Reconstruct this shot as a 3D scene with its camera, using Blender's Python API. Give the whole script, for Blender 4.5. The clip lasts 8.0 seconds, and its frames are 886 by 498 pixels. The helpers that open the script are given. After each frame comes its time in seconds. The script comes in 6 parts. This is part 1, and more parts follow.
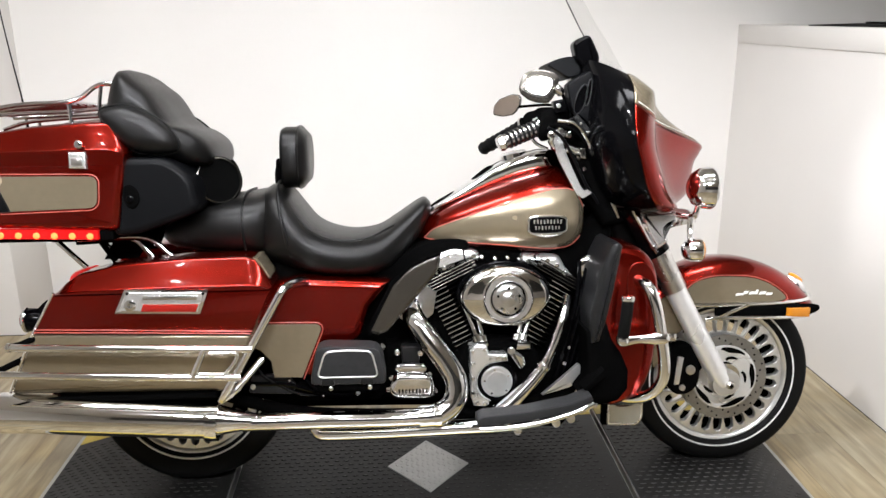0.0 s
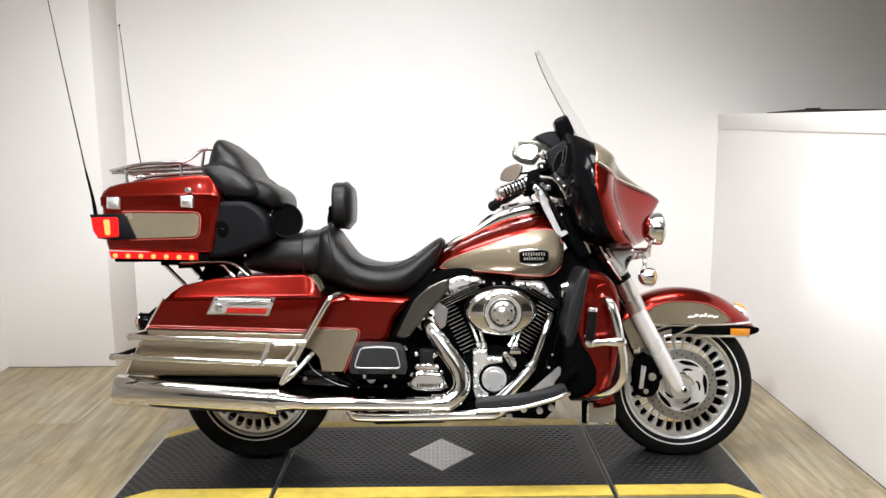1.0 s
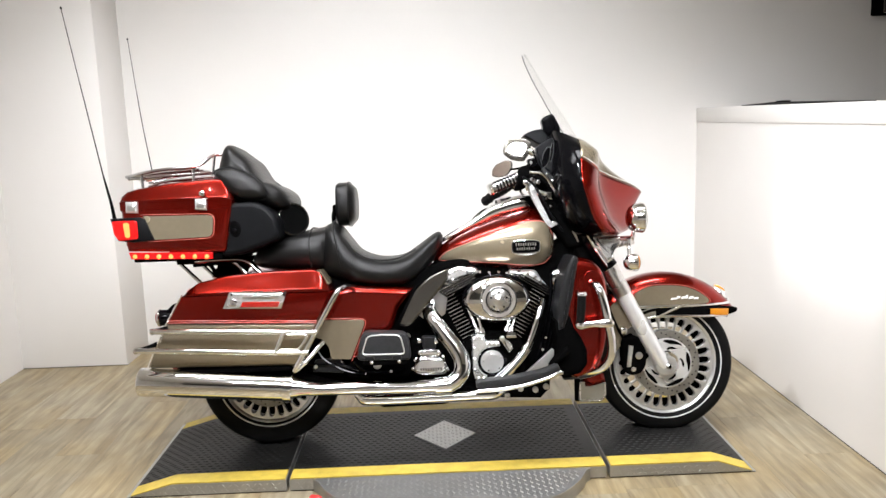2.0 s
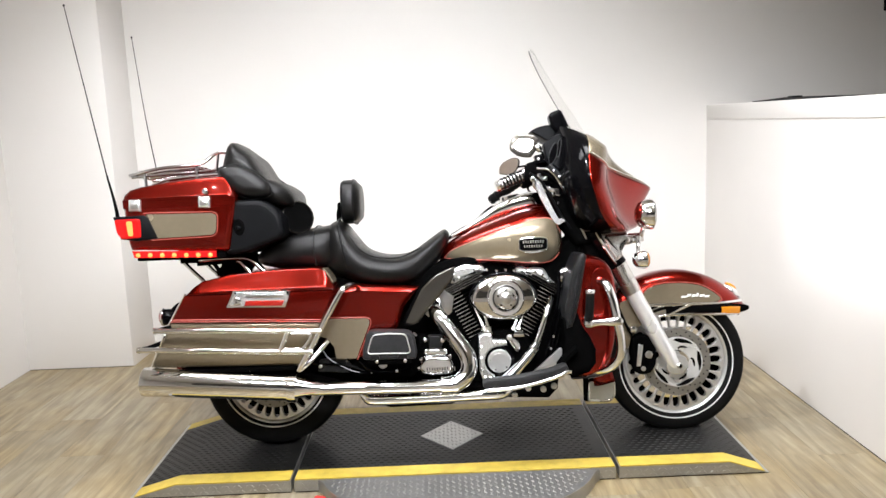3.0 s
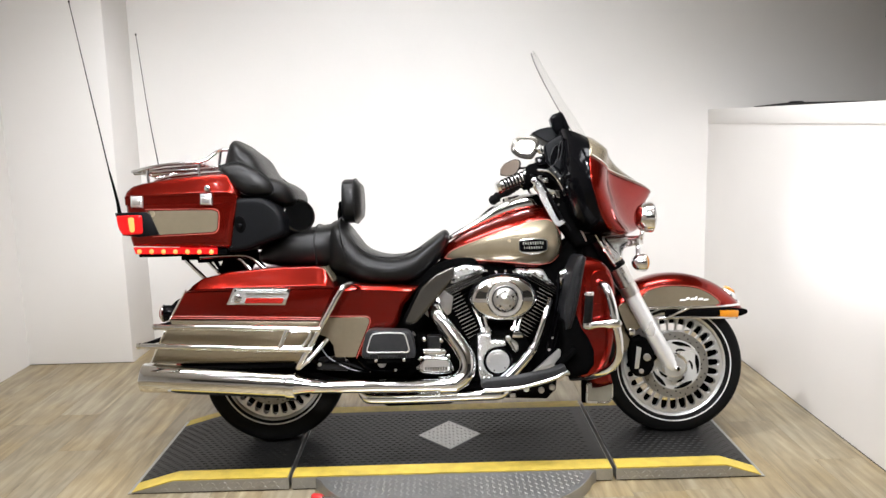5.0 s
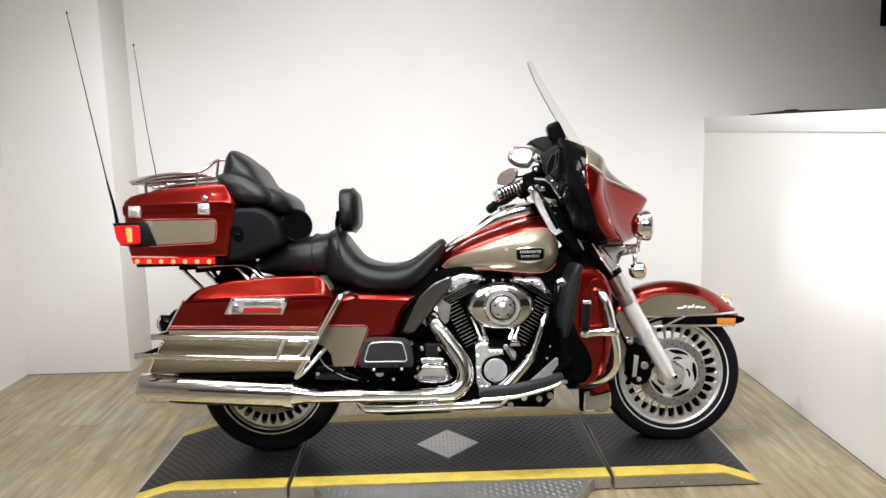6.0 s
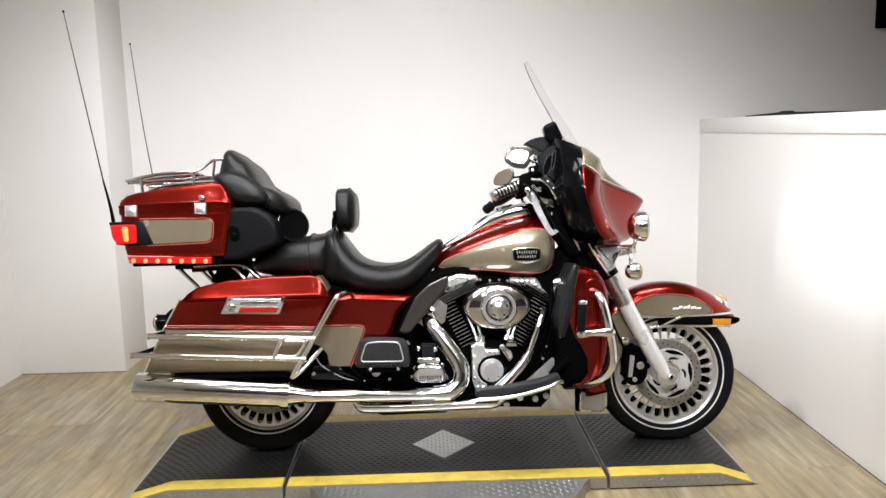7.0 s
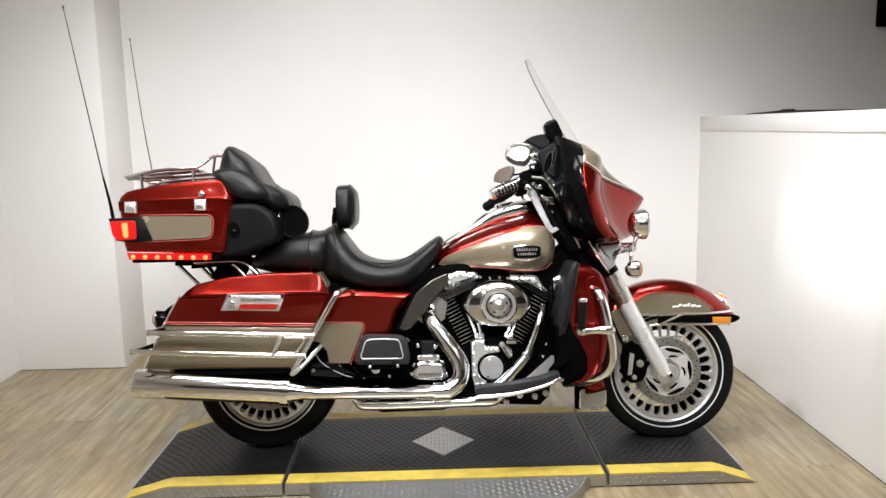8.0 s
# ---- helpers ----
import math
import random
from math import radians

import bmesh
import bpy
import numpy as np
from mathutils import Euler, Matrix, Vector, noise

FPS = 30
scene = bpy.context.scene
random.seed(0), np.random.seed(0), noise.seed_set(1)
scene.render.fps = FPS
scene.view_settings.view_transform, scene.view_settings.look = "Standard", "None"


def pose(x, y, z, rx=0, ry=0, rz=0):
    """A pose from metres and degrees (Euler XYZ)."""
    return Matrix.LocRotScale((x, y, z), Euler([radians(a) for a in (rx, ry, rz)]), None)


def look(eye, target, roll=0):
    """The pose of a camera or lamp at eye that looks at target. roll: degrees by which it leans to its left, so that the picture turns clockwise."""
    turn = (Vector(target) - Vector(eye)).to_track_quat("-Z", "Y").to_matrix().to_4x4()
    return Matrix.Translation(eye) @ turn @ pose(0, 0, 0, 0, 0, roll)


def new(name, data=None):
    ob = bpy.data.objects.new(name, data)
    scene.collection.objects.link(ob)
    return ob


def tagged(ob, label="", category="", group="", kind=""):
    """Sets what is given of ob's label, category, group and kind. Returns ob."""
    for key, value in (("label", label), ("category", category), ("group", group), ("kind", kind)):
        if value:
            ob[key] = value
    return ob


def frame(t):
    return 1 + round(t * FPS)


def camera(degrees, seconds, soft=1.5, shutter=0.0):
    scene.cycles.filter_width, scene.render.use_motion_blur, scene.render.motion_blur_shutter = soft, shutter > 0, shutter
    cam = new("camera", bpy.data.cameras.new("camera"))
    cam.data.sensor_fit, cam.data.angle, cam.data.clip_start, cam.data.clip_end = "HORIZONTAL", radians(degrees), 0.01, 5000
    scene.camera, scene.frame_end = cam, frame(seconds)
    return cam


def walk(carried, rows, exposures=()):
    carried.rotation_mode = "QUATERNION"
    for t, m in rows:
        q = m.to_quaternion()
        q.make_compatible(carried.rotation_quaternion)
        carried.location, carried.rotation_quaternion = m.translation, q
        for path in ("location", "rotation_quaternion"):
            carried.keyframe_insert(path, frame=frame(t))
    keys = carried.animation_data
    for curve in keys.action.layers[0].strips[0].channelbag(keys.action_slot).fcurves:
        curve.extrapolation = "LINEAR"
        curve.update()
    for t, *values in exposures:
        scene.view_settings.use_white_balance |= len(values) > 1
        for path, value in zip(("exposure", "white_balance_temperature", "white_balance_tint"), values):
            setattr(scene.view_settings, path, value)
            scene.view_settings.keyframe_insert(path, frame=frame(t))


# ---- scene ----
cam = camera(59.1, 8.0)
PATH = [
    (0, (-0.197, -2.143, 1.365), (-0.066, -0.231, 0.794), -0.3),
    (0.1, (-0.176, -2.214, 1.364), (-0.069, -0.290, 0.828), -0.1),
    (0.3, (-0.161, -2.361, 1.360), (-0.098, -0.417, 0.896), -0.2),
    (0.5, (-0.12, -2.52, 1.328), (-0.064, -0.56, 0.935), -0.7),
    (0.7, (-0.107, -2.659, 1.321), (-0.086, -0.698, 0.927), 0.0),
    (1, (-0.11, -2.835, 1.292), (-0.097, -0.861, 0.97), -0.4),
    (1.2, (-0.158, -2.919, 1.286), (-0.123, -0.953, 0.918), -0.1),
    (1.5, (-0.2, -2.985, 1.284), (-0.134, -1.02, 0.919), -1.1),
    (1.7, (-0.159, -3.038, 1.317), (-0.119, -1.066, 0.986), -1.9),
    (2.8, (-0.135, -3.000, 1.280), (-0.098, -1.028, 0.950), -1.7),
    (3, (-0.131, -2.997, 1.282), (-0.116, -1.023, 0.961), -2.2),
    (3.5, (-0.131, -2.992, 1.281), (-0.117, -1.02, 0.947), -2.4),
    (4, (-0.138, -2.987, 1.278), (-0.129, -1.014, 0.952), -2.2),
    (4.5, (-0.136, -2.995, 1.283), (-0.125, -1.02, 0.967), -2.0),
    (4.7, (-0.134, -3.002, 1.281), (-0.122, -1.028, 0.963), -1.5),
    (5.8, (-0.125, -3.012, 1.279), (-0.106, -1.036, 0.970), -1.5),
    (6, (-0.13, -3.013, 1.286), (-0.109, -1.036, 0.987), -1.6),
    (6.5, (-0.135, -3.022, 1.285), (-0.111, -1.043, 0.994), -1.4),
    (7, (-0.135, -3.016, 1.285), (-0.102, -1.039, 0.987), -1.4),
    (7.5, (-0.132, -3.013, 1.284), (-0.098, -1.036, 0.982), -1.4),
    (8, (-0.14, -3.013, 1.286), (-0.104, -1.037, 0.98), -1.2),
]
walk(cam, [(t, look(eye, target, roll)) for t, eye, target, roll in PATH], [(0.0, 0.10), (0.5, 0.18), (1.0, 0.24), (1.5, 0.31), (4.7, 0.25), (5.8, 0.11), (8.0, 0.10)])

# ---- light and exposure ----
world = bpy.data.worlds.new("room_air")
scene.world = world
world.use_nodes = True
world.node_tree.nodes["Background"].inputs[0].default_value = (1, 0.97, 0.93, 1)
world.node_tree.nodes["Background"].inputs[1].default_value = 0.02

LAMPS = [  # ceiling panels: x, y, z, length along x, depth along y, watts, spread
    (-0.95, -0.30, 2.62, 1.2, 0.3, 19.5, 136),
    (0.60, -0.30, 2.62, 1.2, 0.3, 20.5, 136),
    # added behind the camera to brighten the front wall's foot and the bike's side
    (0.1, -3.5, 2.62, 1.2, 0.3, 32.0, 112),
]
FILLS = [  # unseen fill lamps added to brighten back wall and bike: place, aim, watts, spread
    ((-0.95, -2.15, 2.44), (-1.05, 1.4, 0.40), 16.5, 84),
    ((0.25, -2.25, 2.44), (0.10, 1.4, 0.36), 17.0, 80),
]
SPOTS = [  # unseen spots added to brighten the partition and the pier: place, aim, watts, cone
    ((0.30, 0.15, 2.45), (-1.85, 1.40, 1.15), 48.0, 36),
    ((-0.45, -0.85, 2.45), (1.465, 0.62, 0.50), 150.0, 62),
    # three narrow beams make the bright pool on the partition
    ((-0.60, -0.80, 2.48), (1.465, -0.26, 0.80), 170.0, 11),
    ((-0.60, -0.45, 2.48), (1.465, 0.02, 0.80), 190.0, 11),
    ((-0.60, -0.10, 2.48), (1.465, 0.32, 0.80), 110.0, 12),
]
LIGHT = (0.94, 0.955, 1.0)
DOWN = [(x, y) for y in (-1.15, -2.35) for x in (-1.35, -0.45, 0.45, 1.15)]  # small ceiling downlights
for lx, ly, lz, la, lb, lw, sp_ in LAMPS:
    data = bpy.data.lights.new("ceiling_lamp", "AREA")
    data.shape, data.size, data.size_y, data.energy, data.color = "RECTANGLE", la, lb, lw, LIGHT
    data.spread = radians(sp_)
    ob = new("ceiling_lamp", data)
    ob.matrix_world = pose(lx, ly, lz - 0.012)
for at_, to_, lw, sp_ in FILLS:
    data = bpy.data.lights.new("fill_lamp", "AREA")
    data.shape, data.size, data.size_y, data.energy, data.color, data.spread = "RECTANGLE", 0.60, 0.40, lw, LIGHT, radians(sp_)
    ob = new("fill_lamp", data)
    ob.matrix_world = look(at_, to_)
for lx, ly in DOWN:
    data = bpy.data.lights.new("downlight_lamp", "POINT")
    data.energy, data.color, data.shadow_soft_size = 3.6, LIGHT, 0.03
    new("downlight_lamp", data).matrix_world = pose(lx, ly, 2.575)
for at_, to_, lw, sp_ in SPOTS:
    data = bpy.data.lights.new("spot_lamp", "SPOT")
    data.energy, data.color, data.spot_size, data.spot_blend, data.shadow_soft_size = lw, LIGHT, radians(sp_), 1.0, 0.05
    new("spot_lamp", data).matrix_world = look(at_, to_)


# ---- materials ----
def nodes_of(name):
    mat = bpy.data.materials.new(name)
    mat.use_nodes = True
    nt = mat.node_tree
    return mat, nt, nt.nodes["Principled BSDF"]


def plain(name, color, rough=0.5, metal=0.0, coat=0.0, vary=0.12, scale=30.0, bump=0.0, bump_scale=300.0, rvary=0.1, spec=0.5):
    """A surface with two scales of variation in colour and gloss, and a fine relief."""
    mat, nt, bsdf = nodes_of(name)
    tc = nt.nodes.new("ShaderNodeTexCoord")
    big = nt.nodes.new("ShaderNodeTexNoise")
    big.inputs["Scale"].default_value, big.inputs["Detail"].default_value = scale * 0.12, 3
    fine = nt.nodes.new("ShaderNodeTexNoise")
    fine.inputs["Scale"].default_value, fine.inputs["Detail"].default_value = scale, 5
    nt.links.new(tc.outputs["Object"], big.inputs["Vector"])
    nt.links.new(tc.outputs["Object"], fine.inputs["Vector"])
    add = nt.nodes.new("ShaderNodeMath")
    add.operation = "ADD"
    nt.links.new(big.outputs["Fac"], add.inputs[0])
    nt.links.new(fine.outputs["Fac"], add.inputs[1])
    ramp = nt.nodes.new("ShaderNodeMapRange")
    ramp.inputs["From Min"].default_value, ramp.inputs["From Max"].default_value = 0.6, 1.4
    ramp.inputs["To Min"].default_value, ramp.inputs["To Max"].default_value = 1 - vary, 1 + vary
    nt.links.new(add.outputs[0], ramp.inputs["Value"])
    mul = nt.nodes.new("ShaderNodeVectorMath")
    mul.operation = "SCALE"
    mul.inputs[0].default_value = color
    nt.links.new(ramp.outputs[0], mul.inputs["Scale"])
    nt.links.new(mul.outputs[0], bsdf.inputs["Base Color"])
    rr = nt.nodes.new("ShaderNodeMapRange")
    rr.inputs["From Min"].default_value, rr.inputs["From Max"].default_value = 0.3, 0.7
    rr.inputs["To Min"].default_value, rr.inputs["To Max"].default_value = rough * (1 - rvary), min(1, rough * (1 + rvary))
    nt.links.new(big.outputs["Fac"], rr.inputs["Value"])
    nt.links.new(rr.outputs[0], bsdf.inputs["Roughness"])
    bsdf.inputs["Metallic"].default_value = metal
    bsdf.inputs["Coat Weight"].default_value, bsdf.inputs["Coat Roughness"].default_value = coat, 0.03
    bsdf.inputs["Specular IOR Level"].default_value = spec
    if bump:
        grain = nt.nodes.new("ShaderNodeTexNoise")
        grain.inputs["Scale"].default_value, grain.inputs["Detail"].default_value = bump_scale, 4
        nt.links.new(tc.outputs["Object"], grain.inputs["Vector"])
        bp = nt.nodes.new("ShaderNodeBump")
        bp.inputs["Strength"].default_value, bp.inputs["Distance"].default_value = bump, 0.002
        nt.links.new(grain.outputs["Fac"], bp.inputs["Height"])
        nt.links.new(bp.outputs[0], bsdf.inputs["Normal"])
    return mat


def flake_paint(name, color, rough=0.32, metal=0.55):
    """Metallic car paint under clear lacquer."""
    mat = plain(name, color, rough, metal, coat=0.45, vary=0.06, scale=60)
    nt = mat.node_tree
    bsdf = nt.nodes["Principled BSDF"]
    tc = nt.nodes.new("ShaderNodeTexCoord")
    vor = nt.nodes.new("ShaderNodeTexVoronoi")
    vor.inputs["Scale"].default_value = 900
    nt.links.new(tc.outputs["Object"], vor.inputs["Vector"])
    bp = nt.nodes.new("ShaderNodeBump")
    bp.inputs["Strength"].default_value, bp.inputs["Distance"].default_value = 0.12, 0.0005
    nt.links.new(vor.outputs["Distance"], bp.inputs["Height"])
    nt.links.new(bp.outputs[0], bsdf.inputs["Normal"])
    return mat


def lit(name, color, strength, base):
    mat, nt, bsdf = nodes_of(name)
    bsdf.inputs["Base Color"].default_value = (*base, 1)
    bsdf.inputs["Roughness"].default_value = 0.15
    bsdf.inputs["Emission Color"].default_value = (*color, 1)
    bsdf.inputs["Emission Strength"].default_value = strength
    return mat


def clear(name, tint, rough=0.0, gloss=0.08):
    mat, nt, bsdf = nodes_of(name)
    out = nt.nodes["Material Output"]
    tr = nt.nodes.new("ShaderNodeBsdfTransparent")
    tr.inputs[0].default_value = (*tint, 1)
    gl = nt.nodes.new("ShaderNodeBsdfGlossy")
    gl.inputs["Roughness"].default_value = rough
    lw_ = nt.nodes.new("ShaderNodeLayerWeight")
    lw_.inputs["Blend"].default_value = 0.25
    fr = nt.nodes.new("ShaderNodeMath")
    fr.operation = "MULTIPLY"
    fr.inputs[1].default_value = 0.12
    nt.links.new(lw_.outputs["Facing"], fr.inputs[0])
    mix = nt.nodes.new("ShaderNodeMixShader")
    nt.links.new(fr.outputs[0], mix.inputs[0])
    nt.links.new(tr.outputs[0], mix.inputs[1])
    nt.links.new(gl.outputs[0], mix.inputs[2])
    nt.links.new(mix.outputs[0], out.inputs["Surface"])
    return mat


RED = flake_paint("red_metallic_paint", (0.215, 0.0068, 0.0022), 0.22, 0.92)
TAN = flake_paint("gold_metallic_paint", (0.282, 0.236, 0.163), 0.25, 0.64)
STRIPE = plain("red_pinstripe", (0.50, 0.10, 0.075), 0.3, vary=0.05)
FIN = plain("machined_fin", (0.55, 0.55, 0.54), 0.24, 0.95, vary=0.2)
COVER = plain("polished_cover_metal", (0.86, 0.86, 0.855), 0.07, 1.0, vary=0.06, scale=30, rvary=0.4, bump=0.05, bump_scale=45)
CHROME = plain("chrome", (0.84, 0.845, 0.85), 0.045, 1.0, vary=0.04, scale=8, rvary=0.3, bump=0.02, bump_scale=40)
BRIGHT = plain("polished_bright_metal", (0.82, 0.82, 0.81), 0.26, 0.84, vary=0.06)
DARK_CHROME = plain("dim_chrome_tube", (0.60, 0.60, 0.61), 0.14, 1.0, vary=0.06, scale=12, bump=0.02, bump_scale=40)
FORK_METAL = plain("satin_fork_alloy", (0.78, 0.78, 0.775), 0.28, 0.62, vary=0.05, scale=50)
STEEL = plain("brushed_steel", (0.62, 0.61, 0.59), 0.28, 1.0, vary=0.08, scale=60)
ALUMINIUM = plain("satin_aluminium", (0.68, 0.68, 0.67), 0.34, 0.85, vary=0.06, scale=40)
DISC = plain("ground_disc_steel", (0.27, 0.258, 0.235), 0.42, 0.85, vary=0.16, scale=90)
LEATHER = plain("black_leather", (0.0030, 0.0029, 0.0028), 0.36, vary=0.3, scale=50, bump=0.4, bump_scale=420, spec=0.28)
PLASTIC = plain("black_plastic", (0.0032, 0.0034, 0.0040), 0.42, vary=0.2, bump=0.12, bump_scale=700, spec=0.08)
GLOSS = plain("black_gloss", (0.0016, 0.0016, 0.0019), 0.12, vary=0.2, spec=0.08)
MATT = plain("black_matt_metal", (0.0022, 0.0022, 0.0022), 0.5, vary=0.25, scale=60, bump=0.1, spec=0.0)
RUBBER = plain("tyre_rubber", (0.0035, 0.0035, 0.0035), 0.6, vary=0.25, scale=70, bump=0.15, bump_scale=200, spec=0.12)
WHITE = plain("white_wall_line", (0.72, 0.72, 0.70), 0.5, vary=0.06)
GREY = plain("grey_satin_plastic", (0.105, 0.097, 0.086), 0.24, 0.9, vary=0.1)
SHIELD_BLACK = plain("black_shield_plastic", (0.010, 0.010, 0.0104), 0.36, vary=0.15, bump=0.08, bump_scale=500, spec=0.25)
LENS_RED = plain("red_lens", (0.30, 0.012, 0.008), 0.12, coat=0.5, vary=0.06)
LENS_AMBER = plain("amber_lens", (0.52, 0.19, 0.012), 0.15, coat=0.5, vary=0.05)
GLOW_RED = lit("lit_red_lens", (1.0, 0.012, 0.012), 0.42, (0.35, 0.006, 0.006))
GLOW_LED = lit("lit_led", (1.0, 0.105, 0.02), 4.2, (0.8, 0.1, 0.05))
GLASS = clear("clear_screen", (0.96, 0.96, 0.955))
LENS_CLEAR = plain("clear_lens", (0.50, 0.51, 0.49), 0.08, 0.5, coat=1.0, vary=0.1)
MIRROR = plain("mirror_glass", (0.9, 0.9, 0.9), 0.02, 1.0, vary=0.01)
# mirror colour carries the tan reflection of the room itself
TAN_REFLECTION = plain("painted_tan_reflection", (0.66, 0.55, 0.46), 0.30, 1.0, vary=0.05)
WALL = plain("white_wall_paint", (0.745, 0.722, 0.692), 0.42, vary=0.025, scale=3, bump=0.06, bump_scale=260, spec=0.4)
# wall colour darkened to stand in for weaker light past the partition
WALL_DIM = plain("dimmed_wall_paint", (0.20, 0.197, 0.195), 0.6, vary=0.06, scale=3)
# dark colour for the unseen front wall, to keep the bike's reflections dark
WALL_FRONT = plain("dark_reflection_wall", (0.10, 0.098, 0.096), 0.6, vary=0.10, scale=3)
CEIL = plain("ceiling_paint", (0.62, 0.60, 0.57), 0.8, vary=0.03, scale=3)
YELLOW = plain("yellow_safety_paint", (0.52, 0.385, 0.060), 0.5, vary=0.30, scale=24, bump=0.25)
MAT_RUBBER = plain("grey_black_rubber_mat", (0.0105, 0.0102, 0.0097), 0.44, vary=0.62, scale=9, bump=0.2, bump_scale=90, spec=0.26)
PAD_GREY = plain("worn_grey_rubber", (0.020, 0.020, 0.021), 0.55, vary=0.25, scale=60, bump=0.2, bump_scale=400, spec=0.2)
PLATE = plain("diamond_plate_steel", (0.40, 0.40, 0.39), 0.36, 0.85, vary=0.12, scale=20)
DARK_GAP = plain("dark_underside", (0.02, 0.02, 0.02), 0.8)
PANEL_GLOW = lit("lamp_diffuser", (1.0, 0.96, 0.9), 3.0, (0.9, 0.9, 0.9))
LAMP_WHITE = plain("white_lamp_housing", (0.8, 0.8, 0.78), 0.4)
PLUG_RED = plain("red_plastic_cap", (0.55, 0.03, 0.03), 0.35)


def plank_material():
    mat, nt, bsdf = nodes_of("wood_plank")
    tc = nt.nodes.new("ShaderNodeTexCoord")
    info = nt.nodes.new("ShaderNodeObjectInfo")
    off = nt.nodes.new("ShaderNodeVectorMath")
    off.operation = "MULTIPLY_ADD"
    comb = nt.nodes.new("ShaderNodeCombineXYZ")
    for k in range(3):
        nt.links.new(info.outputs["Random"], comb.inputs[k])
    off.inputs[1].default_value = (31.0, 17.0, 5.0)
    nt.links.new(comb.outputs[0], off.inputs[0])
    nt.links.new(tc.outputs["Object"], off.inputs[2])
    squash = nt.nodes.new("ShaderNodeMapping")
    squash.inputs["Scale"].default_value = (22.0, 2.0, 1.0)
    nt.links.new(off.outputs[0], squash.inputs[0])
    grain = nt.nodes.new("ShaderNodeTexNoise")
    grain.inputs["Scale"].default_value, grain.inputs["Detail"].default_value, grain.inputs["Distortion"].default_value = 1.6, 8, 0.6
    nt.links.new(squash.outputs[0], grain.inputs["Vector"])
    blotch = nt.nodes.new("ShaderNodeTexNoise")
    blotch.inputs["Scale"].default_value, blotch.inputs["Detail"].default_value = 9.0, 6
    nt.links.new(off.outputs[0], blotch.inputs["Vector"])
    ramp = nt.nodes.new("ShaderNodeValToRGB")
    els = ramp.color_ramp.elements
    els[0].position, els[0].color = 0.25, (0.150, 0.120, 0.076, 1)
    els[1].position, els[1].color = 0.78, (0.385, 0.340, 0.245, 1)
    mid = els.new(0.5)
    mid.color = (0.258, 0.218, 0.147, 1)
    nt.links.new(grain.outputs["Fac"], ramp.inputs[0])
    tone = nt.nodes.new("ShaderNodeMath")
    tone.operation = "MULTIPLY_ADD"
    tone.inputs[1].default_value, tone.inputs[2].default_value = 0.20, 0.72
    nt.links.new(info.outputs["Random"], tone.inputs[0])
    tone2 = nt.nodes.new("ShaderNodeMath")
    tone2.operation = "MULTIPLY_ADD"
    tone2.inputs[1].default_value = 0.5
    nt.links.new(blotch.outputs["Fac"], tone2.inputs[0])
    nt.links.new(tone.outputs[0], tone2.inputs[2])
    mul = nt.nodes.new("ShaderNodeVectorMath")
    mul.operation = "SCALE"
    warm = nt.nodes.new("ShaderNodeMix")
    warm.data_type, warm.blend_type = "RGBA", "MULTIPLY"
    warm.inputs[7].default_value = (1.0, 0.90, 0.70, 1)
    hue = nt.nodes.new("ShaderNodeTexNoise")
    hue.inputs["Scale"].default_value, hue.inputs["Detail"].default_value = 2.2, 5
    nt.links.new(off.outputs[0], hue.inputs["Vector"])
    hr = nt.nodes.new("ShaderNodeMapRange")
    hr.inputs["From Min"].default_value, hr.inputs["From Max"].default_value = 0.38, 0.62
    nt.links.new(hue.outputs["Fac"], hr.inputs["Value"])
    nt.links.new(hr.outputs[0], warm.inputs[0])
    nt.links.new(ramp.outputs[0], warm.inputs[6])
    nt.links.new(warm.outputs[2], mul.inputs[0])
    nt.links.new(tone2.outputs[0], mul.inputs["Scale"])
    nt.links.new(mul.outputs[0], bsdf.inputs["Base Color"])
    bsdf.inputs["Roughness"].default_value = 0.38
    bp = nt.nodes.new("ShaderNodeBump")
    bp.inputs["Strength"].default_value, bp.inputs["Distance"].default_value = 0.15, 0.001
    nt.links.new(grain.outputs["Fac"], bp.inputs["Height"])
    nt.links.new(bp.outputs[0], bsdf.inputs["Normal"])
    return mat


PLANK = plank_material()


# ---- mesh makers ----
def ring_mesh(rings, caps=True, closed_ring=True):
    """A skin over rings of points, all of the same count."""
    bm = bmesh.new()
    vs = [[bm.verts.new(p) for p in ring] for ring in rings]
    n = len(rings[0])
    for a, b in zip(vs, vs[1:]):
        for i in range(n if closed_ring else n - 1):
            j = (i + 1) % n
            bm.faces.new((a[i], a[j], b[j], b[i]))
    if caps and closed_ring:
        bm.faces.new(vs[0][::-1])
        bm.faces.new(vs[-1])
    bmesh.ops.recalc_face_normals(bm, faces=bm.faces[:])
    return bm


def spline(points, steps=6, closed=False):
    """A smooth curve through the points (tuples of any length)."""
    P = [np.array(p, float) for p in points]
    n, out = len(P), []
    for i in range(n if closed else n - 1):
        p0 = P[i - 1] if (closed or i > 0) else 2 * P[0] - P[1]
        p1, p2 = P[i], P[(i + 1) % n]
        p3 = P[(i + 2) % n] if (closed or i + 2 < n) else 2 * P[-1] - P[-2]
        for k in range(steps):
            t = k / steps
            out.append(0.5 * (2 * p1 + (p2 - p0) * t + (2 * p0 - 5 * p1 + 4 * p2 - p3) * t * t + (3 * p1 - p0 - 3 * p2 + p3) * t ** 3))
    if not closed:
        out.append(P[-1])
    return out


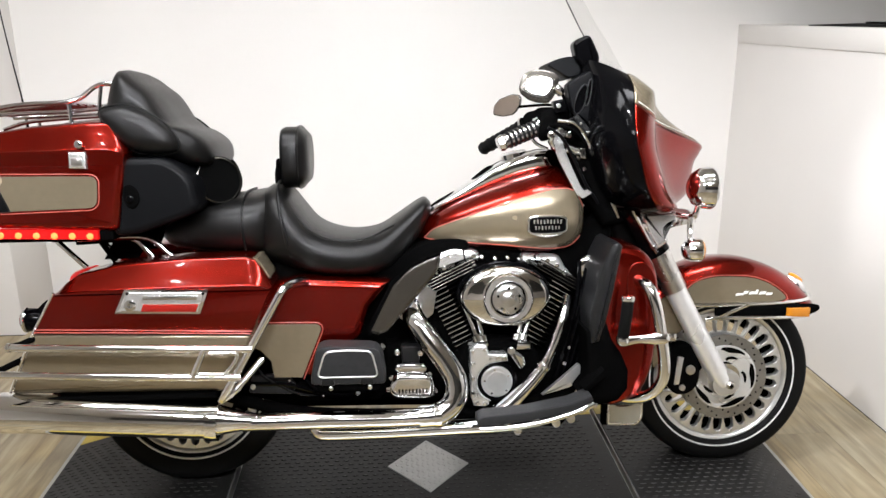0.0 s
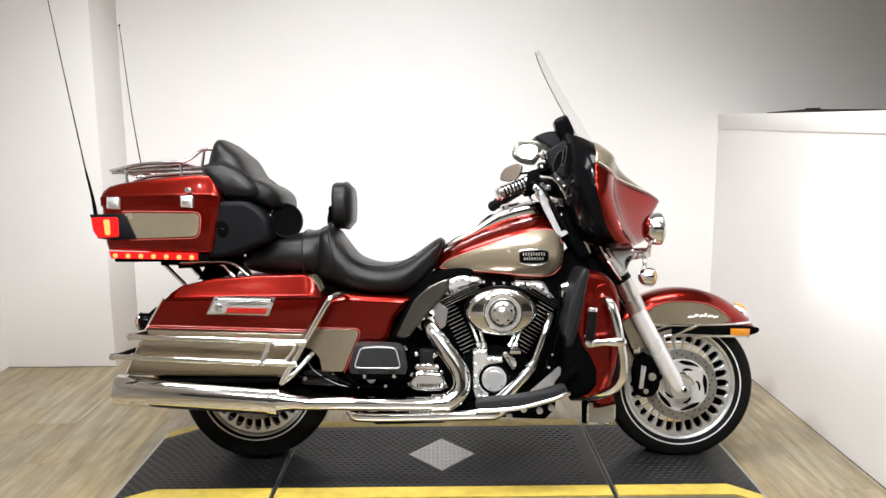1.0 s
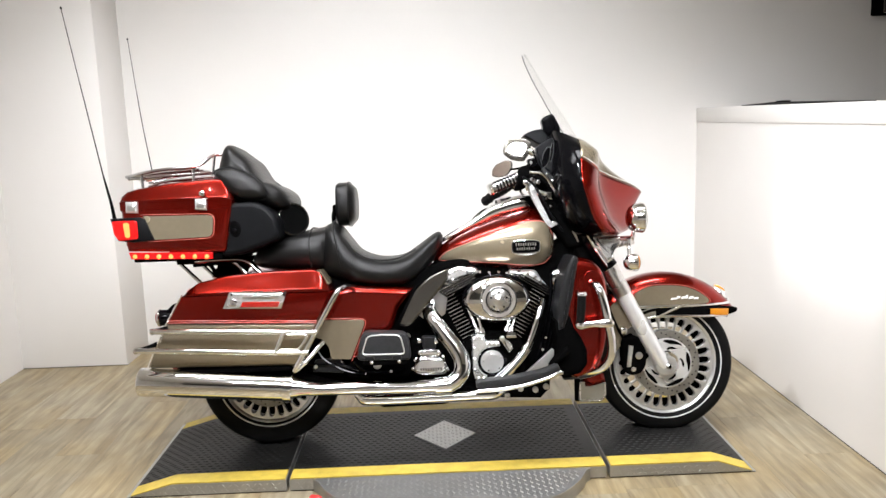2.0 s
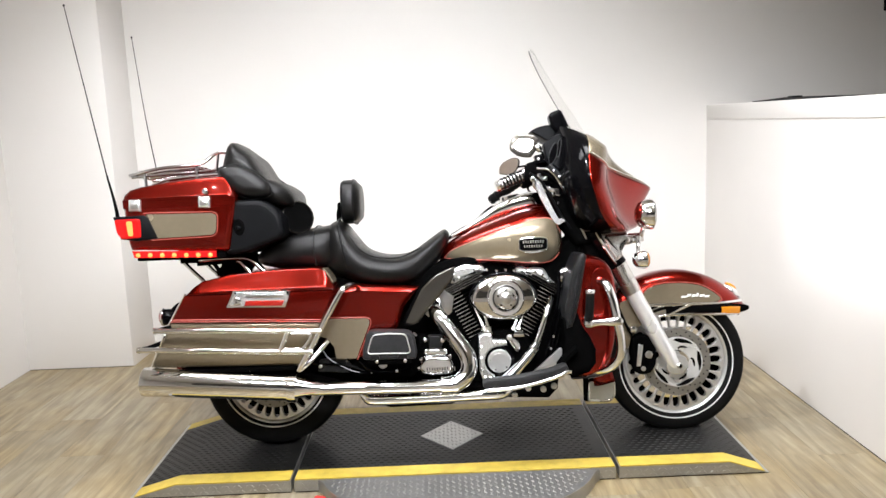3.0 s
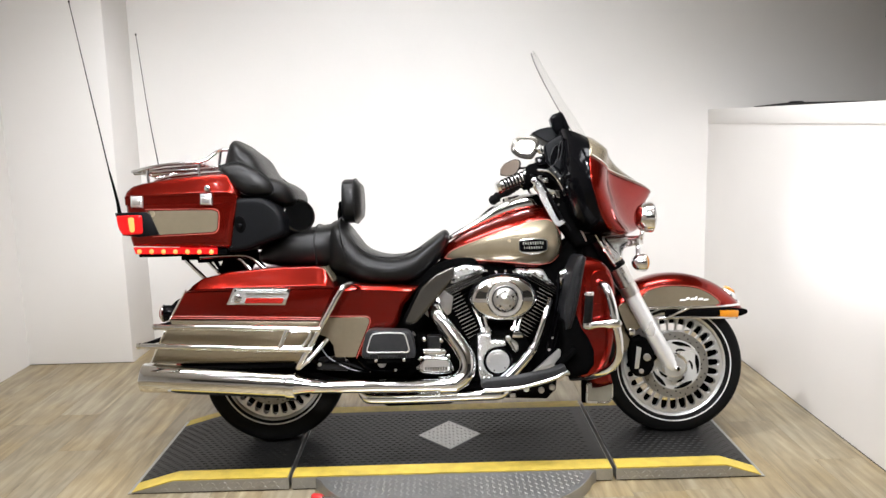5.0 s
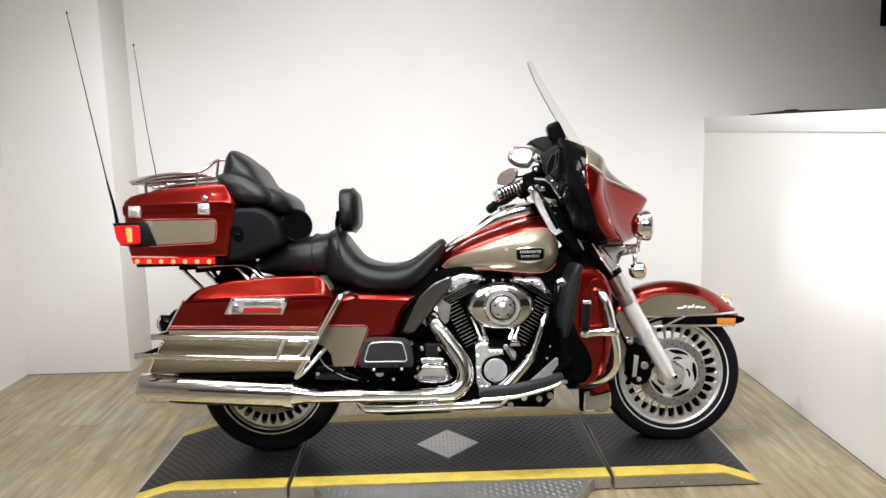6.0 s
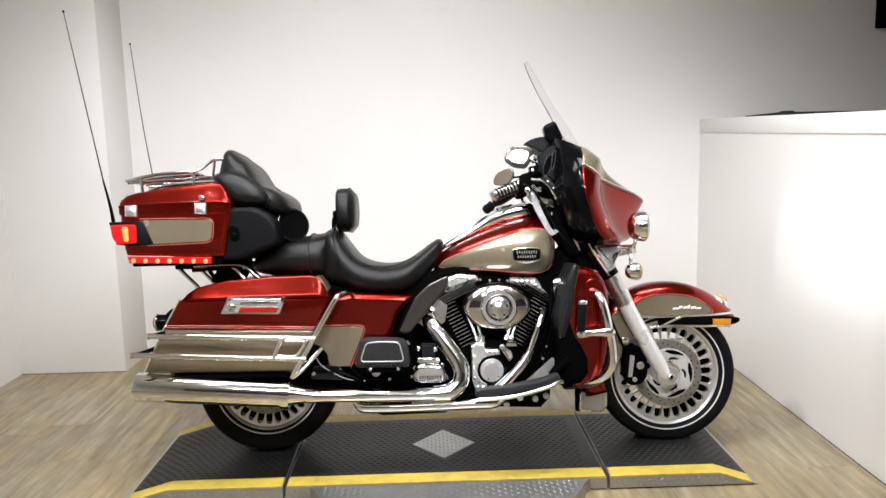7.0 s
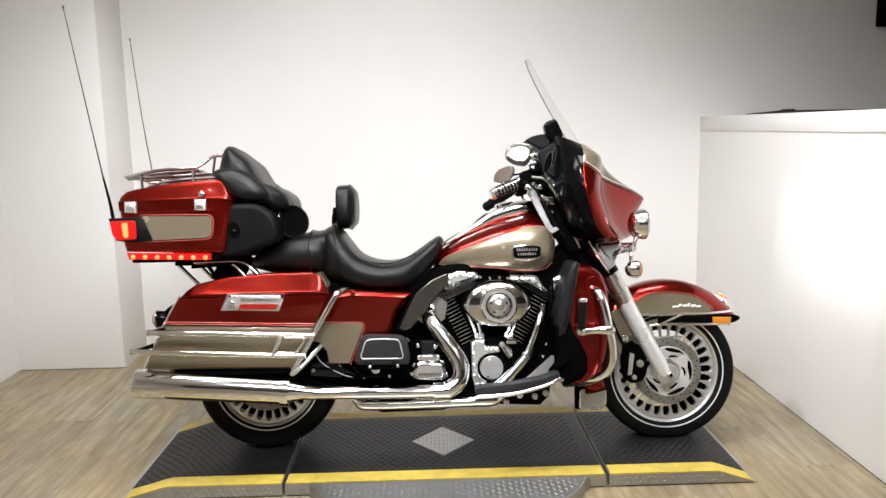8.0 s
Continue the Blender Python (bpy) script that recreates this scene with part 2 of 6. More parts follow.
def tube(points, r, segs=12, smooth=5, closed=False, r_end=None):
    """A round bar along points."""
    path = [Vector(p) for p in (spline(points, smooth, closed) if smooth > 1 else points)]
    n, rings, up = len(path), [], None
    for i, p in enumerate(path):
        a = path[i - 1] if (i or closed) else p
        b = path[(i + 1) % n] if (i + 1 < n or closed) else p
        d = (b - a).normalized()
        if up is None:
            up = d.orthogonal().normalized()
        up = (up - d * up.dot(d)).normalized()
        side = d.cross(up)
        rad = r if r_end is None else r + (r_end - r) * i / (n - 1)
        rings.append([p + (up * math.cos(2 * math.pi * k / segs) + side * math.sin(2 * math.pi * k / segs)) * rad for k in range(segs)])
    if closed:
        rings.append(rings[0])
        bm = ring_mesh(rings, caps=False)
        bmesh.ops.remove_doubles(bm, verts=bm.verts[:], dist=1e-6)
        return bm
    return ring_mesh(rings)


def lathe(profile, center, axis, segs=48, closed=False):
    """A turned form: profile of (along the axis, radius)."""
    ax = Vector(axis).normalized()
    u = ax.orthogonal().normalized()
    w = ax.cross(u)
    rings = []
    for a, r in profile:
        rings.append([Vector(center) + ax * a + (u * math.cos(2 * math.pi * k / segs) + w * math.sin(2 * math.pi * k / segs)) * max(r, 1e-4) for k in range(segs)])
    if closed:
        rings.append(rings[0])
    bm = ring_mesh(rings, caps=not closed)
    if closed:
        bmesh.ops.remove_doubles(bm, verts=bm.verts[:], dist=1e-6)
    return bm


def inset(poly, d):
    """A polygon (x, z) moved inwards by d."""
    n = len(poly)
    area = sum(poly[i][0] * poly[(i + 1) % n][1] - poly[(i + 1) % n][0] * poly[i][1] for i in range(n))
    s, out = (1 if area > 0 else -1), []
    for i in range(n):
        a, b, c = (Vector(poly[k][:2]) for k in (i - 1, i, (i + 1) % n))
        n1 = Vector((-(b - a).y, (b - a).x)).normalized() * s
        n2 = Vector((-(c - b).y, (c - b).x)).normalized() * s
        m = n1 + n2
        m = m / max(m.length_squared / 2, 0.5)
        out.append((b.x + m.x * d, b.y + m.y * d))
    return out


def rounded(poly, r, n=4):
    """A polygon (x, z) with its corners rounded."""
    out = []
    for i in range(len(poly)):
        a, b, c = (Vector(poly[k][:2]) for k in (i - 1, i, (i + 1) % len(poly)))
        u, v = (a - b), (c - b)
        d = min(r, u.length * 0.45, v.length * 0.45)
        p, q = b + u.normalized() * d, b + v.normalized() * d
        for k in range(n + 1):
            t = k / n
            w = p * (1 - t) ** 2 + b * 2 * t * (1 - t) + q * t * t
            out.append((w.x, w.y))
    return out


def pillow(poly, y0, y1, r0=0.0, r1=0.01, steps=4, smooth=0, bulge=0.0):
    """A side outline (x, z) made thick from y0 to y1, with edges rounded by r0 and r1; bulge lifts the middle of the y1 face."""
    if smooth:
        poly = [tuple(p) for p in spline(poly, smooth, True)]
    s, rings = (1 if y1 > y0 else -1), []

    def layer(d, y):
        rings.append([Vector((x, y, z)) for x, z in inset(poly, d)])

    if r0:
        for k in range(steps):
            a = math.pi / 2 * k / steps
            layer(r0 * (1 - math.sin(a)), y0 + s * r0 * (1 - math.cos(a)))
    else:
        layer(0, y0)
    if r0:
        layer(0, y0 + s * r0)
    layer(0, y1 - s * r1)
    for k in range(1, steps + 1):
        a = math.pi / 2 * k / steps
        layer(r1 * (1 - math.cos(a)), y1 - s * r1 * (1 - math.sin(a)))
    if bulge:
        c = sum((v for v in rings[-1]), Vector()) / len(poly)
        last = rings[-1]
        for k in (0.85, 0.6, 0.3, 0.05):
            rings.append([c + (v - c) * k + Vector((0, s * bulge * (1 - k * k), 0)) for v in last])
    return ring_mesh(rings)


def body(stations, segs=28, power=2.4, steps=4, power_low=None):
    """A smooth form along x. Stations: x, z low, z high, half width, and the middle's y where it is not 0."""
    rows = spline([tuple(st) + (0,) * (5 - len(st)) for st in stations], steps)
    rings = []
    for x, lo, hi, hw, yc in rows:
        ring = []
        for k in range(segs):
            a = 2 * math.pi * k / segs
            c, s = math.cos(a), math.sin(a)
            pw = power if s >= 0 or power_low is None else power_low
            ring.append(Vector((x, yc + max(hw, 0.002) * math.copysign(abs(c) ** (2 / pw), c), (lo + hi) / 2 + max(hi - lo, 0.004) / 2 * math.copysign(abs(s) ** (2 / pw), s))))
        rings.append(ring)
    return ring_mesh(rings)


def block(x0, x1, y0, y1, z0, z1, bevel=0.004, segs=2):
    bm = bmesh.new()
    bmesh.ops.create_cube(bm, size=1)
    bmesh.ops.scale(bm, vec=(x1 - x0, y1 - y0, z1 - z0), verts=bm.verts[:])
    bmesh.ops.translate(bm, vec=((x0 + x1) / 2, (y0 + y1) / 2, (z0 + z1) / 2), verts=bm.verts[:])
    if bevel:
        bmesh.ops.bevel(bm, geom=bm.edges[:], offset=bevel, segments=segs, affect="EDGES", profile=0.5)
    return bm


def joined(*bms):
    out = bmesh.new()
    for bm in bms:
        me = bpy.data.meshes.new("joint")
        bm.to_mesh(me)
        bm.free()
        out.from_mesh(me)
        bpy.data.meshes.remove(me)
    return out


def moved(bm, m):
    bmesh.ops.transform(bm, matrix=m, verts=bm.verts[:])
    return bm


def finish(bm, name, material, smooth=40):
    me = bpy.data.meshes.new(name)
    bm.to_mesh(me)
    bm.free()
    me.materials.append(material)
    if smooth:
        me.shade_smooth()
        me.set_sharp_from_angle(angle=radians(smooth))
    return me


def part(name, bm, material, parent, label="", smooth=40, m=None):
    if m is not None:
        bmesh.ops.transform(bm, matrix=m, verts=bm.verts[:])
    ob = new(name, finish(bm, name, material, smooth))
    ob.parent = parent
    if max(len(p.vertices) for p in ob.data.polygons) > 8:
        even = ob.modifiers.new("even_normals", "WEIGHTED_NORMAL")
        even.keep_sharp = True
    return tagged(ob, label)


def thing(name, label, category, m=None, group="", kind=""):
    ob = new(name)
    ob.empty_display_size = 0.1
    if m is not None:
        ob.matrix_basis = m
    return tagged(ob, label, category, group, kind)


def solid(name, bm, material, label="", category="", kind="", smooth=40, group=""):
    ob = new(name, finish(bm, name, material, smooth))
    return tagged(ob, label, category, group, kind)


# ---- the room ----
X_LEFT, X_RIGHT, Y_BACK, Y_PIER, X_PIER, Z_CEIL, Y_FRONT, X_FAR = -2.43, 1.465, 1.58, 1.235, -1.85, 2.65, -5.2, 4.2
LEDGE = 1.32
solid("wall_back", block(X_LEFT - 0.2, X_FAR + 0.15, Y_BACK, Y_BACK + 0.15, -0.1, Z_CEIL, 0), WALL, "smooth white painted back wall", "wall", "structure", 0)
solid("wall_pier", block(X_LEFT - 0.01, X_PIER, Y_PIER, Y_BACK + 0.02, -0.05, Z_CEIL - 0.002, 0.006), WALL, "white painted wall pier in the corner", "wall", "structure", 30)
solid("wall_left", block(X_LEFT - 0.15, X_LEFT, Y_FRONT, Y_BACK + 0.01, -0.1, Z_CEIL, 0), WALL, "white painted side wall", "wall", "structure", 0)
half = solid("wall_half", block(X_RIGHT, X_RIGHT + 0.16, -1.6, Y_BACK + 0.01, -0.1, LEDGE - 0.082, 0), WALL, "white painted half-height partition wall", "wall", "structure", 0)
part("ledge_cap", block(X_RIGHT - 0.006, X_RIGHT + 0.2, -1.62, Y_BACK - 0.003, LEDGE - 0.082, LEDGE, 0.004), WALL, half, "white board capping the partition")
solid("wall_far", block(X_FAR, X_FAR + 0.15, Y_FRONT, Y_BACK + 0.01, -0.1, Z_CEIL, 0), WALL_DIM, "unseen wall beyond the partition, darkened to stand in for dim light", "wall", "structure", 0)
# never in view; its darkness shapes what the paint and chrome reflect
solid("wall_front", block(X_LEFT - 0.15, X_FAR + 0.15, Y_FRONT - 0.15, Y_FRONT, -0.1, Z_CEIL, 0), WALL_FRONT, "unseen end wall, made dark to deepen reflections in the bike", "wall", "structure", 0)
# unseen pale panel, added so that the lower chrome reflects something bright
solid("reflection_panel", block(X_LEFT, X_FAR, Y_FRONT, Y_FRONT + 0.02, 0.0, 1.20, 0.004), WALL, "unseen white panel added to brighten reflections in the chrome", "wall", "structure", 0)
solid("ceiling", block(X_LEFT - 0.2, X_FAR + 0.2, Y_FRONT - 0.2, Y_BACK + 0.2, Z_CEIL, Z_CEIL + 0.1, 0), CEIL, "off-white painted ceiling", "ceiling", "structure", 0)
floor = solid("floor", block(X_LEFT - 0.2, X_FAR + 0.2, Y_FRONT - 0.2, Y_BACK + 0.2, -0.2, -0.006, 0), DARK_GAP, "brown wood-look plank floor", "floor", "structure", 0)
for lx, ly, lz, la, lb, lw, sp_ in LAMPS:
    fix = thing("ceiling_light", "unseen white rectangular ceiling light, switched on", "ceiling light", pose(lx, ly, Z_CEIL), "ceiling lights")
    part("frame", block(-la / 2 - 0.02, la / 2 + 0.02, -lb / 2 - 0.02, lb / 2 + 0.02, -0.028, -0.001, 0.004), LAMP_WHITE, fix)
    part("diffuser", block(-la / 2, la / 2, -lb / 2, lb / 2, -0.034, -0.0285, 0.001), PANEL_GLOW, fix, "glowing white diffuser")

# housings and hangers for the added fill lamps
for at_, to_, lw, sp_ in FILLS:
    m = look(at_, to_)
    fl = thing("fill_light", "unseen fill light added in front of the bike, hung from the ceiling", "flood light", m, "flood lights")
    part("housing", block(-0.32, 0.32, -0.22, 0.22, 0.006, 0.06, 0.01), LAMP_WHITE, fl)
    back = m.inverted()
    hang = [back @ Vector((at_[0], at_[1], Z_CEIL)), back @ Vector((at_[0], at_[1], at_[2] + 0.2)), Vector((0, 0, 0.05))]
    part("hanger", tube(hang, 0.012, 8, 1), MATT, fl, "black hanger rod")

for lx, ly in DOWN:
    dl = thing("ceiling_downlight", "small round white ceiling downlight, switched on", "downlight", pose(lx, ly, Z_CEIL), "ceiling downlights")
    part("ring", lathe([(-0.001, 0.062), (-0.010, 0.062), (-0.014, 0.055), (-0.010, 0.044), (-0.003, 0.042)], (0, 0, 0), (0, 0, 1), 28, True), LAMP_WHITE, dl)
    part("stem", lathe([(-0.002, 0.012), (-0.040, 0.012)], (0, 0, 0), (0, 0, 1), 12), LAMP_WHITE, dl, "white lamp holder")
# cans and hangers for the added spots
for at_, to_, lw, sp_ in SPOTS:
    m = look(at_, to_)
    spot = thing("added_spot", "unseen small spotlight added to brighten a wall, hung from the ceiling", "spotlight", m, "ceiling spots")
    part("can", lathe([(0.012, 0.045), (0.02, 0.052), (0.10, 0.050), (0.13, 0.03)], (0, 0, 0), (0, 0, 1), 28), LAMP_WHITE, spot)
    part("hanger", tube([m.inverted() @ Vector((at_[0], at_[1], Z_CEIL)), (0, 0, 0.11)], 0.010, 8, 1), LAMP_WHITE, spot, "white hanger rod")

# the dark joint where the floor meets the partition and the walls
solid("trim", joined(block(X_RIGHT - 0.002, X_RIGHT - 0.0002, -1.6, Y_BACK, 0.0004, 0.003, 0), block(X_PIER + 0.001, X_RIGHT - 0.006, Y_BACK - 0.002, Y_BACK - 0.0002, 0.0004, 0.003, 0), block(X_LEFT + 0.001, X_PIER + 0.002, Y_PIER - 0.002, Y_PIER - 0.0002, 0.0004, 0.003, 0)), DARK_GAP, "thin dark joint along the foot of the walls", "trim", "structure", 0)

# ---- things on and over the partition ----
tab = thing("black_tablet", "thin black flat device lying on the white ledge", "device", pose(X_RIGHT + 0.10, 0.53, LEDGE, 0, 0, 0))
part("case", ring_mesh([[Vector((x, y, z)) for x, z in ((-0.07, 0.001), (0.07, 0.001), (0.07, 0.003 + h), (-0.07, 0.003 + h))] for y, h in ((-0.49, 0.002), (-0.10, 0.009), (0.12, 0.011), (0.48, 0.002))]), GLOSS, tab)
part("clip", block(-0.055, -0.03, 0.02, 0.12, 0.012, 0.019, 0.003), MATT, tab)
box = thing("wall_speaker", "black slatted loudspeaker fixed high on the back wall", "loudspeaker", pose(2.62, Y_BACK - 0.06, 1.96))
part("cabinet", block(-0.16, 0.16, -0.05, 0.058, -0.15, 0.15, 0.006), MATT, box)
for k in range(5):
    part("slat", block(-0.15 + 0.065 * k, -0.11 + 0.065 * k, -0.062, -0.051, -0.145, 0.145, 0.003), GREY, box)

# ---- the display platform ----
H = 0.05
YF, YB = -0.385, 0.300
plat = thing("display_platform", "low motorcycle display platform, black rubber tread with yellow edges", "platform", pose(0, 0, 0))


def deck(x0, x1, ramp):
    """One piece of the platform; ramp: -1, 0 or 1, the end that slopes to the floor."""
    a, b = (x0 + 0.155 if ramp < 0 else x0), (x1 - 0.13 if ramp > 0 else x1)
    prof = [(x0, 0.005), (x1, 0.005)] + ([(x1, 0.0055), (b, H - 0.004)] if ramp > 0 else [(x1, H - 0.004)]) + ([(a, H - 0.004), (x0, 0.0055)] if ramp < 0 else [(x0, H - 0.004)])
    base = part("deck", ring_mesh([[Vector((x, y, z)) for x, z in prof] for y in (YF, YB)]), PLATE, plat, "steel diamond-plate deck with a sloping end" if ramp else "steel diamond-plate deck", 20)
    # black strip stands in for the shadow line between deck and floor
    part("shadow_strip", block(x0 + 0.004, x1 - 0.004, YF + 0.004, YB - 0.004, 0.0003, 0.0052, 0), MATT, base, "black strip under the deck as its shadow line", 0)
    if ramp:
        e0, e1 = (x1 - 0.002, x1 + 0.012) if ramp > 0 else (x0 - 0.012, x0 + 0.002)
        part("ramp_lip", block(e0, e1, YF + 0.002, YB - 0.002, 0.0004, 0.004, 0.0012, 1), PLATE, base, "thin steel lip of the ramp", 20)
    top = [(x0 + 0.004, H if ramp >= 0 else 0.008)] + ([(a, H)] if ramp < 0 else []) + ([(b, H)] if ramp > 0 else []) + [(x1 - 0.004, H if ramp <= 0 else 0.008)]

    def strip(name, y0, y1, lift, material, label):
        up = [(x, z + lift) for x, z in top]
        low = [(x, z - 0.0036) for x, z in reversed(top)]
        part(name, ring_mesh([[Vector((x, y, z)) for x, z in up + low] for y in (y0, y1)]), material, base, label, 20)

    strip("yellow_edge", YF + 0.001, YF + 0.075, 0.0012, YELLOW, "worn yellow painted edge")
    strip("yellow_edge", YB - 0.07, YB - 0.001, 0.0012, YELLOW, "worn yellow painted edge")
    strip("tread_mat", YF + 0.0755, YB - 0.0705, 0.0010, MAT_RUBBER, "grey-black rubber tread mat")
    # raised lozenges of the tread and of the front plate
    rows = []
    z_at = lambda x: float(np.interp(x, [p[0] for p in top], [p[1] for p in top]))
    ny = int((YB - YF - 0.165) / 0.021)
    for j in range(ny):
        yy = YF + 0.088 + j * 0.021
        for i in range(int((x1 - x0 - 0.04) / 0.030)):
            xx = x0 + 0.02 + (i + 0.5 * (j % 2)) * 0.030
            if xx > x1 - 0.02 or (ramp == 0 and abs(xx + 0.10) / 0.132 + abs(yy + 0.045) / 0.155 < 1):
                continue
            slope = (z_at(xx + 0.005) - z_at(xx - 0.005)) / 0.01
            rows.append((xx, yy, z_at(xx) + 0.001, slope, 0.0105, 0.0042, 0.0016, 0.0))
    part("tread_studs", lozenges(rows), MAT_RUBBER, base, "rows of raised rubber studs", 0)["kind"] = "stuff"
    rows = []
    for k in range(int((x1 - x0) / 0.022)):
        for j in range(2):
            xx, zz = x0 + 0.02 + (k + 0.5 * j) * 0.022, 0.014 + 0.018 * j
            if zz + 0.008 < z_at(xx) and xx < x1 - 0.01:
                rows.append((xx, zz, (-1) ** (k + j) * 0.7))
    part("plate_studs", lozenges_front(rows, YF), PLATE, base, "raised bars of the diamond plate", 0)["kind"] = "stuff"
    return base


def lozenges(rows):
    """Low raised bars on a level or sloping surface: x, y, z, slope, half length, half width, height, turn."""
    verts, faces = [], []
    for x, y, z, sl, a, b, h, turn in rows:
        c, s, n = math.cos(turn), math.sin(turn), len(verts)
        for k, (u, v) in enumerate(((-a, 0), (0, -b), (a, 0), (0, b))):
            dx, dy = u * c - v * s, u * s + v * c
            verts.append((x + dx, y + dy, z + dx * sl))
        for u in (-a * 0.5, a * 0.5):
            dx, dy = u * c, u * s
            verts.append((x + dx, y + dy, z + dx * sl + h))
        faces += [(n, n + 1, n + 4), (n + 1, n + 5, n + 4), (n + 1, n + 2, n + 5), (n + 2, n + 3, n + 5), (n + 3, n + 4, n + 5), (n + 3, n, n + 4)]
    me = bpy.data.meshes.new("studs")
    me.from_pydata(verts, [], faces)
    bm = bmesh.new()
    bm.from_mesh(me)
    bpy.data.meshes.remove(me)
    return bm


def lozenges_front(rows, y):
    bm = lozenges([(x, z, 0, 0, 0.009, 0.003, 0.0016, turn) for x, z, turn in rows])
    return moved(bm, Matrix(((1, 0, 0, 0), (0, 0, -1, y), (0, 1, 0, 0), (0, 0, 0, 1))))


deck(-1.246, -0.682, -1)
deck(-0.672, 0.475, 0)
deck(0.487, 1.012, 1)
dia = thing("diamond_plate", "square diamond-plate steel inlay set in the mat", "steel plate", pose(0, 0, 0))
DX, DY, DA, DB = -0.102, -0.046, 0.124, 0.143
dz = H + 0.0022
part("plate", ring_mesh([[Vector((DX - DA * k, DY, z)), Vector((DX, DY - DB * k, z)), Vector((DX + DA * k, DY, z)), Vector((DX, DY + DB * k, z))] for k, z in ((1, H + 0.0006), (1, dz), (0.99, dz + 0.0015))]), PLATE, dia, "", 20)
rows = []
for i in range(-14, 15):
    for j in range(-14, 15):
        u, v = i * 0.016, j * 0.016 + (0.008 if i % 2 else 0)
        if abs(u) / DA + abs(v) / DB < 0.93:
            rows.append((DX + u, DY + v, dz + 0.0014, 0, 0.0075, 0.0026, 0.0015, 0.8 if (i + j) % 2 else -0.8))
part("plate_studs", lozenges(rows), PLATE, dia, "raised bars of the diamond plate", 0)["kind"] = "stuff"

# the round turntable plate in front of the platform
table = thing("turntable_plate", "round diamond-plate steel turntable at the platform's edge", "turntable", pose(0, 0, 0))
TX, TR = -0.085, 0.50
TY = YF - 0.004
arc = [(TX + TR * math.cos(a), TY + 0.09 - (TR * 0.80) * math.sin(a)) for a in np.linspace(0.22, math.pi - 0.22, 40)]
arc = [(TX + TR, TY)] + [p for p in arc if p[1] < TY] + [(TX - TR, TY)]
part("plate", ring_mesh([[Vector((x, y, z)) for x, y in arc] for z in (0.001, H - 0.004)] + [[Vector((TX + (x - TX) * 0.995, y * 1.0, H - 0.002)) for x, y in arc]]), PLATE, table, "", 25)
rows = []
for i in range(-24, 25):
    for j in range(0, 26):
        x, y = TX + i * 0.021, TY - 0.012 - j * 0.017
        inside = ((x - TX) / (TR - 0.015)) ** 2 + ((y - TY - 0.09) / (TR * 0.80 - 0.015)) ** 2 < 1
        if inside:
            rows.append((x, y, H - 0.0025, 0, 0.0095, 0.0032, 0.002, 0.8 if (i + j) % 2 else -0.8))
part("plate_studs", lozenges(rows), PLATE, table, "raised bars of the diamond plate", 0)["kind"] = "stuff"
valve = thing("air_coupling", "small steel air coupling with a red cap on the floor", "coupling", pose(-0.545, -0.50, 0.0))
part("body", lathe([(0, 0.012), (0.03, 0.012), (0.032, 0.017), (0.055, 0.017), (0.057, 0.01), (0.08, 0.01)], (0.0, 0, 0.018), (1, -0.5, 0), 20), STEEL, valve)
part("cap", lathe([(-0.045, 0.004), (-0.04, 0.016), (-0.01, 0.018), (0.0, 0.014)], (0.0, 0, 0.018), (1, -0.5, 0), 20), PLUG_RED, valve, "red plastic cap")

# ---- the motorcycle ----
LEAN, XF = 8.0, 0.778
bike = thing("motorcycle", "dark red and gold touring motorcycle with chrome trim, black seats", "motorcycle", pose(0, -0.03, H, -LEAN, 0, 0))
FEND = Matrix.Translation((0.014, 0, 0.008))
FORK = Matrix.Translation((0.012, 0, 0.0))  # wheel, fork and fender
LAMP = Matrix.Translation((0.019, 0, 0.010))  # lamps beside the fork
NOSE = Matrix()  # fairing and handlebar


def both(y_sign):
    return Matrix.Diagonal((1, y_sign, 1, 1))


def layers(poly, rows, cx, cz):
    """A side outline (x, z) swept across y, its length and height scaled about (cx, cz): rows of y, scale along, scale up."""
    return ring_mesh([[Vector((cx + (x - cx) * kx, y, cz + (z - cz) * kz)) for x, z in poly] for y, kx, kz in rows])


def patch(poly, y, t=0.0025, smooth=0):
    """A thin inlay on a flat side."""
    return pillow(poly, y + 0.004, y - t, 0, min(0.0015, t * 0.5), 2, smooth)


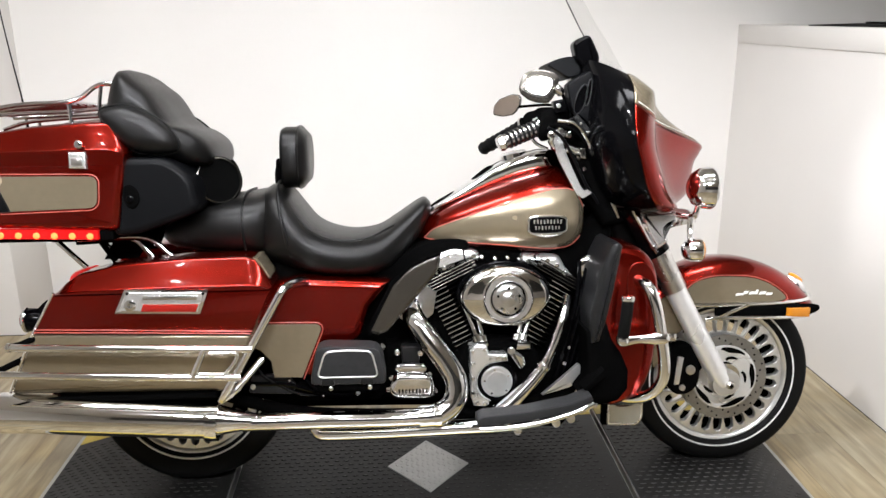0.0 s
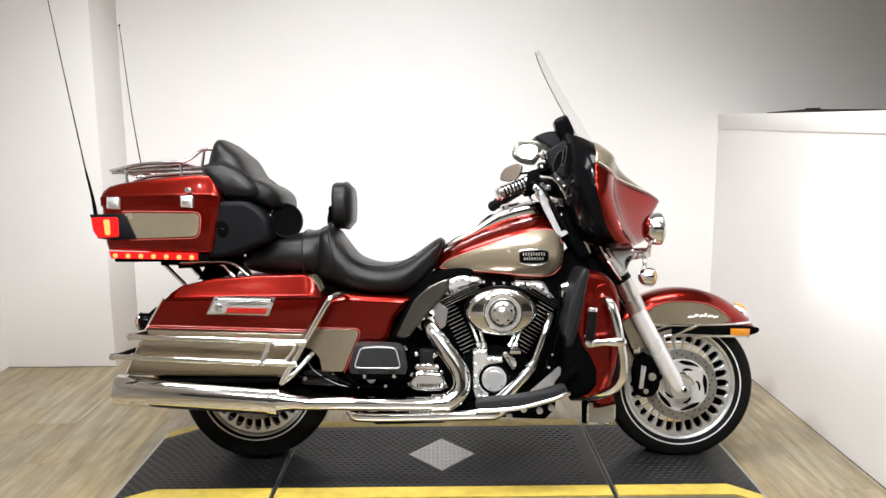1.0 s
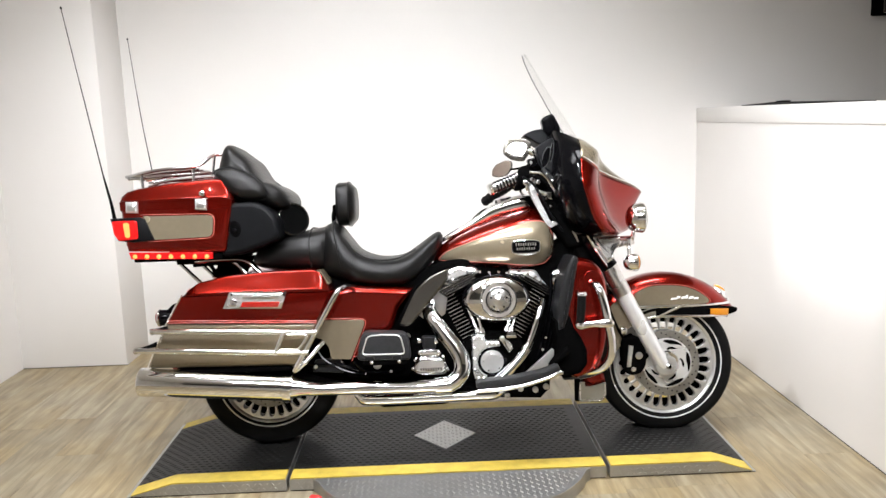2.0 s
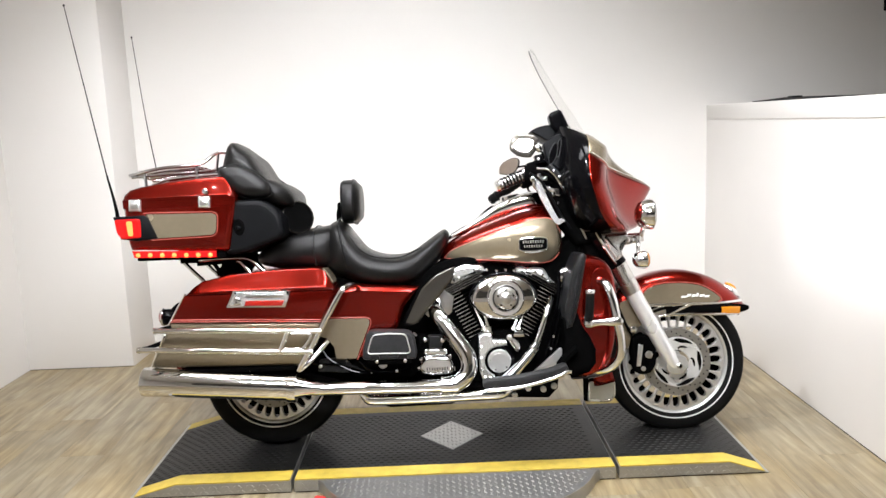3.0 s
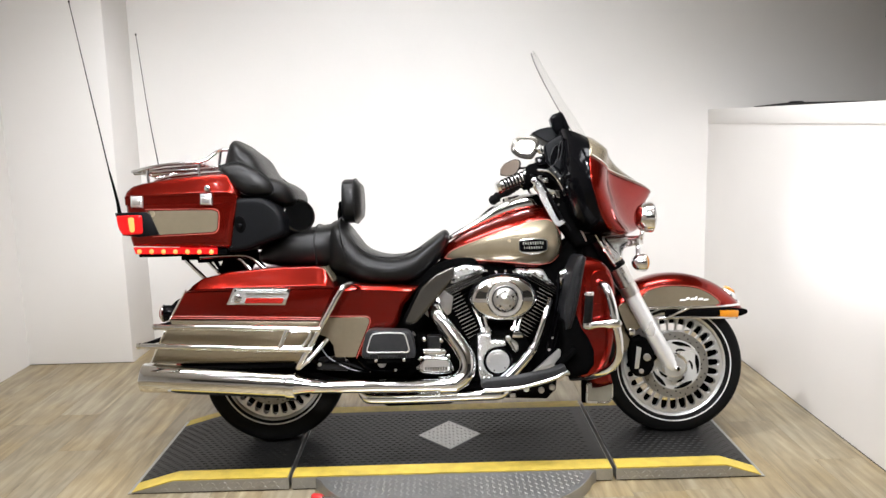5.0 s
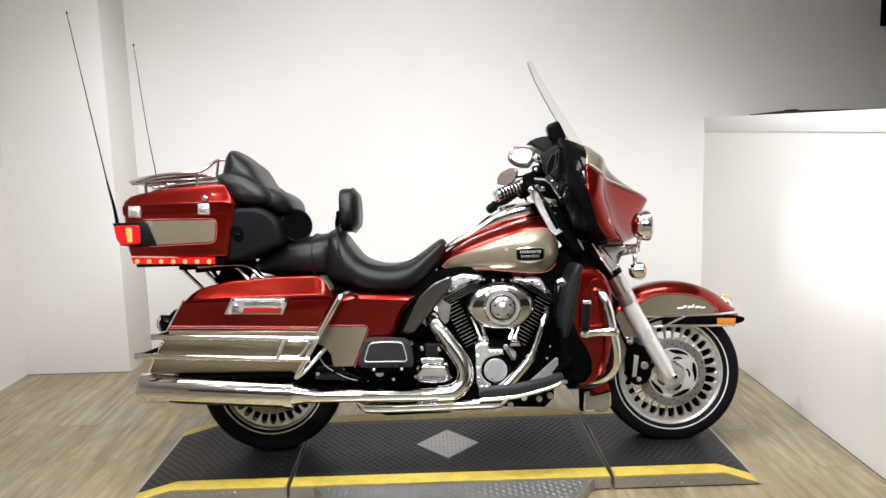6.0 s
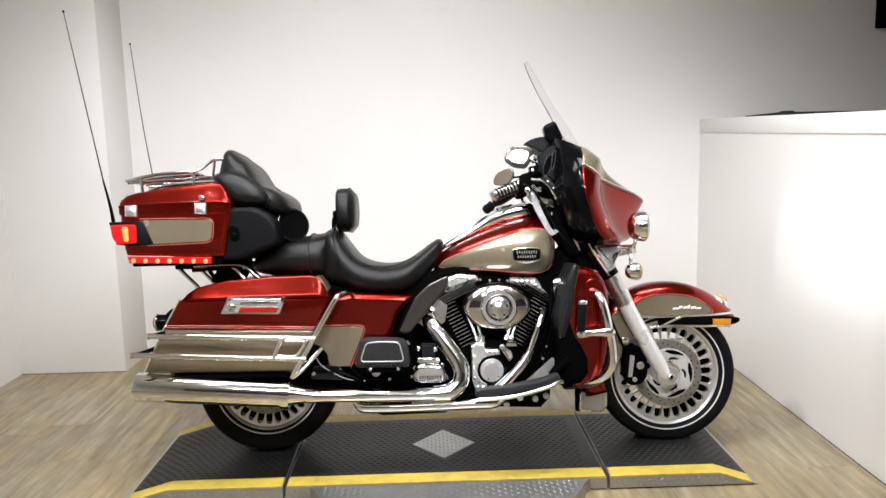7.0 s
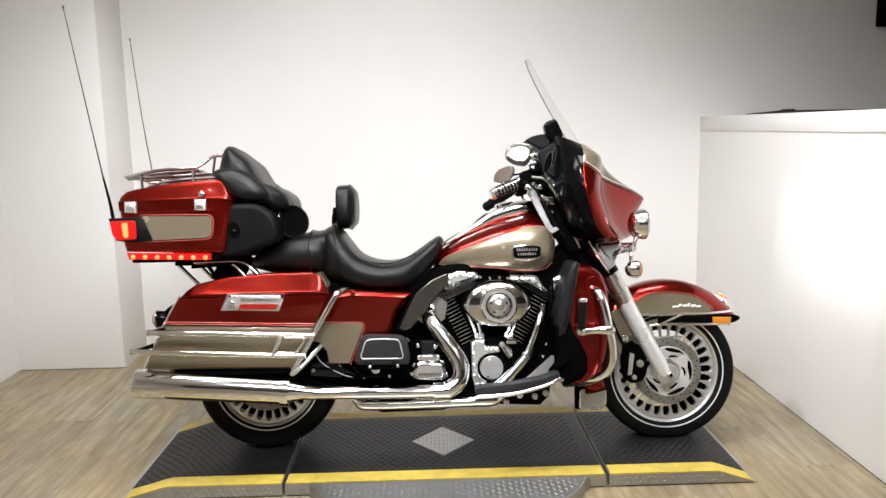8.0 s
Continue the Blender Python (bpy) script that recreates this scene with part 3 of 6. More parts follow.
# -- wheels --
def wheel(name, x, zc, radius, rim_r, width, m, label, line=0.29):
    c = (x, 0, zc)
    Y = (0, 1, 0)
    w = width / 2
    rim = part(name, lathe([(-w * 0.78, rim_r), (-w * 0.80, rim_r + 0.004), (-w * 0.74, rim_r + 0.006), (-w * 0.5, rim_r - 0.002), (w * 0.5, rim_r - 0.002), (w * 0.74, rim_r + 0.006), (w * 0.80, rim_r + 0.004), (w * 0.78, rim_r), (w * 0.70, rim_r - 0.007), (w * 0.45, rim_r - 0.013), (-w * 0.45, rim_r - 0.013), (-w * 0.70, rim_r - 0.007)], c, Y, 96, True), ALUMINIUM, bike, label, m=m)
    s = radius - rim_r
    prof = [(-w * 0.74, rim_r + 0.002), (-w * 0.95, rim_r + s * 0.12), (-w * 1.0, rim_r + s * 0.30), (-w * 0.97, rim_r + s * 0.62), (-w * 0.92, rim_r + s * 0.82), (-w * 0.76, rim_r + s * 0.94), (-w * 0.40, rim_r + s * 0.992), (0, radius)]
    prof = prof + [(-a, r) for a, r in reversed(prof[:-1])]
    part("tyre", lathe(prof, c, Y, 96, True), RUBBER, rim, "black rubber tyre", 50, m)
    part("white_line", lathe([(-w * 0.93, rim_r + s * line), (-w * 1.010, rim_r + s * line + 0.001), (-w * 1.010, rim_r + s * line + 0.005), (-w * 0.93, rim_r + s * line + 0.006)], c, Y, 96, True), WHITE, rim, "thin white line round the tyre", 30, m)
    return rim


def spokes(rim, x, zc, r0, r1, count, y, m, material=None):
    tmpl = None
    for k in range(count):
        turn = Matrix.Translation((x, 0, zc)) @ Matrix.Rotation(2 * math.pi * (k + 0.5) / count, 4, "Y") @ Matrix.Translation((-x, 0, -zc))
        if tmpl is None:
            ring = [(r0, -r0 * 0.103), (r0 + 0.008, -(r0 + 0.008) * 0.106), (r0 + 0.010, -0.0032), (r1 - 0.038, -0.0034), (r1 - 0.030, -0.0058), (r1 - 0.020, -0.0072), (r1 - 0.0155, -0.0100), (r1 - 0.0120, -0.0150), (r1 - 0.0105, -0.0208), (r1, -r1 * 0.110)]
            poly = [(x + b, zc + a) for a, b in ring] + [(x - b, zc + a) for a, b in reversed(ring)]
            tmpl = finish(pillow(poly, y + 0.02, y, 0.0008, 0.0014, 1), "spoke", material or ALUMINIUM)
        ob = new("spoke", tmpl)
        ob.parent = rim
        ob.matrix_basis = m @ turn


ZF, RF = 0.264, 0.275
front = wheel("front_wheel", XF, ZF, RF, 0.203, 0.115, FORK, "front wheel with a ring of cast spokes", 0.24)
# black sleeve puts the shade inside the rim into its colour
part("rim_shade", lathe([(-0.0300, 0.1895), (0.055, 0.1895), (0.055, 0.1870), (-0.0300, 0.1870)], (XF, 0, ZF), (0, 1, 0), 64, True), MATT, front, "black sleeve inside the rim as shade", m=FORK)
spokes(front, XF, ZF, 0.122, 0.194, 28, -0.040, FORK, ALUMINIUM)
# added black disc makes the gaps between the spokes look shaded
part("slot_shade", lathe([(0.002, 0.156), (0.002, 0.1885), (0.010, 0.1885), (0.010, 0.156)], (XF, 0, ZF), (0, 1, 0), 64, True), MATT, front, "black disc put behind the spokes as shade", m=FORK)
part("hub", lathe([(-0.075, 0.010), (-0.074, 0.030), (-0.060, 0.034), (-0.048, 0.050), (-0.03, 0.056), (0.03, 0.056), (0.048, 0.05), (0.075, 0.03)], (XF, 0, ZF), (0, 1, 0), 40), ALUMINIUM, front, m=FORK)
part("spoke_ring", lathe([(-0.040, 0.112), (-0.040, 0.124), (-0.02, 0.126), (-0.02, 0.112)], (XF, 0, ZF), (0, 1, 0), 64, True), ALUMINIUM, front, m=FORK)


def brake_disc(rim, x, zc, y, r0, r1, m, carrier=True):
    disc = part("brake_disc", lathe([(y - 0.003, r0), (y - 0.003, r1), (y + 0.003, r1), (y + 0.003, r0)], (x, 0, zc), (0, 1, 0), 72, True), DISC, rim, "drilled steel brake disc", m=m)
    # black spots on the face stand in for the shade in drilled holes
    holes = []
    for k in range(40):
        a, r = 2 * math.pi * k / 40, r0 + (r1 - r0) * (0.25, 0.5, 0.75)[k % 3]
        holes.append(lathe([(0, 0.0028), (0.0012, 0.0030), (0.0014, 0.0012)], (x + r * math.cos(a), y - 0.0042, zc + r * math.sin(a)), (0, 1, 0), 8))
    part("drilled_holes", joined(*holes), MATT, rim, "black spots drawn as shaded holes", m=m)
    if carrier:
        part("disc_carrier", lathe([(y - 0.010, 0.030), (y - 0.012, 0.044), (y - 0.006, 0.048), (y - 0.004, 0.050), (y + 0.002, 0.050), (y + 0.002, 0.030)], (x, 0, zc), (0, 1, 0), 40, True), CHROME, rim, m=m)
        part("disc_carrier", lathe([(y - 0.005, 0.048), (y - 0.006, 0.050), (y - 0.006, 0.086), (y, 0.086), (y, 0.048)], (x, 0, zc), (0, 1, 0), 60, True), FORK_METAL, rim, "polished disc carrier with curved slots", m=m)
        part("disc_carrier", lathe([(y - 0.006, 0.084), (y - 0.008, 0.090), (y - 0.007, r0 + 0.003), (y - 0.003, r0 + 0.005), (y, r0 - 0.004), (y, 0.084)], (x, 0, zc), (0, 1, 0), 60, True), FORK_METAL, rim, m=m)
        for k in range(5):
            turn = Matrix.Translation((x, 0, zc)) @ Matrix.Rotation(2 * math.pi * k / 5 + 0.3, 4, "Y") @ Matrix.Translation((-x, 0, -zc))
            # black raised shapes stand in for the shade in the carrier's slots
            cres = [(0.089 - 0.0115 * math.sin(q * math.pi) * (1.5 - 1.0 * q), -0.48 + 0.92 * q) for q in np.linspace(0, 1, 12)] + [(0.093, 0.42 - 0.84 * q) for q in np.linspace(0.04, 0.96, 12)]
            hook = [(0.050, -0.20), (0.056, -0.14), (0.059, 0.06), (0.062, 0.20), (0.065, 0.30), (0.069, 0.28), (0.068, 0.05), (0.064, -0.16), (0.057, -0.30)]
            for shape, mat_ in ((cres, MATT), (hook, MATT)):
                part("carrier_slot", moved(pillow([(x + r * math.sin(a), zc + r * math.cos(a)) for r, a in shape], y + 0.002, y - 0.0085, 0, 0.0008, 1), turn), mat_, rim, "black shape drawn as a shaded slot" if mat_ is MATT else "", m=m)


brake_disc(front, XF, ZF, -0.070, 0.094, 0.130, FORK)
rear = wheel("rear_wheel", -0.785, 0.281, 0.279, 0.192, 0.14, Matrix(), "rear wheel with a ring of cast spokes", 0.14)
# same black backing, standing in for shade behind the rear spokes
part("slot_shade", lathe([(0.0, 0.05), (0.0, 0.176), (0.02, 0.176), (0.02, 0.05)], (-0.785, 0, 0.281), (0, 1, 0), 48, True), MATT, rear, "black disc put behind the spokes as shade")
spokes(rear, -0.785, 0.281, 0.118, 0.184, 28, -0.050, Matrix(), ALUMINIUM)
part("hub", lathe([(-0.07, 0.03), (-0.065, 0.13), (-0.03, 0.14), (0.05, 0.14), (0.06, 0.05)], (-0.785, 0, 0.281), (0, 1, 0), 48), MATT, rear)
brake_disc(rear, -0.785, 0.281, -0.075, 0.09, 0.128, Matrix(), False)

# -- front fork, brake, fender --
for sgn in (-1, 1):
    y = 0.122 * sgn
    part("fork_slider", lathe([(0, 0.024), (0.02, 0.030), (0.12, 0.0305), (0.40, 0.0305), (0.43, 0.034), (0.452, 0.034), (0.455, 0.028)], (0.752, y, 0.258), (-0.464, 0, 0.886), 32), FORK_METAL, bike, "polished aluminium fork slider", m=FORK)
    part("fork_cover", lathe([(0, 0.030), (0.004, 0.037), (0.26, 0.037), (0.27, 0.03)], (0.548, y, 0.652), (-0.530, 0, 0.848), 32), GLOSS, bike, m=FORK)
    part("fork_sleeve", lathe([(0.325, 0.030), (0.328, 0.0345), (0.455, 0.0355), (0.462, 0.030)], (0.752, y, 0.258), (-0.464, 0, 0.886), 32), STEEL, bike, "brushed upper fork sleeve", m=FORK)
    part("axle_clamp", pillow(spline([(0.727, 0.235), (0.775, 0.232), (0.796, 0.262), (0.786, 0.296), (0.737, 0.300), (0.714, 0.27)], 4, True), y - 0.022, y + 0.022, 0.006, 0.006, 2), ALUMINIUM, bike, m=FORK)
    part("axle_nut", lathe([(-0.018 * -sgn, 0.013), (0.0, 0.015), (0.02 * sgn, 0.012), (0.023 * sgn, 0.007), (0.01 * sgn, 0.006)], (0.764, y + 0.012 * sgn, 0.264), (0, 1, 0), 6), STEEL, bike, m=FORK, smooth=20)
# black disc stands in for the shade in the axle bore
part("axle_hole", lathe([(0, 0.0062), (-0.0015, 0.0062), (-0.002, 0.005)], (0.764, -0.1565, 0.264), (0, 1, 0), 14), MATT, bike, "black disc drawn as the shaded axle bore", m=FORK)
cal = part("brake_caliper", pillow(spline([(0.600, 0.372), (0.655, 0.378), (0.682, 0.340), (0.684, 0.270), (0.655, 0.232), (0.607, 0.236), (0.592, 0.30)], 4, True), -0.062, -0.118, 0.006, 0.010, 3), MATT, bike, "black four-piston brake caliper", m=FORK)
part("badge_plate", pillow([(0.606, 0.262), (0.622, 0.262), (0.634, 0.342), (0.616, 0.348)], -0.114, -0.122, 0, 0.002, 2), ALUMINIUM, cal, "silver plate", m=FORK)
part("piston_cap", lathe([(0, 0.014), (-0.006, 0.014), (-0.008, 0.010)], (0.655, -0.117, 0.305), (0, 1, 0), 24), STEEL, cal, m=FORK)
part("bridge_bolt", lathe([(0, 0.009), (-0.006, 0.009), (-0.008, 0.005)], (0.632, -0.117, 0.252), (0, 1, 0), 16), STEEL, cal, m=FORK)
part("brake_line", tube([(0.60, -0.10, 0.372), (0.575, -0.11, 0.42), (0.545, -0.10, 0.50), (0.50, -0.10, 0.62)], 0.0045, 8), MATT, bike, m=FORK)
part("line_clip", block(0.588, 0.612, -0.118, -0.096, 0.392, 0.416, 0.004), CHROME, bike, m=FORK)


def front_fender():
    rings = []
    for a in np.linspace(radians(34), radians(196), 44):
        low = 0.217 / max(math.sin(a), 0.2) if a < radians(140) else 0.255
        low = min(low, 0.315) if a < radians(90) else min(max(low, 0.217), 0.285)
        if a > radians(140):
            low = 0.262
        sec = [(0, 0.352), (0.028, 0.351), (0.052, 0.343), (0.070, 0.328), (0.080, 0.313), (0.084, 0.297)]
        sec = [s for s in sec] + [(0.085, low * k + 0.297 * (1 - k)) for k in (0.5, 1.0)]
        taper = 1 if a > radians(60) else 0.75 + 0.25 * (math.degrees(a) - 34) / 26
        pts = [(-y * taper, r) for y, r in reversed(sec)] + [(y * taper, r) for y, r in sec[1:]]
        rings.append([Vector((XF + r * math.cos(a), y, ZF + r * math.sin(a))) for y, r in pts])
    return ring_mesh(rings, False, False)


fender = part("front_fender", front_fender(), RED, bike, "dark red front fender with a gold side panel", 50, FEND)
sol = fender.modifiers.new("thick", "SOLIDIFY")
sol.thickness, sol.offset = 0.003, -1
FT = spline([(0.640, 0.487), (0.655, 0.535), (0.700, 0.560), (0.770, 0.566), (0.860, 0.556), (0.925, 0.522), (0.940, 0.490), (0.80, 0.486)], 4, True)
part("side_panel", patch(FT, -0.0855), TAN, fender, "gold side panel", m=FEND)
part("rear_skirt", pillow(rounded([(0.555, 0.497), (0.593, 0.512), (0.660, 0.507), (0.653, 0.419), (0.617, 0.393), (0.584, 0.321), (0.552, 0.293), (0.546, 0.400)], 0.012), -0.070, -0.0865, 0, 0.002, 2), TAN, fender, "gold rear skirt of the fender", m=FEND)
part("pinstripe", tube([(x, -0.0882, z) for x, z in inset(FT, -0.004)], 0.0012, 6, 1, True), STRIPE, fender, m=FEND)
for k, (x0, x1, z0, z1) in enumerate(((0.815, 0.840, 0.514, 0.521), (0.838, 0.852, 0.518, 0.527), (0.856, 0.872, 0.516, 0.525), (0.874, 0.882, 0.516, 0.530), (0.886, 0.905, 0.515, 0.524), (0.907, 0.925, 0.513, 0.520))):
    part("script_bar", pillow([(x0 - 0.022, z0 - 0.006), (x1 - 0.022, z0 - 0.005), (x1 - 0.018, z1 - 0.006), (x0 - 0.018, z1 - 0.006)], -0.088, -0.0895, 0, 0.0005, 1), WHITE, fender, "silver script strokes", m=FEND)
part("fender_rail", tube([(0.655, -0.090, 0.484), (0.75, -0.092, 0.482), (0.90, -0.088, 0.482), (1.00, -0.072, 0.483), (1.045, -0.04, 0.486), (1.058, 0, 0.488), (1.045, 0.04, 0.486), (1.00, 0.072, 0.483), (0.90, 0.088, 0.482), (0.75, 0.092, 0.482)], 0.006, 10), CHROME, bike, "chrome fender trim rail", m=FEND)
part("fender_bar", tube([(0.700, -0.098, 0.440), (0.735, -0.10, 0.444), (0.83, -0.10, 0.444), (0.95, -0.095, 0.440), (1.03, -0.07, 0.440), (1.07, 0, 0.443)], 0.0055, 10), CHROME, bike, m=FEND)
part("bar_brace", tube([(0.738, -0.10, 0.444), (0.79, -0.098, 0.466), (0.832, -0.095, 0.482)], 0.005, 8), CHROME, bike, m=FEND)
part("bumper_end", body([(0.735, 0.448, 0.474, 0.004, -0.086), (0.78, 0.446, 0.476, 0.006, -0.088), (0.90, 0.441, 0.477, 0.008, -0.088), (1.00, 0.438, 0.476, 0.012, -0.078), (1.05, 0.444, 0.470, 0.012, -0.062), (1.068, 0.452, 0.464, 0.006, -0.056)], 16), MATT, bike, "black bumper end", m=FEND)
part("side_marker", pillow([(0.948, 0.441), (1.018, 0.439), (1.020, 0.466), (0.948, 0.468)], -0.080, -0.0985, 0, 0.003, 2), LENS_AMBER, bike, "amber side marker lens", m=FEND)
part("fender_tip", body([(0.985, 0.505, 0.550, 0.006), (1.005, 0.490, 0.548, 0.030), (1.028, 0.490, 0.535, 0.034), (1.046, 0.492, 0.515, 0.022), (1.052, 0.498, 0.508, 0.008)], 20), CHROME, bike, "chrome fender tip lamp", m=FEND)
part("tip_lens", body([(1.000, 0.535, 0.556, 0.005), (1.015, 0.528, 0.553, 0.016), (1.035, 0.522, 0.540, 0.012), (1.042, 0.525, 0.532, 0.004)], 16), LENS_AMBER, bike, m=FEND)

# -- fairing, screen, lamps --
FAIR = [  # edge x, edge z, edge half width, nose x, nose z
    (0.437, 1.148, 0.200, 0.500, 1.118),
    (0.434, 1.115, 0.262, 0.585, 1.040),
    (0.426, 1.070, 0.300, 0.712, 0.960),
    (0.422, 1.030, 0.320, 0.718, 0.938),
    (0.423, 0.978, 0.335, 0.700, 0.905),
    (0.440, 0.915, 0.330, 0.692, 0.862),
    (0.463, 0.852, 0.310, 0.682, 0.820),
    (0.495, 0.806, 0.275, 0.655, 0.795),
    (0.518, 0.783, 0.230, 0.612, 0.780),
]


def wrap(row, s):
    """A point of the fairing from edge (s = 1) to nose (s = 0): a rounded cheek, a hollow, then the pointed nose."""
    ex, ez, ew, nx, nz = row
    cheek = (1 - abs(s) ** 5) ** 0.6
    nose = (1 - min(abs(s) / 0.66, 1.0) ** 1.5) ** 1.7
    deep = min(0.090, 0.75 * (nx - ex))
    return Vector((ex + deep * cheek + (nx - ex - deep) * nose, ew * s, ez + (nz - ez) * (0.44 * cheek + 0.56 * nose)))


def fairing_grid(rows, n=32):
    return ring_mesh([[wrap(row, math.sin(k / n * math.pi / 2)) for k in range(-n, n + 1)] for row in rows], False, False)


shell = spline(FAIR, 4)
red_shell = part("fairing", fairing_grid(shell[8:]), RED, bike, "dark red bat-wing front fairing", 50, NOSE)
tan_shell = part("fairing_top", fairing_grid(shell[:9]), TAN, bike, "gold upper panel of the fairing", 50, NOSE)
for ob in (red_shell, tan_shell):
    sol = ob.modifiers.new("thick", "SOLIDIFY")
    sol.thickness, sol.offset = 0.004, 1
line = [wrap(shell[8], math.sin(u)) + Vector((0.0035, 0, 0)) for u in np.linspace(-1.5, 1.5, 60)]
part("pinstripe", tube(line, 0.0018, 6, 1), STRIPE, red_shell, m=NOSE)
part("pinstripe", tube([(p[0] + 0.001, p[1], p[2] + 0.007) for p in line], 0.0012, 6, 1), WHITE, red_shell, "thin pale line", m=NOSE)


def inner_fairing():
    rings = []
    for ex, ez, ew, nx, nz in shell:
        ring = []
        for k in range(-14, 15):
            s = math.sin(k / 14 * math.pi / 2)
            c = (1 - abs(s) ** 4) ** 0.7
            ring.append(Vector((ex + 0.003 - 0.090 * c, (ew - 0.003) * s, ez + 0.05 * c * max(0.0, (ez - 1.02) / 0.13))))
        rings.append(ring)
    return ring_mesh(rings, False, False)


inner = part("inner_fairing", inner_fairing(), GLOSS, bike, "black inner fairing", 50, NOSE)
for gy, gz, gr in ((-0.06, 1.045, 0.042), (0.04, 1.05, 0.042), (0.14, 1.045, 0.036)):
    part("gauge", lathe([(0.0, gr), (-0.010, gr), (-0.012, gr - 0.004), (-0.006, gr - 0.007), (-0.005, 0.001)], (0.334 if abs(gy) < 0.18 else 0.340, gy, gz), (1, 0, 0), 28), MATT, inner, "round black gauge", m=NOSE)
    part("bezel", lathe([(-0.011, gr - 0.004), (-0.0125, gr - 0.002), (-0.011, gr + 0.001), (-0.008, gr)], (0.334 if abs(gy) < 0.18 else 0.340, gy, gz), (1, 0, 0), 28, True), CHROME, inner, m=NOSE)


def screen_at(z):
    hw = float(np.interp(z, [1.15, 1.25, 1.40, 1.46, 1.49, 1.515], [0.095, 0.090, 0.072, 0.060, 0.048, 0.022]))
    xe = float(np.interp(z, [1.15, 1.237, 1.301, 1.412, 1.515], [0.464, 0.416, 0.376, 0.315, 0.264]))
    return xe, hw


def windscreen():
    rings = []
    for z in np.linspace(1.150, 1.515, 18):
        xe, hw = screen_at(z)
        rings.append([Vector((xe + 0.001 + 0.012 * (1 - u * u), hw * u, z)) for u in np.linspace(-1, 1, 25)])
    return ring_mesh(rings, False, False)


screen = part("windscreen", windscreen(), GLASS, bike, "clear curved windscreen", 60, NOSE)
sol = screen.modifiers.new("thick", "SOLIDIFY")
sol.thickness = 0.004
screen.visible_shadow = False
rim_line = [(screen_at(z)[0], -screen_at(z)[1], z) for z in np.linspace(1.15, 1.515, 14)]
part("screen_edge", tube([(p[0] + 0.001, -p[1], p[2]) for p in rim_line[2:]], 0.0016, 6, 1), GREY, screen, "grey polished screen edge")


def lamp(name, x, y, z, r, depth, lens, label, bracket):
    ob = part(name, lathe([(-depth, 0.006), (-depth * 0.95, r * 0.45), (-depth * 0.7, r * 0.78), (-depth * 0.3, r * 0.97), (0, r), (0.012, r * 1.04), (0.018, r)], (x, y, z), (1, 0, 0), 36), CHROME, bike, label, m=LAMP)
    part("lens", lathe([(0.016, r * 0.98), (0.024, r * 0.85), (0.030, r * 0.5), (0.032, 0.002)], (x, y, z), (1, 0, 0), 36), lens, ob, "", m=LAMP)
    part("bracket", tube(bracket, 0.009, 10), CHROME, ob, m=LAMP)
    return ob


for sgn in (-1, 1):
    y = 0.205 * sgn
    lamp("passing_lamp", 0.636, y, 0.833, 0.056, 0.045, LENS_CLEAR, "chrome round passing lamp", [(0.622, y, 0.79), (0.612, y, 0.76), (0.600, y * 0.9, 0.755), (0.54, y * 0.6, 0.76)])
    lamp("turn_signal", 0.604, y * 1.08, 0.666, 0.032, 0.032, LENS_AMBER, "chrome bullet turn signal with amber lens", [(0.597, y * 1.06, 0.69), (0.600, y, 0.725), (0.602, y, 0.755)])
part("lamp_bar", pillow([(0.505, 0.716), (0.590, 0.735), (0.640, 0.745), (0.640, 0.776), (0.585, 0.772), (0.500, 0.762), (0.482, 0.742)], -0.165, 0.165, 0.006, 0.006, 2), CHROME, bike, "chrome lamp bar and fork nacelle", m=FORK)
for sgn in (-1, 1):
    part("nacelle_side", pillow(rounded([(0.476, 0.778), (0.588, 0.778), (0.592, 0.744), (0.556, 0.732), (0.564, 0.692), (0.530, 0.668), (0.506, 0.704)], 0.010, 3), 0.100 * sgn, 0.168 * sgn, 0, 0.014, 4), BRIGHT, bike, "polished fork yoke cover", m=FORK)
    part("fork_trim", tube([(0.424, 0.163 * sgn, 0.860), (0.455, 0.166 * sgn, 0.790), (0.500, 0.166 * sgn, 0.705), (0.530, 0.164 * sgn, 0.662)], 0.006, 8), CHROME, bike, "chrome fork trim strip", m=FORK)
part("headlamp", lathe([(-0.05, 0.085), (0.0, 0.092), (0.02, 0.090), (0.032, 0.05), (0.036, 0.002)], (0.570, 0, 0.885), (1, 0, -0.1), 40), LENS_CLEAR, bike, "round headlamp", m=NOSE)
part("steering_head", pillow([(0.34, 0.97), (0.43, 0.98), (0.56, 0.72), (0.52, 0.62), (0.45, 0.62)], -0.105, 0.105, 0.02, 0.02, 3), MATT, bike, "black steering head cover", m=FORK)
part("wiring_cover", pillow([(0.372, 0.99), (0.405, 0.95), (0.455, 0.82), (0.480, 0.765), (0.43, 0.76), (0.372, 0.84), (0.335, 0.93)], -0.12, 0.12, 0.02, 0.03, 3), MATT, bike, m=FORK)

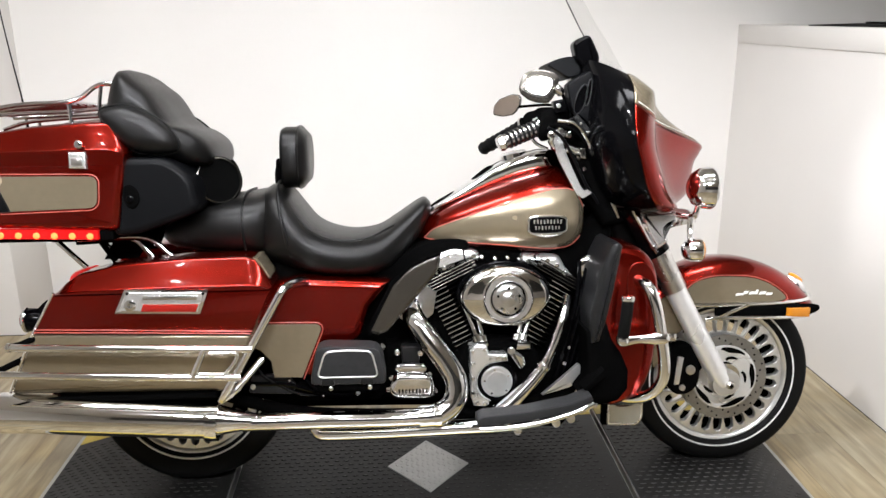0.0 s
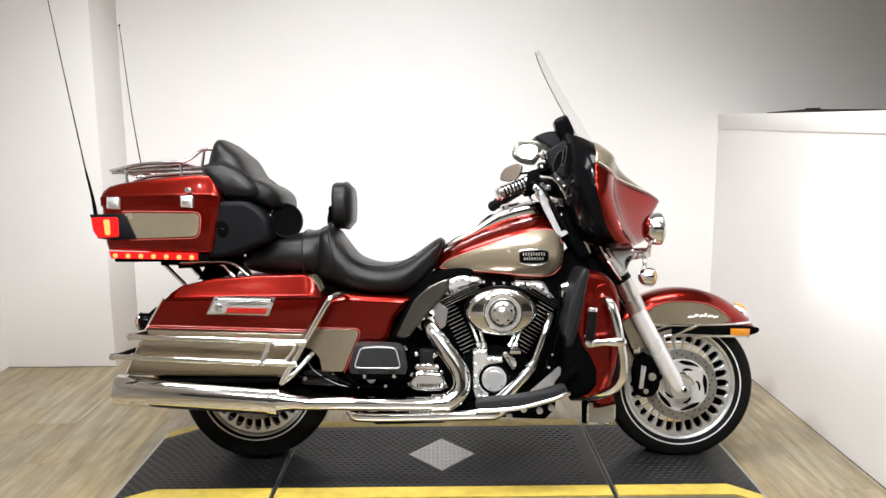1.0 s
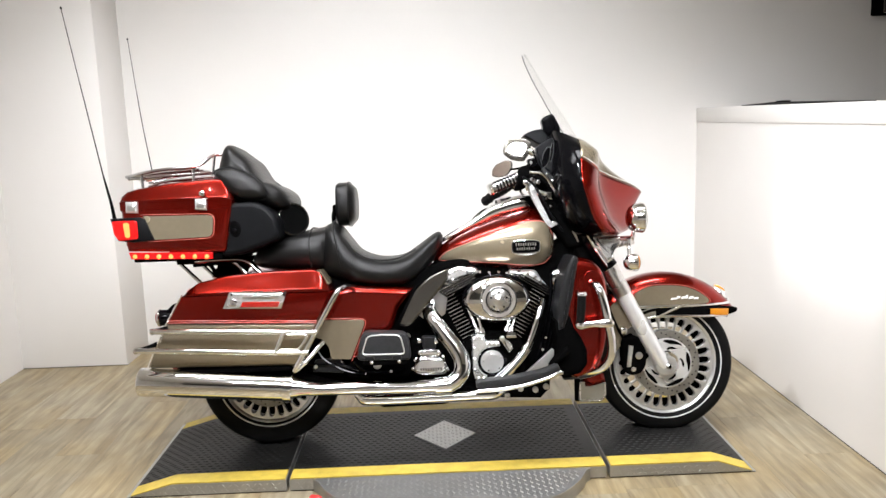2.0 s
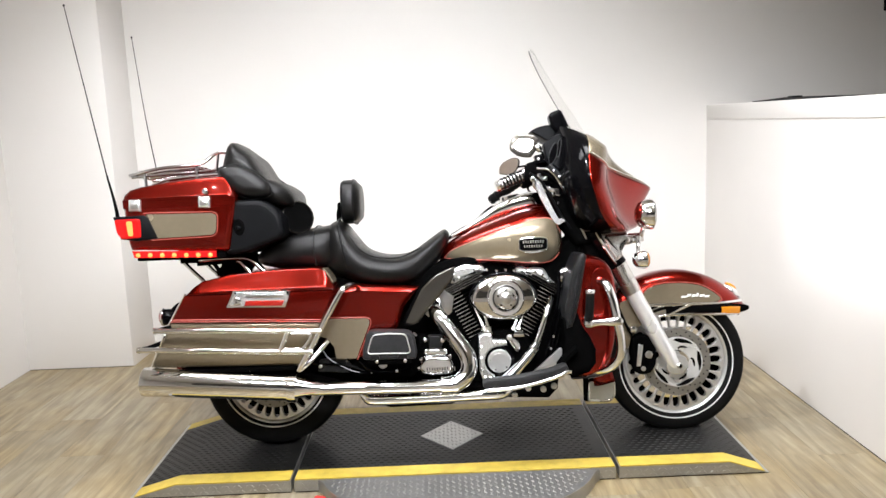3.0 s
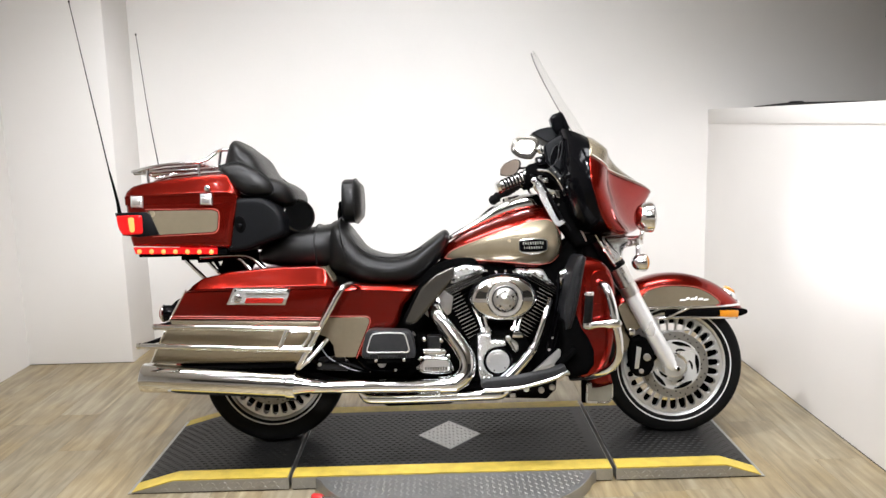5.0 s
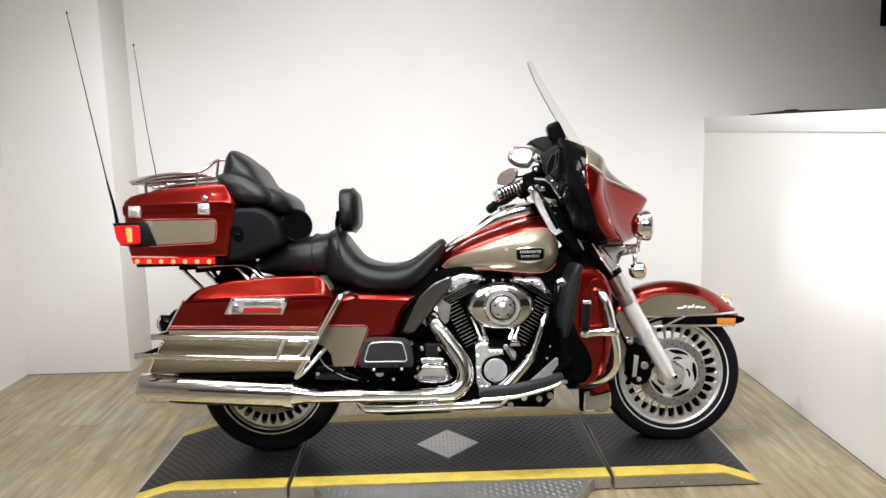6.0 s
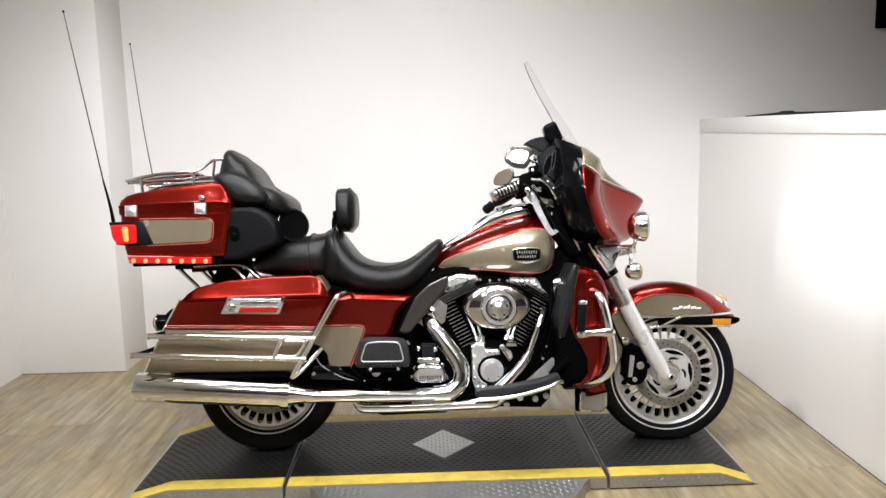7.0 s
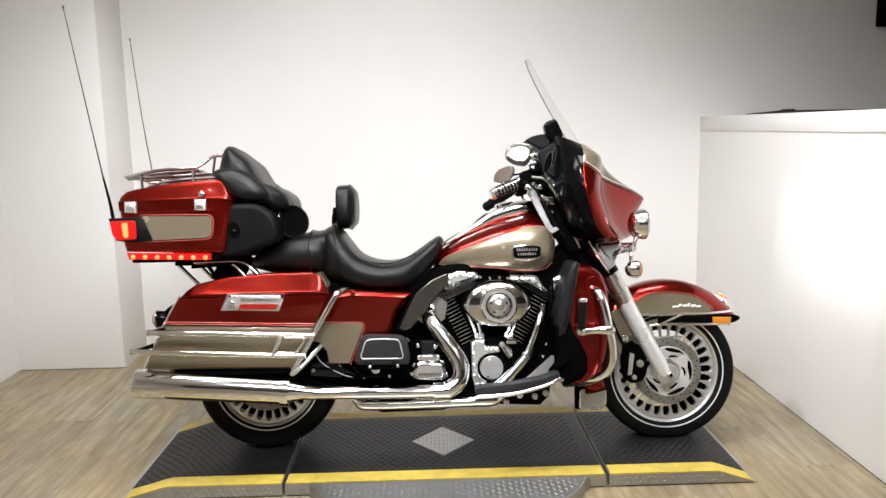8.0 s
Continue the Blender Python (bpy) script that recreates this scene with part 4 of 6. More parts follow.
# -- handlebar, grips, mirrors --
GRIPS = [  # grip from tip to collar, bar from the collar to the middle, shift of the controls
    ([(0.112, -0.150, 0.974), (0.162, -0.140, 0.994), (0.212, -0.130, 1.013)], [(0.255, -0.115, 1.018), (0.300, -0.075, 1.002), (0.335, -0.040, 0.976)], (0.012, 0.088, 0.013)),
    ([(0.128, -0.400, 0.948), (0.187, -0.350, 0.985), (0.245, -0.300, 1.020)], [(0.282, -0.245, 1.030), (0.320, -0.150, 1.010), (0.345, -0.070, 0.980)], (0.045, -0.080, 0.020)),
]
for sgn, (gx, bar, shift) in zip((1, -1), GRIPS):
    S = both(sgn)
    C = S @ Matrix.Translation(shift)
    d = Vector(gx[2]) - Vector(gx[0])
    grip = part("handgrip", tube(gx, 0.0205, 18), DARK_CHROME if sgn > 0 else RUBBER, bike, "chrome handgrip with black rubber ribs" if sgn > 0 else "black ribbed handgrip", m=S)
    for k in np.linspace(0.16, 0.90, 7):
        part("grip_rib", lathe([(-0.0042, 0.0195), (-0.0030, 0.0235), (0.0030, 0.0235), (0.0042, 0.0195)], Vector(gx[0]).lerp(Vector(gx[2]), k), d, 20, True), RUBBER, grip, "black rubber rib", m=S)
    part("grip_end", lathe([(-0.016, 0.006), (-0.014, 0.019), (-0.002, 0.0235), (0.004, 0.0205)], gx[0], d, 8), CHROME if sgn > 0 else RUBBER, grip, "faceted grip end", smooth=25, m=S)
    part("grip_collar", lathe([(-0.004, 0.020), (-0.003, 0.0275), (0.005, 0.0275), (0.006, 0.020)], gx[2], d, 24, True), CHROME, grip, "chrome collar", m=S)
    part("handlebar", tube([gx[2]] + bar + [(0.356, 0.0, 0.963)], 0.0125, 12), MATT, bike, "black handlebar", m=S)
    part("switch_housing", body([(0.198, 0.975, 1.022, 0.020, -0.226), (0.210, 0.962, 1.042, 0.028, -0.222), (0.245, 0.972, 1.050, 0.026, -0.205), (0.268, 0.990, 1.040, 0.016, -0.195)], 16), MATT, bike, "black switch housing", m=C)
    part("master_cylinder", body([(0.235, 1.030, 1.050, 0.014, -0.205), (0.250, 1.022, 1.058, 0.024, -0.198), (0.288, 1.020, 1.058, 0.024, -0.180), (0.304, 1.030, 1.050, 0.014, -0.172)], 16), MATT, bike, "black fluid reservoir", m=C)
    part("lever_bracket", tube([(0.290, -0.222, 1.000), (0.258, -0.236, 0.996), (0.238, -0.240, 0.980), (0.233, -0.238, 0.958), (0.250, -0.226, 0.938), (0.275, -0.20, 0.925)], 0.0065, 10), CHROME, bike, "chrome lever bracket", m=C)
NEAR_MIRROR = [(0.160, 1.120), (0.165, 1.139), (0.174, 1.157), (0.196, 1.168), (0.228, 1.168), (0.255, 1.162), (0.271, 1.148), (0.267, 1.117), (0.256, 1.096), (0.241, 1.077), (0.211, 1.079), (0.186, 1.087), (0.163, 1.106)]
FAR_MIRROR = [(0.153, 1.060), (0.157, 1.089), (0.179, 1.112), (0.225, 1.127), (0.252, 1.124), (0.259, 1.112), (0.255, 1.090), (0.241, 1.070), (0.226, 1.057), (0.189, 1.052)]


def mirror(outline, y, turn, tilt, material, stem, rim):
    """A shield-shaped mirror: a rounded back, a sloping rim of the given width and the glass."""
    cx, cz = (sum(p[k] for p in outline) / len(outline) for k in (0, 1))
    poly = [(x - cx, z - cz) for x, z in rounded(outline, 0.006, 3)]
    aim = Matrix.Translation((cx, y, cz)) @ Matrix.Rotation(radians(turn), 4, "Z") @ Matrix.Rotation(radians(tilt), 4, "X")
    mir = part("mirror", moved(layers(poly, [(0.034, 0.35, 0.35), (0.030, 0.62, 0.62), (0.020, 0.85, 0.85), (0.008, 0.97, 0.97), (-0.002, 1, 1), (-0.005, 0.985, 0.98), (-0.006 - rim * 0.20, 1 - rim * 16, 1 - rim * 21)], 0, 0), aim), GREY, bike, "satin grey shield-shaped mirror", 60)
    glass = [(x * (1 - rim * 16), z * (1 - rim * 21)) for x, z in poly]
    part("mirror_glass", moved(pillow(glass, -0.004 - rim * 0.20, -0.0066 - rim * 0.20, 0, 0.001, 1), aim), material, mir, "mirror glass")
    part("mirror_stem", tube(stem, 0.0045, 10), MATT, mir)


mirror(NEAR_MIRROR, -0.12, -2.8, -8.1, MIRROR, [(0.302, -0.13, 1.014), (0.300, -0.125, 1.060), (0.282, -0.115, 1.100), (0.262, -0.105, 1.118), (0.225, -0.095, 1.120)], 0.022)
# the far glass has its tan reflection put into the colour
mirror(FAR_MIRROR, 0.40, -33, 3.5, TAN_REFLECTION, [(0.343, 0.20, 1.06), (0.330, 0.27, 1.085), (0.262, 0.36, 1.085), (0.205, 0.425, 1.082)], 0.004)
# controls between the grip and the dash
part("mirror_joint", lathe([(-0.016, 0.004), (-0.013, 0.010), (0, 0.0135), (0.013, 0.010), (0.016, 0.004)], (0.268, -0.132, 1.112), (0.6, 0, -0.8), 16), CHROME, bike, "chrome mirror joint")
part("control_block", pillow(rounded([(0.250, 1.084), (0.284, 1.090), (0.292, 1.056), (0.256, 1.048)], 0.006, 2), -0.110, -0.146, 0.003, 0.006, 2), GLOSS, bike, "black control block")
part("control_button", lathe([(0, 0.006), (-0.004, 0.006), (-0.005, 0.004)], (0.264, -0.146, 1.070), (0, 1, 0), 12), STEEL, bike)
part("adjuster", lathe([(-0.018, 0.009), (-0.016, 0.0115), (-0.005, 0.0115), (-0.004, 0.0095), (0.004, 0.0095), (0.005, 0.0115), (0.016, 0.0115), (0.018, 0.009)], (0.301, -0.168, 0.952), (0.95, 0, -0.3), 16), CHROME, bike, "chrome cable adjuster")
part("control_arm", pillow(rounded([(0.298, 1.040), (0.310, 1.046), (0.374, 0.970), (0.364, 0.960)], 0.004, 2), -0.168, -0.182, 0, 0.003, 2), SHIELD_BLACK, bike, "black control arm")
part("control_arm", tube([(0.254, -0.172, 1.003), (0.275, -0.176, 1.018), (0.300, -0.172, 1.034)], 0.0075, 10), GLOSS, bike)
for bx, bz in ((0.318, 1.022), (0.338, 0.998), (0.355, 0.976)):
    part("control_bolt", lathe([(0, 0.004), (-0.003, 0.004), (-0.004, 0.002)], (bx, -0.182, bz), (0, 1, 0), 10), STEEL, bike)
POD_BOX = [(0.320, 1.240), (0.328, 1.253), (0.362, 1.266), (0.372, 1.260), (0.394, 1.212), (0.396, 1.200), (0.386, 1.152), (0.372, 1.160), (0.347, 1.180), (0.329, 1.199)]
part("screen_pod", pillow(rounded(POD_BOX, 0.006, 3), -0.030, -0.078, 0.004, 0.010, 3), GLOSS, bike, "black angular pod behind the screen")
part("pod_visor", layers(rounded([(0.247, 1.187), (0.279, 1.203), (0.322, 1.212), (0.350, 1.196), (0.352, 1.158), (0.311, 1.146), (0.293, 1.160)], 0.012, 3), [(0.10, 0.8, 0.8), (0.08, 1, 1), (-0.040, 1, 1), (-0.052, 0.94, 0.94), (-0.056, 0.8, 0.8)], 0.30, 1.18), PLASTIC, bike, "black dash visor")
part("pod_stalk", tube([(0.350, -0.01, 1.18), (0.365, -0.02, 1.14), (0.385, -0.02, 1.09)], 0.014, 10), MATT, bike)
CLAMP = [(0.249, 0.98), (0.244, 0.994), (0.26, 1.008), (0.283, 1.013), (0.305, 1.002), (0.283, 0.991), (0.274, 0.975), (0.293, 0.929), (0.309, 0.892), (0.327, 0.854), (0.337, 0.838), (0.351, 0.846), (0.359, 0.831), (0.334, 0.816), (0.316, 0.828), (0.292, 0.873), (0.271, 0.914), (0.259, 0.945)]
# lighter, rougher metal stands in for chrome that reflects white
part("bar_clamp", pillow(CLAMP, -0.136, -0.150, 0, 0.002, 3), BRIGHT, bike, "chrome clamp bracket, its white reflection put into a lighter metal")
part("clamp_lug", pillow(rounded([(0.318, 0.958), (0.342, 0.955), (0.344, 0.925), (0.326, 0.928)], 0.004, 2), -0.11, -0.150, 0, 0.004, 2), CHROME, bike)
for k, yy in enumerate((-0.09, -0.05, -0.02)):
    part("control_cable", tube([(0.24, -0.20 + 0.05 * k, 1.02), (0.30, yy - 0.10, 1.00), (0.375, yy - 0.04, 0.92), (0.41, yy, 0.80)], 0.005, 8), MATT, bike)
CAP = [(0.258, 0.972), (0.320, 1.050), (0.350, 1.062), (0.440, 1.050), (0.452, 0.975), (0.470, 0.900), (0.494, 0.850), (0.515, 0.790), (0.505, 0.745), (0.400, 0.735), (0.340, 0.830)]
part("inner_cap", pillow(CAP, -0.02, -0.135, 0.01, 0.03, 4), MATT, bike, "black lower cap of the inner fairing", 60)
DASH = [(0.281, 1.125), (0.304, 1.140), (0.347, 1.163), (0.356, 1.139), (0.357, 1.087), (0.370, 1.027), (0.355, 1.012), (0.324, 1.038), (0.296, 1.058)]
dash = part("dash_panel", pillow(rounded(DASH, 0.010, 3), -0.12, -0.170, 0.004, 0.006, 3), PLASTIC, bike, "grey-black dash panel with oval gauge openings")
for ox, oz, oa, ob_, ot in ((0.3195, 1.086, 0.0135, 0.041, 18), (0.341, 1.104, 0.006, 0.036, 10)):
    c_, s_ = math.cos(radians(ot)), math.sin(radians(ot))
    oval = [(ox + oa * math.cos(q) * c_ + ob_ * math.sin(q) * s_ * -1, oz + ob_ * math.sin(q) * c_ + oa * math.cos(q) * s_) for q in np.linspace(0, 2 * math.pi, 28, False)]
    oval = [(2 * ox - x, z) for x, z in oval]
    part("gauge_well", pillow(oval, -0.165, -0.1712, 0, 0.0004, 1), GLOSS, dash, "black oval gauge opening")
    part("well_rim", tube([(x, -0.171, z) for x, z in oval], 0.0016, 6, 1, True), SHIELD_BLACK, dash)
for k, (px_, pz_, pr_) in enumerate(((0.238, 0.992, 0.010), (0.262, 1.004, 0.008), (0.286, 0.992, 0.009), (0.276, 0.972, 0.007), (0.330, 0.900, 0.006), (0.312, 0.930, 0.006))):
    part("clamp_bolt", lathe([(0, pr_), (-0.008, pr_), (-0.011, pr_ * 0.6)], (px_, -0.170 - 0.004 * (k % 3), pz_), (0, 1, 0), 6 if k % 2 else 14), CHROME, bike, smooth=25)
part("throttle_cable", tube([(0.222, -0.215, 1.012), (0.262, -0.205, 0.985), (0.300, -0.175, 0.930), (0.345, -0.150, 0.850), (0.40, -0.12, 0.78)], 0.0045, 8), PLASTIC, bike)
part("brake_hose", tube([(0.250, -0.200, 1.030), (0.300, -0.195, 1.020), (0.345, -0.175, 0.965), (0.385, -0.150, 0.880), (0.44, -0.13, 0.76)], 0.005, 8), STEEL, bike, "braided brake hose")
part("ignition_panel", body([(0.285, 0.940, 0.975, 0.06), (0.320, 0.925, 1.000, 0.09), (0.365, 0.93, 1.010, 0.09), (0.395, 0.95, 1.0, 0.07)], 20, 3), GLOSS, bike, "black ignition panel")

# -- tank --
TANK = [(-0.128, 0.700, 0.722, 0.020), (-0.104, 0.688, 0.752, 0.060), (-0.06, 0.679, 0.783, 0.095), (0.0, 0.672, 0.815, 0.122), (0.09, 0.660, 0.855, 0.148), (0.18, 0.652, 0.884, 0.163), (0.25, 0.650, 0.898, 0.166), (0.30, 0.655, 0.893, 0.156), (0.335, 0.674, 0.866, 0.128), (0.353, 0.705, 0.825, 0.085), (0.358, 0.740, 0.790, 0.030)]
TANK_ROWS = spline([t + (0,) for t in TANK], 6)


def tank_y(x, z, pw=2.4):
    """The tank's near side at x, z."""
    lo, hi, hw = (float(np.interp(x, [r[0] for r in TANK_ROWS], [r[k] for r in TANK_ROWS])) for k in (1, 2, 3))
    s = min(abs((z - (lo + hi) / 2) / ((hi - lo) / 2)), 1.0) ** (pw / 2)
    return -hw * max(1 - s * s, 0.0) ** (1 / pw)


tank = part("fuel_tank", body(TANK, 56, 2.4, 6), RED, bike, "dark red teardrop tank with gold side panels", 60)
TOP = [(-0.102, 0.710), (-0.065, 0.741), (0.066, 0.790), (0.198, 0.832), (0.263, 0.846), (0.312, 0.838), (0.342, 0.795), (0.350, 0.76)]
LOW = [(-0.102, 0.707), (-0.067, 0.702), (0.107, 0.690), (0.237, 0.676), (0.302, 0.680), (0.335, 0.705), (0.350, 0.755)]


def tank_panel(sgn):
    xs = np.linspace(-0.100, 0.350, 54)
    top = np.interp(xs, *np.array(spline(TOP, 5)).T)
    low = np.interp(xs, *np.array(spline(LOW, 5)).T)
    return ring_mesh([[Vector((x, sgn * -(tank_y(x, a + (b - a) * k) - 0.0016), a + (b - a) * k)) for k in np.linspace(0, 1, 16)] for x, a, b in zip(xs, low, top)], False, False)


for sgn in (-1, 1):
    part("side_panel", tank_panel(sgn), TAN, tank, "gold side panel", 60)
    edge = [(x, z) for x, z in spline(TOP[:-1], 5)] + [(x, z) for x, z in reversed(spline(LOW[:-1], 5))]
    part("pinstripe", tube([(x, sgn * -(tank_y(x, z) - 0.0014), z) for x, z in edge], 0.0017, 6, 1, True), STRIPE, tank)
part("tank_badge", pillow(spline([(0.176, 0.748), (0.182, 0.771), (0.230, 0.776), (0.280, 0.771), (0.287, 0.748), (0.280, 0.726), (0.230, 0.720), (0.182, 0.724)], 4, True), -0.150, -0.1735, 0, 0.003, 2), CHROME, tank, "chrome-rimmed oval badge")
part("badge_field", pillow(spline([(0.181, 0.748), (0.186, 0.767), (0.230, 0.771), (0.276, 0.767), (0.282, 0.748), (0.276, 0.730), (0.230, 0.726), (0.186, 0.729)], 4, True), -0.172, -0.1748, 0, 0.001, 2), GLOSS, tank, "black badge field")
for k in range(9):
    x0, up = 0.192 + 0.0092 * k, (0.0, 0.0015, -0.001)[k % 3]
    part("badge_bar", pillow([(x0, 0.7520 + up), (x0 + 0.0042 + 0.001 * (k % 2), 0.7520), (x0 + 0.0042, 0.7630), (x0, 0.7630 + up)], -0.174, -0.1762, 0, 0.0006, 1), DISC, tank, "silver bars")
    if k < 8:
        part("badge_bar", pillow([(x0 + 0.004, 0.7360), (x0 + 0.0085, 0.7360 + up), (x0 + 0.0080, 0.7460), (x0 + 0.004, 0.7460 - up)], -0.174, -0.1762, 0, 0.0006, 1), DISC, tank)
part("badge_wing", pillow(spline([(0.190, 0.7225), (0.230, 0.7135), (0.272, 0.7225), (0.230, 0.7195)], 3, True), -0.160, -0.1735, 0, 0.001, 1), BRIGHT, tank)
part("tank_console", body([(-0.110, 0.755, 0.772, 0.018), (-0.07, 0.780, 0.797, 0.040), (0.01, 0.815, 0.846, 0.050), (0.10, 0.850, 0.905, 0.056), (0.17, 0.872, 0.936, 0.060), (0.24, 0.885, 0.952, 0.060), (0.28, 0.885, 0.945, 0.050), (0.325, 0.870, 0.902, 0.026)], 28, 3.2), CHROME, bike, "chrome tank-top console")
part("console_strap", body([(-0.10, 0.768, 0.779, 0.010), (-0.06, 0.795, 0.806, 0.028), (0.02, 0.84, 0.851, 0.034), (0.08, 0.884, 0.898, 0.034), (0.11, 0.900, 0.909, 0.02)], 16, 3), MATT, bike, "black inset of the console")
part("fuel_cap", lathe([(0, 0.038), (0.012, 0.038), (0.017, 0.030), (0.019, 0.002)], (0.165, 0, 0.928), (-0.2, 0, 1), 32), CHROME, bike, "chrome fuel cap")

# -- seats and backrests --
part("rider_seat", body([(-0.560, 0.665, 0.845, 0.150), (-0.520, 0.645, 0.868, 0.185), (-0.485, 0.635, 0.855, 0.200), (-0.450, 0.625, 0.808, 0.205), (-0.405, 0.615, 0.756, 0.205), (-0.325, 0.606, 0.728, 0.198), (-0.240, 0.610, 0.734, 0.178), (-0.180, 0.640, 0.768, 0.150), (-0.125, 0.700, 0.806, 0.112), (-0.098, 0.745, 0.818, 0.086), (-0.082, 0.775, 0.805, 0.045)], 36, 2.7, 5), LEATHER, bike, "black leather rider seat with a deep dip", 70)
part("passenger_seat", body([(-0.830, 0.715, 0.745, 0.060), (-0.800, 0.700, 0.780, 0.120), (-0.740, 0.690, 0.815, 0.165), (-0.660, 0.682, 0.836, 0.185), (-0.580, 0.675, 0.848, 0.190), (-0.530, 0.680, 0.855, 0.170), (-0.505, 0.70, 0.845, 0.12)], 36, 2.8, 5), LEATHER, bike, "black leather passenger seat", 70)
part("seat_seam", tube([(-0.468, -0.188, 0.68), (-0.478, -0.205, 0.74), (-0.490, -0.195, 0.80), (-0.500, -0.150, 0.855), (-0.505, -0.06, 0.874), (-0.505, 0.06, 0.874), (-0.500, 0.150, 0.855)], 0.004, 8), LEATHER, bike, "piped seam across the seat")
part("seat_seam", tube([(-0.585, -0.186, 0.70), (-0.590, -0.192, 0.76), (-0.592, -0.17, 0.815), (-0.592, -0.08, 0.848), (-0.592, 0.08, 0.848)], 0.0035, 8), LEATHER, bike)
part("seat_seam", tube([(-0.46, -0.150, 0.800), (-0.42, -0.168, 0.752), (-0.36, -0.172, 0.722), (-0.27, -0.155, 0.720), (-0.19, -0.125, 0.752)], 0.003, 8), LEATHER, bike)
pad = part("rider_backrest", ring_mesh([[Vector((x, hw * math.copysign(abs(math.cos(a)) ** 0.6, math.cos(a)), 0.940 + hh * math.copysign(abs(math.sin(a)) ** 0.6, math.sin(a)))) for a in np.linspace(0, 2 * math.pi, 32, False)] for x, hw, hh in ((-0.496, 0.085, 0.060), (-0.494, 0.120, 0.080), (-0.485, 0.130, 0.086), (-0.452, 0.132, 0.086), (-0.446, 0.128, 0.083), (-0.438, 0.124, 0.080), (-0.424, 0.108, 0.066), (-0.419, 0.07, 0.04))]), LEATHER, bike, "small padded black rider backrest", 60)
part("backrest_piping", tube([(-0.447, 0.133 * math.copysign(abs(math.cos(a)) ** 0.6, math.cos(a)), 0.940 + 0.087 * math.copysign(abs(math.sin(a)) ** 0.6, math.sin(a))) for a in np.linspace(0, 2 * math.pi, 32, False)], 0.003, 6, 1, True), LEATHER, pad)
part("backrest_post", tube([(-0.496, -0.03, 0.93), (-0.512, -0.03, 0.90), (-0.510, -0.03, 0.84)], 0.009, 10), MATT, pad, "black steel post")
part("backrest_knob", lathe([(0, 0.012), (-0.014, 0.014), (-0.018, 0.008)], (-0.494, -0.06, 0.925), (1, 0, 0), 16), MATT, pad)
BACK = spline([(-0.940, 1.045), (-0.932, 1.085), (-0.920, 1.135), (-0.908, 1.168), (-0.886, 1.182), (-0.848, 1.154), (-0.812, 1.124), (-0.780, 1.070), (-0.755, 1.036), (-0.712, 1.020), (-0.670, 0.988), (-0.658, 0.950), (-0.672, 0.922), (-0.735, 0.925), (-0.80, 0.935), (-0.88, 0.945), (-0.935, 0.985)], 3, True)
SIDES = [(0.215, 0.45, 0.45), (0.205, 0.70, 0.70), (0.185, 0.86, 0.86), (0.150, 0.95, 0.95), (0.08, 0.995, 0.995), (0.0, 1, 1)]
part("passenger_backrest", layers(BACK, SIDES + [(-y, a, b) for y, a, b in reversed(SIDES[:-1])], -0.83, 1.03), LEATHER, bike, "padded black wrap-around passenger backrest", 70)
WING = [(-0.925, 1.062), (-0.895, 1.080), (-0.850, 1.082), (-0.785, 1.052), (-0.744, 1.013), (-0.732, 0.975), (-0.756, 0.960), (-0.818, 0.960), (-0.875, 0.990)]
for sgn in (-1, 1):
    part("backrest_wing", layers(spline(WING, 3, True), [(0.13 * sgn, 1, 1), (0.215 * sgn, 1, 1), (0.237 * sgn, 0.96, 0.95), (0.252 * sgn, 0.86, 0.83), (0.260 * sgn, 0.66, 0.62), (0.263 * sgn, 0.3, 0.3)], -0.83, 1.02), LEATHER, bike, "padded side wing", 70)
    part("wing_seam", tube([(x, 0.222 * sgn, z) for x, z in inset([tuple(p) for p in spline(WING, 3, True)], -0.001)], 0.0035, 6, 1, True), LEATHER, bike)
    POD = [(-0.878, 0.945), (-0.868, 0.952), (-0.771, 0.953), (-0.735, 0.935), (-0.708, 0.910), (-0.692, 0.880), (-0.685, 0.825), (-0.700, 0.806), (-0.760, 0.785), (-0.840, 0.758), (-0.905, 0.752)]
    pod = part("speaker_pod", pillow(rounded(POD, 0.03, 3), 0.10 * sgn, 0.262 * sgn, 0.01, 0.020, 5), PLASTIC, bike, "black plastic speaker pod", 80)
    part("pod_control", pillow(spline([(-0.868, 0.872), (-0.852, 0.885), (-0.832, 0.872), (-0.828, 0.845), (-0.842, 0.825), (-0.862, 0.835)], 4, True), 0.255 * sgn, 0.268 * sgn, 0, 0.005, 3), MATT, pod)
    part("pod_knob", lathe([(0, 0.010), (0.006 * sgn, 0.010), (0.009 * sgn, 0.006)], (-0.848, 0.267 * sgn, 0.850), (0, 1, 0), 16), GLOSS, pod)
    sp = (-0.660 if sgn < 0 else -0.700, 0.125 * sgn, 0.884)
    can = part("speaker", lathe([(-0.10, 0.040), (-0.02, 0.055), (0.0, 0.064), (0.008, 0.065), (0.010, 0.061), (0.004, 0.058), (0.002, 0.002)], sp, (0.50, 0.85 * sgn, 0.15), 40), MATT, bike, "round black speaker with a cloth grille")
    part("speaker_ring", lathe([(0.0085, 0.0580), (0.0115, 0.0595), (0.0105, 0.0615), (0.006, 0.0615)], sp, (0.50, 0.85 * sgn, 0.15), 40, True), GREY, can)

